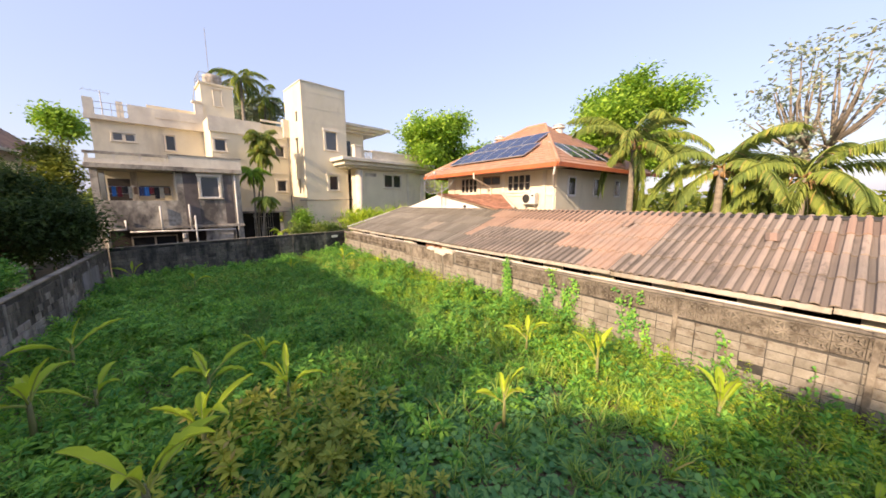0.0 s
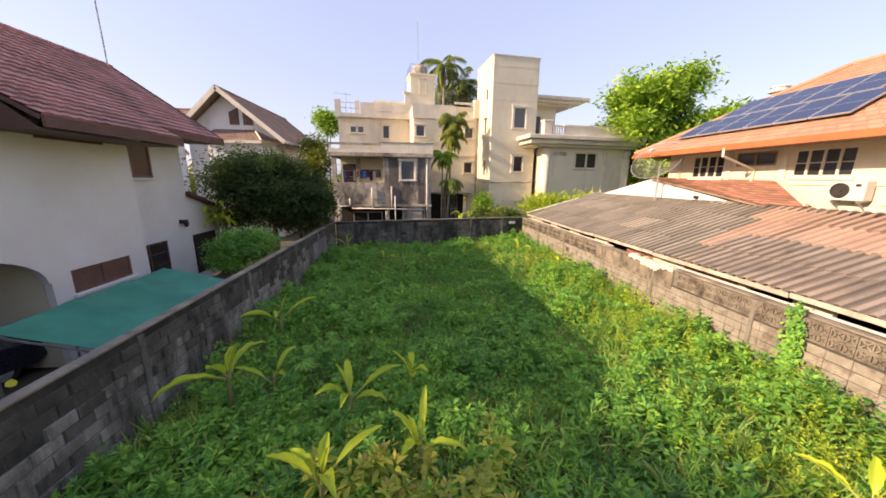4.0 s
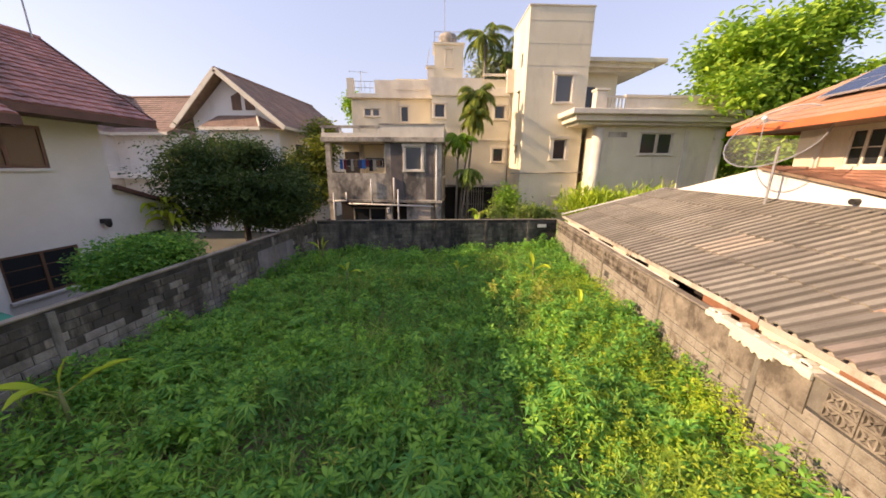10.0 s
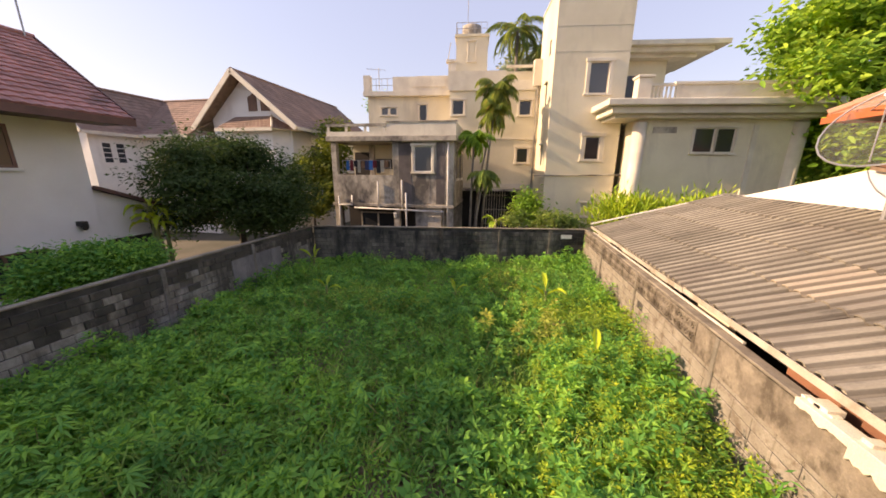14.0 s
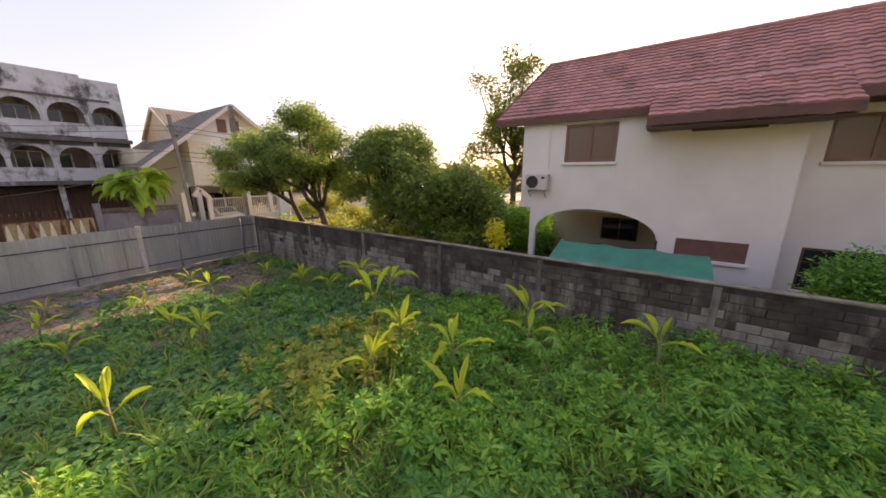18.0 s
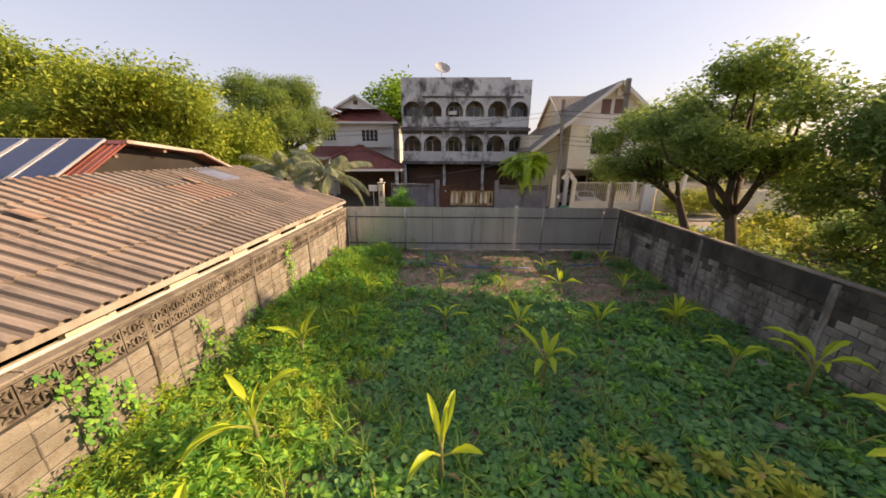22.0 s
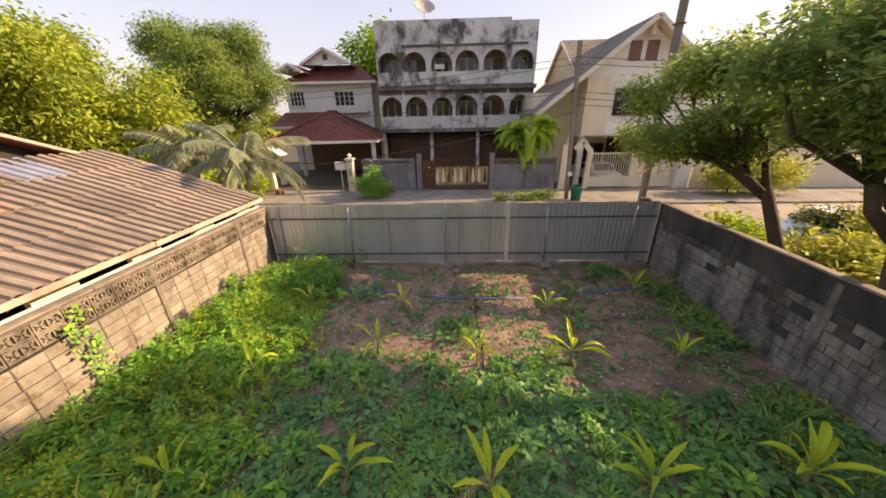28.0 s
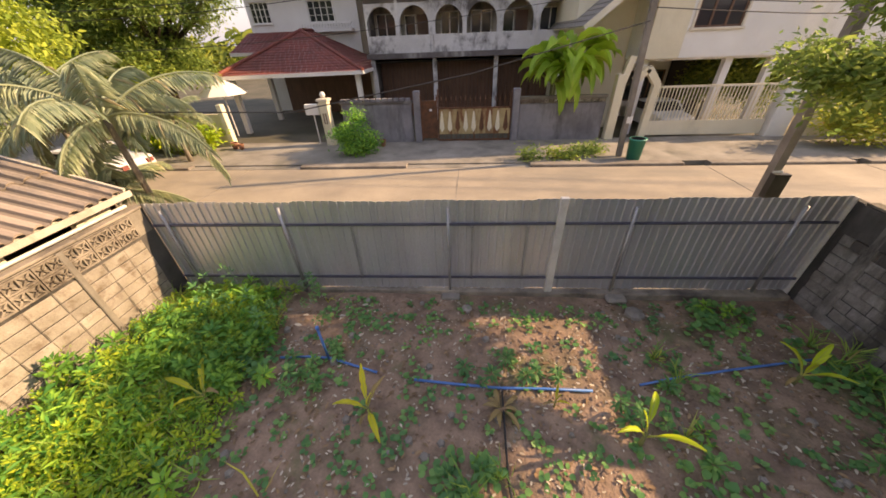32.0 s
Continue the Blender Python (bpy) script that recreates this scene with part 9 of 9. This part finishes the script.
tree("shrub", "garden plants beside the driveway", (13.6, -23.0, 0.1), [(0, 0, 0.7, 0.8, 0.6, 0.6), (1.4, 0, 0.9, 0.9, 0.7, 0.7), (3.0, 0, 1.0, 1.0, 0.8, 0.8)], 2600, 0.16, L_BUSH, 0.05, 0.4, seed=43)
tree("shrub", "weeds on the kerb below the wall", (-3.9, -21.3, 0.1), [(0, 0, 0.2, 0.7, 0.3, 0.22), (1.3, 0.2, 0.25, 0.35, 0.3, 0.25), (-1.4, -0.5, 0.2, 0.8, 0.4, 0.2)], 1500, 0.1, L_MANGO, 0.02, 0.3, seed=44)
tree("shrub", "round clipped shrub behind the cream gate", (-13.0, -27.5, 0), [(0, 0, 2.4, 1.5, 1.2, 1.1), (-2.2, 0, 2.2, 1.4, 1.2, 1.2)], 4500, 0.16, L_OLIVE, 0.08, 0.5, seed=45)
tree("shrub", "dry reddish shrubs on the lane's verge", (-16.5, -22.5, 0), [(0, 0, 1.2, 1.6, 0.9, 0.9), (-2.4, 0, 1.4, 1.6, 1.0, 1.0)], 3200, 0.16, L_YELLOW, 0.06, 0.4, seed=46)
# plants behind the back wall
tree("shrub", "leafy shrub behind the back wall", (3.7, 21.8, 0), [(0, 0, 3.2, 0.5, 0.5, 0.6), (0.2, 0, 2.5, 0.4, 0.4, 0.4)], 1500, 0.15, L_TREE, 0.06, 0.5, seed=47)
tree("shrub", "trailing plants over the back wall", (4.8, 21.0, 0), [(0, 0, 2.4, 0.9, 0.4, 0.4), (1.0, 0.2, 2.3, 0.6, 0.4, 0.35), (-1.5, 0.4, 2.4, 0.7, 0.4, 0.4)], 1900, 0.13, L_MANGO, 0.04, 0.5, seed=48)
tree("tall_grass", "tall bright grass behind the corner of the wall", (8.4, 21.4, 0), [(0, 0, 2.7, 1.1, 0.6, 0.7), (1.8, 0, 2.6, 1.3, 0.6, 0.6), (3.4, 0, 2.8, 1.2, 0.6, 0.6)], 3600, 0.3, L_BUSH, 0.05, 0.6, seed=49, template=NARROW, low=30, high=85)
tree("shrub", "small trees beside the gabled house", (-8.9, 25.2, 0), [(-0.2, 0, 6.2, 0.8, 0.8, 0.9), (-1.0, 0.4, 5.0, 0.9, 0.9, 1.2), (-0.8, 1.0, 7.4, 0.8, 0.8, 0.9), (-0.3, -0.6, 3.4, 0.8, 0.8, 1.2)], 4200, 0.2, L_OLIVE, 0.12, 0.4, seed=50)
tree("garden_tree", "small round-topped tree far behind the annex", (-12.3, 41.6, 0), clumps(1.3, 1.3, 1.2, 11.6, 8, 77, 0.4), 1800, 0.3, L_TREE, 0.1, 0.7, seed=53)
tree("shrub", "pale creeper on the gabled house", (-10.8, 24.6, 0), [(0, 0, 4.6, 1.0, 0.9, 1.4), (0.4, -0.3, 2.6, 1.0, 0.9, 1.0)], 2600, 0.18, L_OLIVE, 0.08, 0.4, seed=51)


def palm(name, label, base, height, fronds, length, droop, material, leaflets=34, leaflet=0.5, trunk_r=0.12, bark=M_PALEBARK, seed=1, lean=(0, 0), group="", rise=(-10, 75), nuts=False):
    """A palm: ringed trunk and arching fronds with hanging leaflets, each frond a part."""
    rng = random.Random(seed)
    t = thing(name, label, "palm", base, 0, group)
    top = Vector((lean[0], lean[1], height))
    part("trunk", Mesh().tube([(0, 0, -0.1), (lean[0] * 0.3, lean[1] * 0.3, height * 0.5), top], [trunk_r * 1.25, trunk_r, trunk_r * 0.8], 9), bark, t, smooth=True)
    for i in range(7 if nuts else 0):
        a, r = i * 0.9, 0.3
        part("coconut", Mesh().lathe([(0.0, -0.14), (0.09, -0.09), (0.115, 0.0), (0.08, 0.1), (0.0, 0.14)], 8, (top.x + r * math.cos(a), top.y + r * math.sin(a), top.z - 0.25 - 0.06 * (i % 3))), M_COCONUT, t, smooth=True)
    for i in range(6 if nuts else 0):
        a = i * 1.05 + 0.4
        part("dry_sheath", Mesh().tube([top, top + Vector((0.4 * math.cos(a), 0.4 * math.sin(a), 0.15)), top + Vector((0.75 * math.cos(a), 0.75 * math.sin(a), -0.5))], [0.09, 0.05, 0.02], 6), M_COCONUT, t)
    for i in range(fronds):
        a = 2 * math.pi * (i * 0.618 + rng.uniform(-0.05, 0.05))
        e = math.radians(rise[0] + (rise[1] - rise[0]) * ((i + 0.5) / fronds) ** 0.9)
        L = length * rng.uniform(0.8, 1.1)
        rib, O, D, U, S = [], [], [], [], []
        n = 10
        p = Vector((0, 0, 0))
        ang = e
        side = Vector((-math.sin(a), math.cos(a), 0))
        for k in range(n + 1):
            rib.append(top + p)
            ang -= droop * (0.6 + rng.random() * 0.8) / n
            step = Vector((math.cos(a) * math.cos(ang), math.sin(a) * math.cos(ang), math.sin(ang))) * (L / n)
            p = p + step
        part("midrib", Mesh().tube(rib, [0.028 * (1 - 0.8 * k / n) + 0.004 for k in range(n + 1)], 5), material, t)
        for k in range(leaflets):
            s = 0.14 + 0.86 * k / leaflets
            j = min(n - 1, int(s * n))
            q = rib[j].lerp(rib[j + 1], s * n - j)
            tan = (rib[j + 1] - rib[j]).normalized()
            for sg in (-1, 1):
                dirn = tan * 0.55 + side * sg * 0.75 + Vector((0, 0, -0.45 - 0.35 * rng.random()))
                O.append(tuple(q))
                D.append(tuple(dirn))
                U.append((side.x * 0.2, side.y * 0.2, 1.0))
                S.append(leaflet * (1.1 - 0.6 * abs(s - 0.45)) * rng.uniform(0.8, 1.15))
        me = leaves_mesh("frond", [(0, 0, 0), (0.45, -0.05, 0.02), (1, 0, -0.2), (0.45, 0.05, 0.02)], [(0, 1, 2), (0, 2, 3)], O, D, U, S, material)
        part("frond", me, None, t)
    return t


for k, (x, y, z, ln) in enumerate(((17.2, 3.6, 7.7, 4.4), (17.4, -0.3, 6.0, 4.2), (17.3, -3.0, 5.4, 3.8))):
    palm("coconut_palm", "coconut palm with drooping fronds behind the shed", (x, y, 0), z, 17, ln, 1.5, L_PALM, 66, 0.66, 0.17, seed=70 + k, group="coconut palms behind the shed", rise=(-38, 78), nuts=True)
palm("fan_palm", "pale grey feathery palm on a slim trunk", (8.1, -14.2, 0), 3.5, 14, 2.3, 1.2, L_GREYPALM, 44, 0.5, 0.07, seed=80, lean=(-0.45, 0.4), rise=(-12, 80), group="grey palms beside the lane")
palm("fan_palm", "second greyish palm beside the lane", (10.6, -15.2, 0), 3.6, 16, 2.3, 1.2, L_GREYPALM, 46, 0.5, 0.09, seed=81, rise=(-20, 80), group="grey palms beside the lane")
palm("fan_palm", "low greyish palm at the lane's edge", (9.2, -14.0, 0), 1.6, 14, 1.9, 1.2, L_GREYPALM, 50, 0.42, 0.07, seed=88, rise=(10, 82), group="grey palms beside the lane")
palm("fan_palm", "small palm beside the cream gate pier", (13.3, -21.4, 0), 2.1, 16, 1.7, 1.5, L_GREYPALM, 44, 0.4, 0.09, seed=89, rise=(-20, 80), group="grey palms beside the lane")
palm("areca_palm", "tall slender palm in front of the cream house", (1.2, 23.3, 0), 9.4, 17, 1.5, 1.6, L_PALM, 30, 0.6, 0.07, seed=82, lean=(0.5, 1.2), group="slender palms behind the back wall", rise=(-30, 80))
palm("areca_palm", "slender palm leaning over the annex", (0.7, 23.0, 0), 8.2, 15, 1.3, 1.6, L_PALM, 28, 0.55, 0.06, seed=83, lean=(0.9, 1.3), group="slender palms behind the back wall", rise=(-30, 80))
palm("areca_palm", "shorter slender palm beside the annex", (0.6, 22.6, 0), 6.6, 13, 1.2, 1.6, L_TREE, 26, 0.5, 0.06, seed=84, lean=(0.1, 0.0), group="slender palms behind the back wall", rise=(-30, 80))
palm("areca_palm", "low palm beside the annex wall", (0.9, 22.3, 0), 4.7, 12, 1.1, 1.6, L_MANGO, 26, 0.5, 0.05, seed=85, lean=(0.4, 0.2), group="slender palms behind the back wall", rise=(-30, 60))
palm("royal_palm", "tall palm rising behind the cream house", (2.6, 42.0, 0), 19.0, 14, 3.6, 1.7, L_PALM, 34, 0.9, 0.2, seed=86, rise=(-40, 80))
palm("royal_palm", "second tall palm behind the stair tower", (5.2, 44.0, 0), 17.6, 12, 3.4, 1.7, L_PALM, 34, 0.9, 0.2, seed=87, rise=(-40, 80))
tree("bare_tree", "thin grey-leaved tree behind the stair tower", (4.6, 46.0, 0), clumps(3.0, 3.0, 3.5, 15.5, 12, 18, 0.3), 2600, 0.4, L_GREYPALM, 0.2, 0.5, seed=52, gap=1.0)


def banana_clump(label, base, stems, height, length, width=0.16, group="", leaf_mat=L_TREE):
    t = thing("banana_clump", label, "banana plant", base, 0, group)
    rng = random.Random(int(base[0] * 10))
    for s in range(stems):
        x, y, hh = rng.uniform(-0.6, 0.6), rng.uniform(-0.3, 0.3), height * rng.uniform(0.8, 1.1)
        part("stem", Mesh().tube([(x, y, 0), (x * 1.1, y, hh)], [0.1, 0.06], 8), M_BANANASTEM, t, smooth=True)
        for i in range(8):
            m, rib = banana_leaf(length * rng.uniform(0.75, 1.1), width * rng.uniform(0.8, 1.2), rng.uniform(1.0, 1.6), rng, rng.uniform(5, 60))
            leaf = part("leaf", m, leaf_mat, t, at=Matrix.Translation((x * 1.1, y, hh * rng.uniform(0.9, 1.0))) @ pose(0, 0, 0, 0, 0, i * 45 + rng.uniform(-20, 20)), smooth=True)
            part("midrib", rib, L_RIB, leaf)


banana_clump("large banana clump leaning over the street wall", (-4.4, -24.6, 0.1), 7, 3.4, 2.3, 0.42)
banana_clump("yellow-green banana plants behind the white garden wall", (-11.3, 14.6, 0), 4, 3.1, 1.2, 0.14, leaf_mat=L_BANANA)
banana_clump("banana plant behind the back wall", (1.9, 21.6, 0), 1, 2.4, 0.9)


def far_woods():
    """Low tree line that closes the horizon."""
    rng = np.random.default_rng(77)
    n = 26000
    a = rng.uniform(0, 2 * math.pi, n)
    r = rng.uniform(75, 110, n)
    hgt = 3.5 + 4.5 * smooth_noise(a * 40, r * 0.0, 1.3, 4)
    o = np.stack([r * np.cos(a), r * np.sin(a), rng.random(n) * hgt], -1)
    me = leaves_mesh("far_woods", OVAL[0], OVAL[1], o, directions(n, -50, 40, rng), up_ish(n, 0.8, rng), rng.uniform(1.4, 2.8, n), L_OLIVE)
    solo("far_woods", me, None, "distant low line of trees", "trees", kind="stuff")


far_woods()

# ---- single roof tiles of the white house; the rest joined ----
def lay_tiles(parent, tiles, single, limit):
    rest, n = Mesh(), 0
    for v, f in tiles:
        if n < limit and single(v[0]):
            part("roof_tile", Mesh().add(v, f), M_ROOFREDP, parent)
            n += 1
        else:
            rest.add(v, f)
    if rest.v:
        part("roof_tiles", rest, M_ROOFRED, parent)["kind"] = "stuff"


lay_tiles(ROOF_W, TILES_W, lambda p: 3.5 < p.x < 12.5 and p.z < 7.9, 220)
lay_tiles(PORCH_W, PTILES_W, lambda p: True, 80)
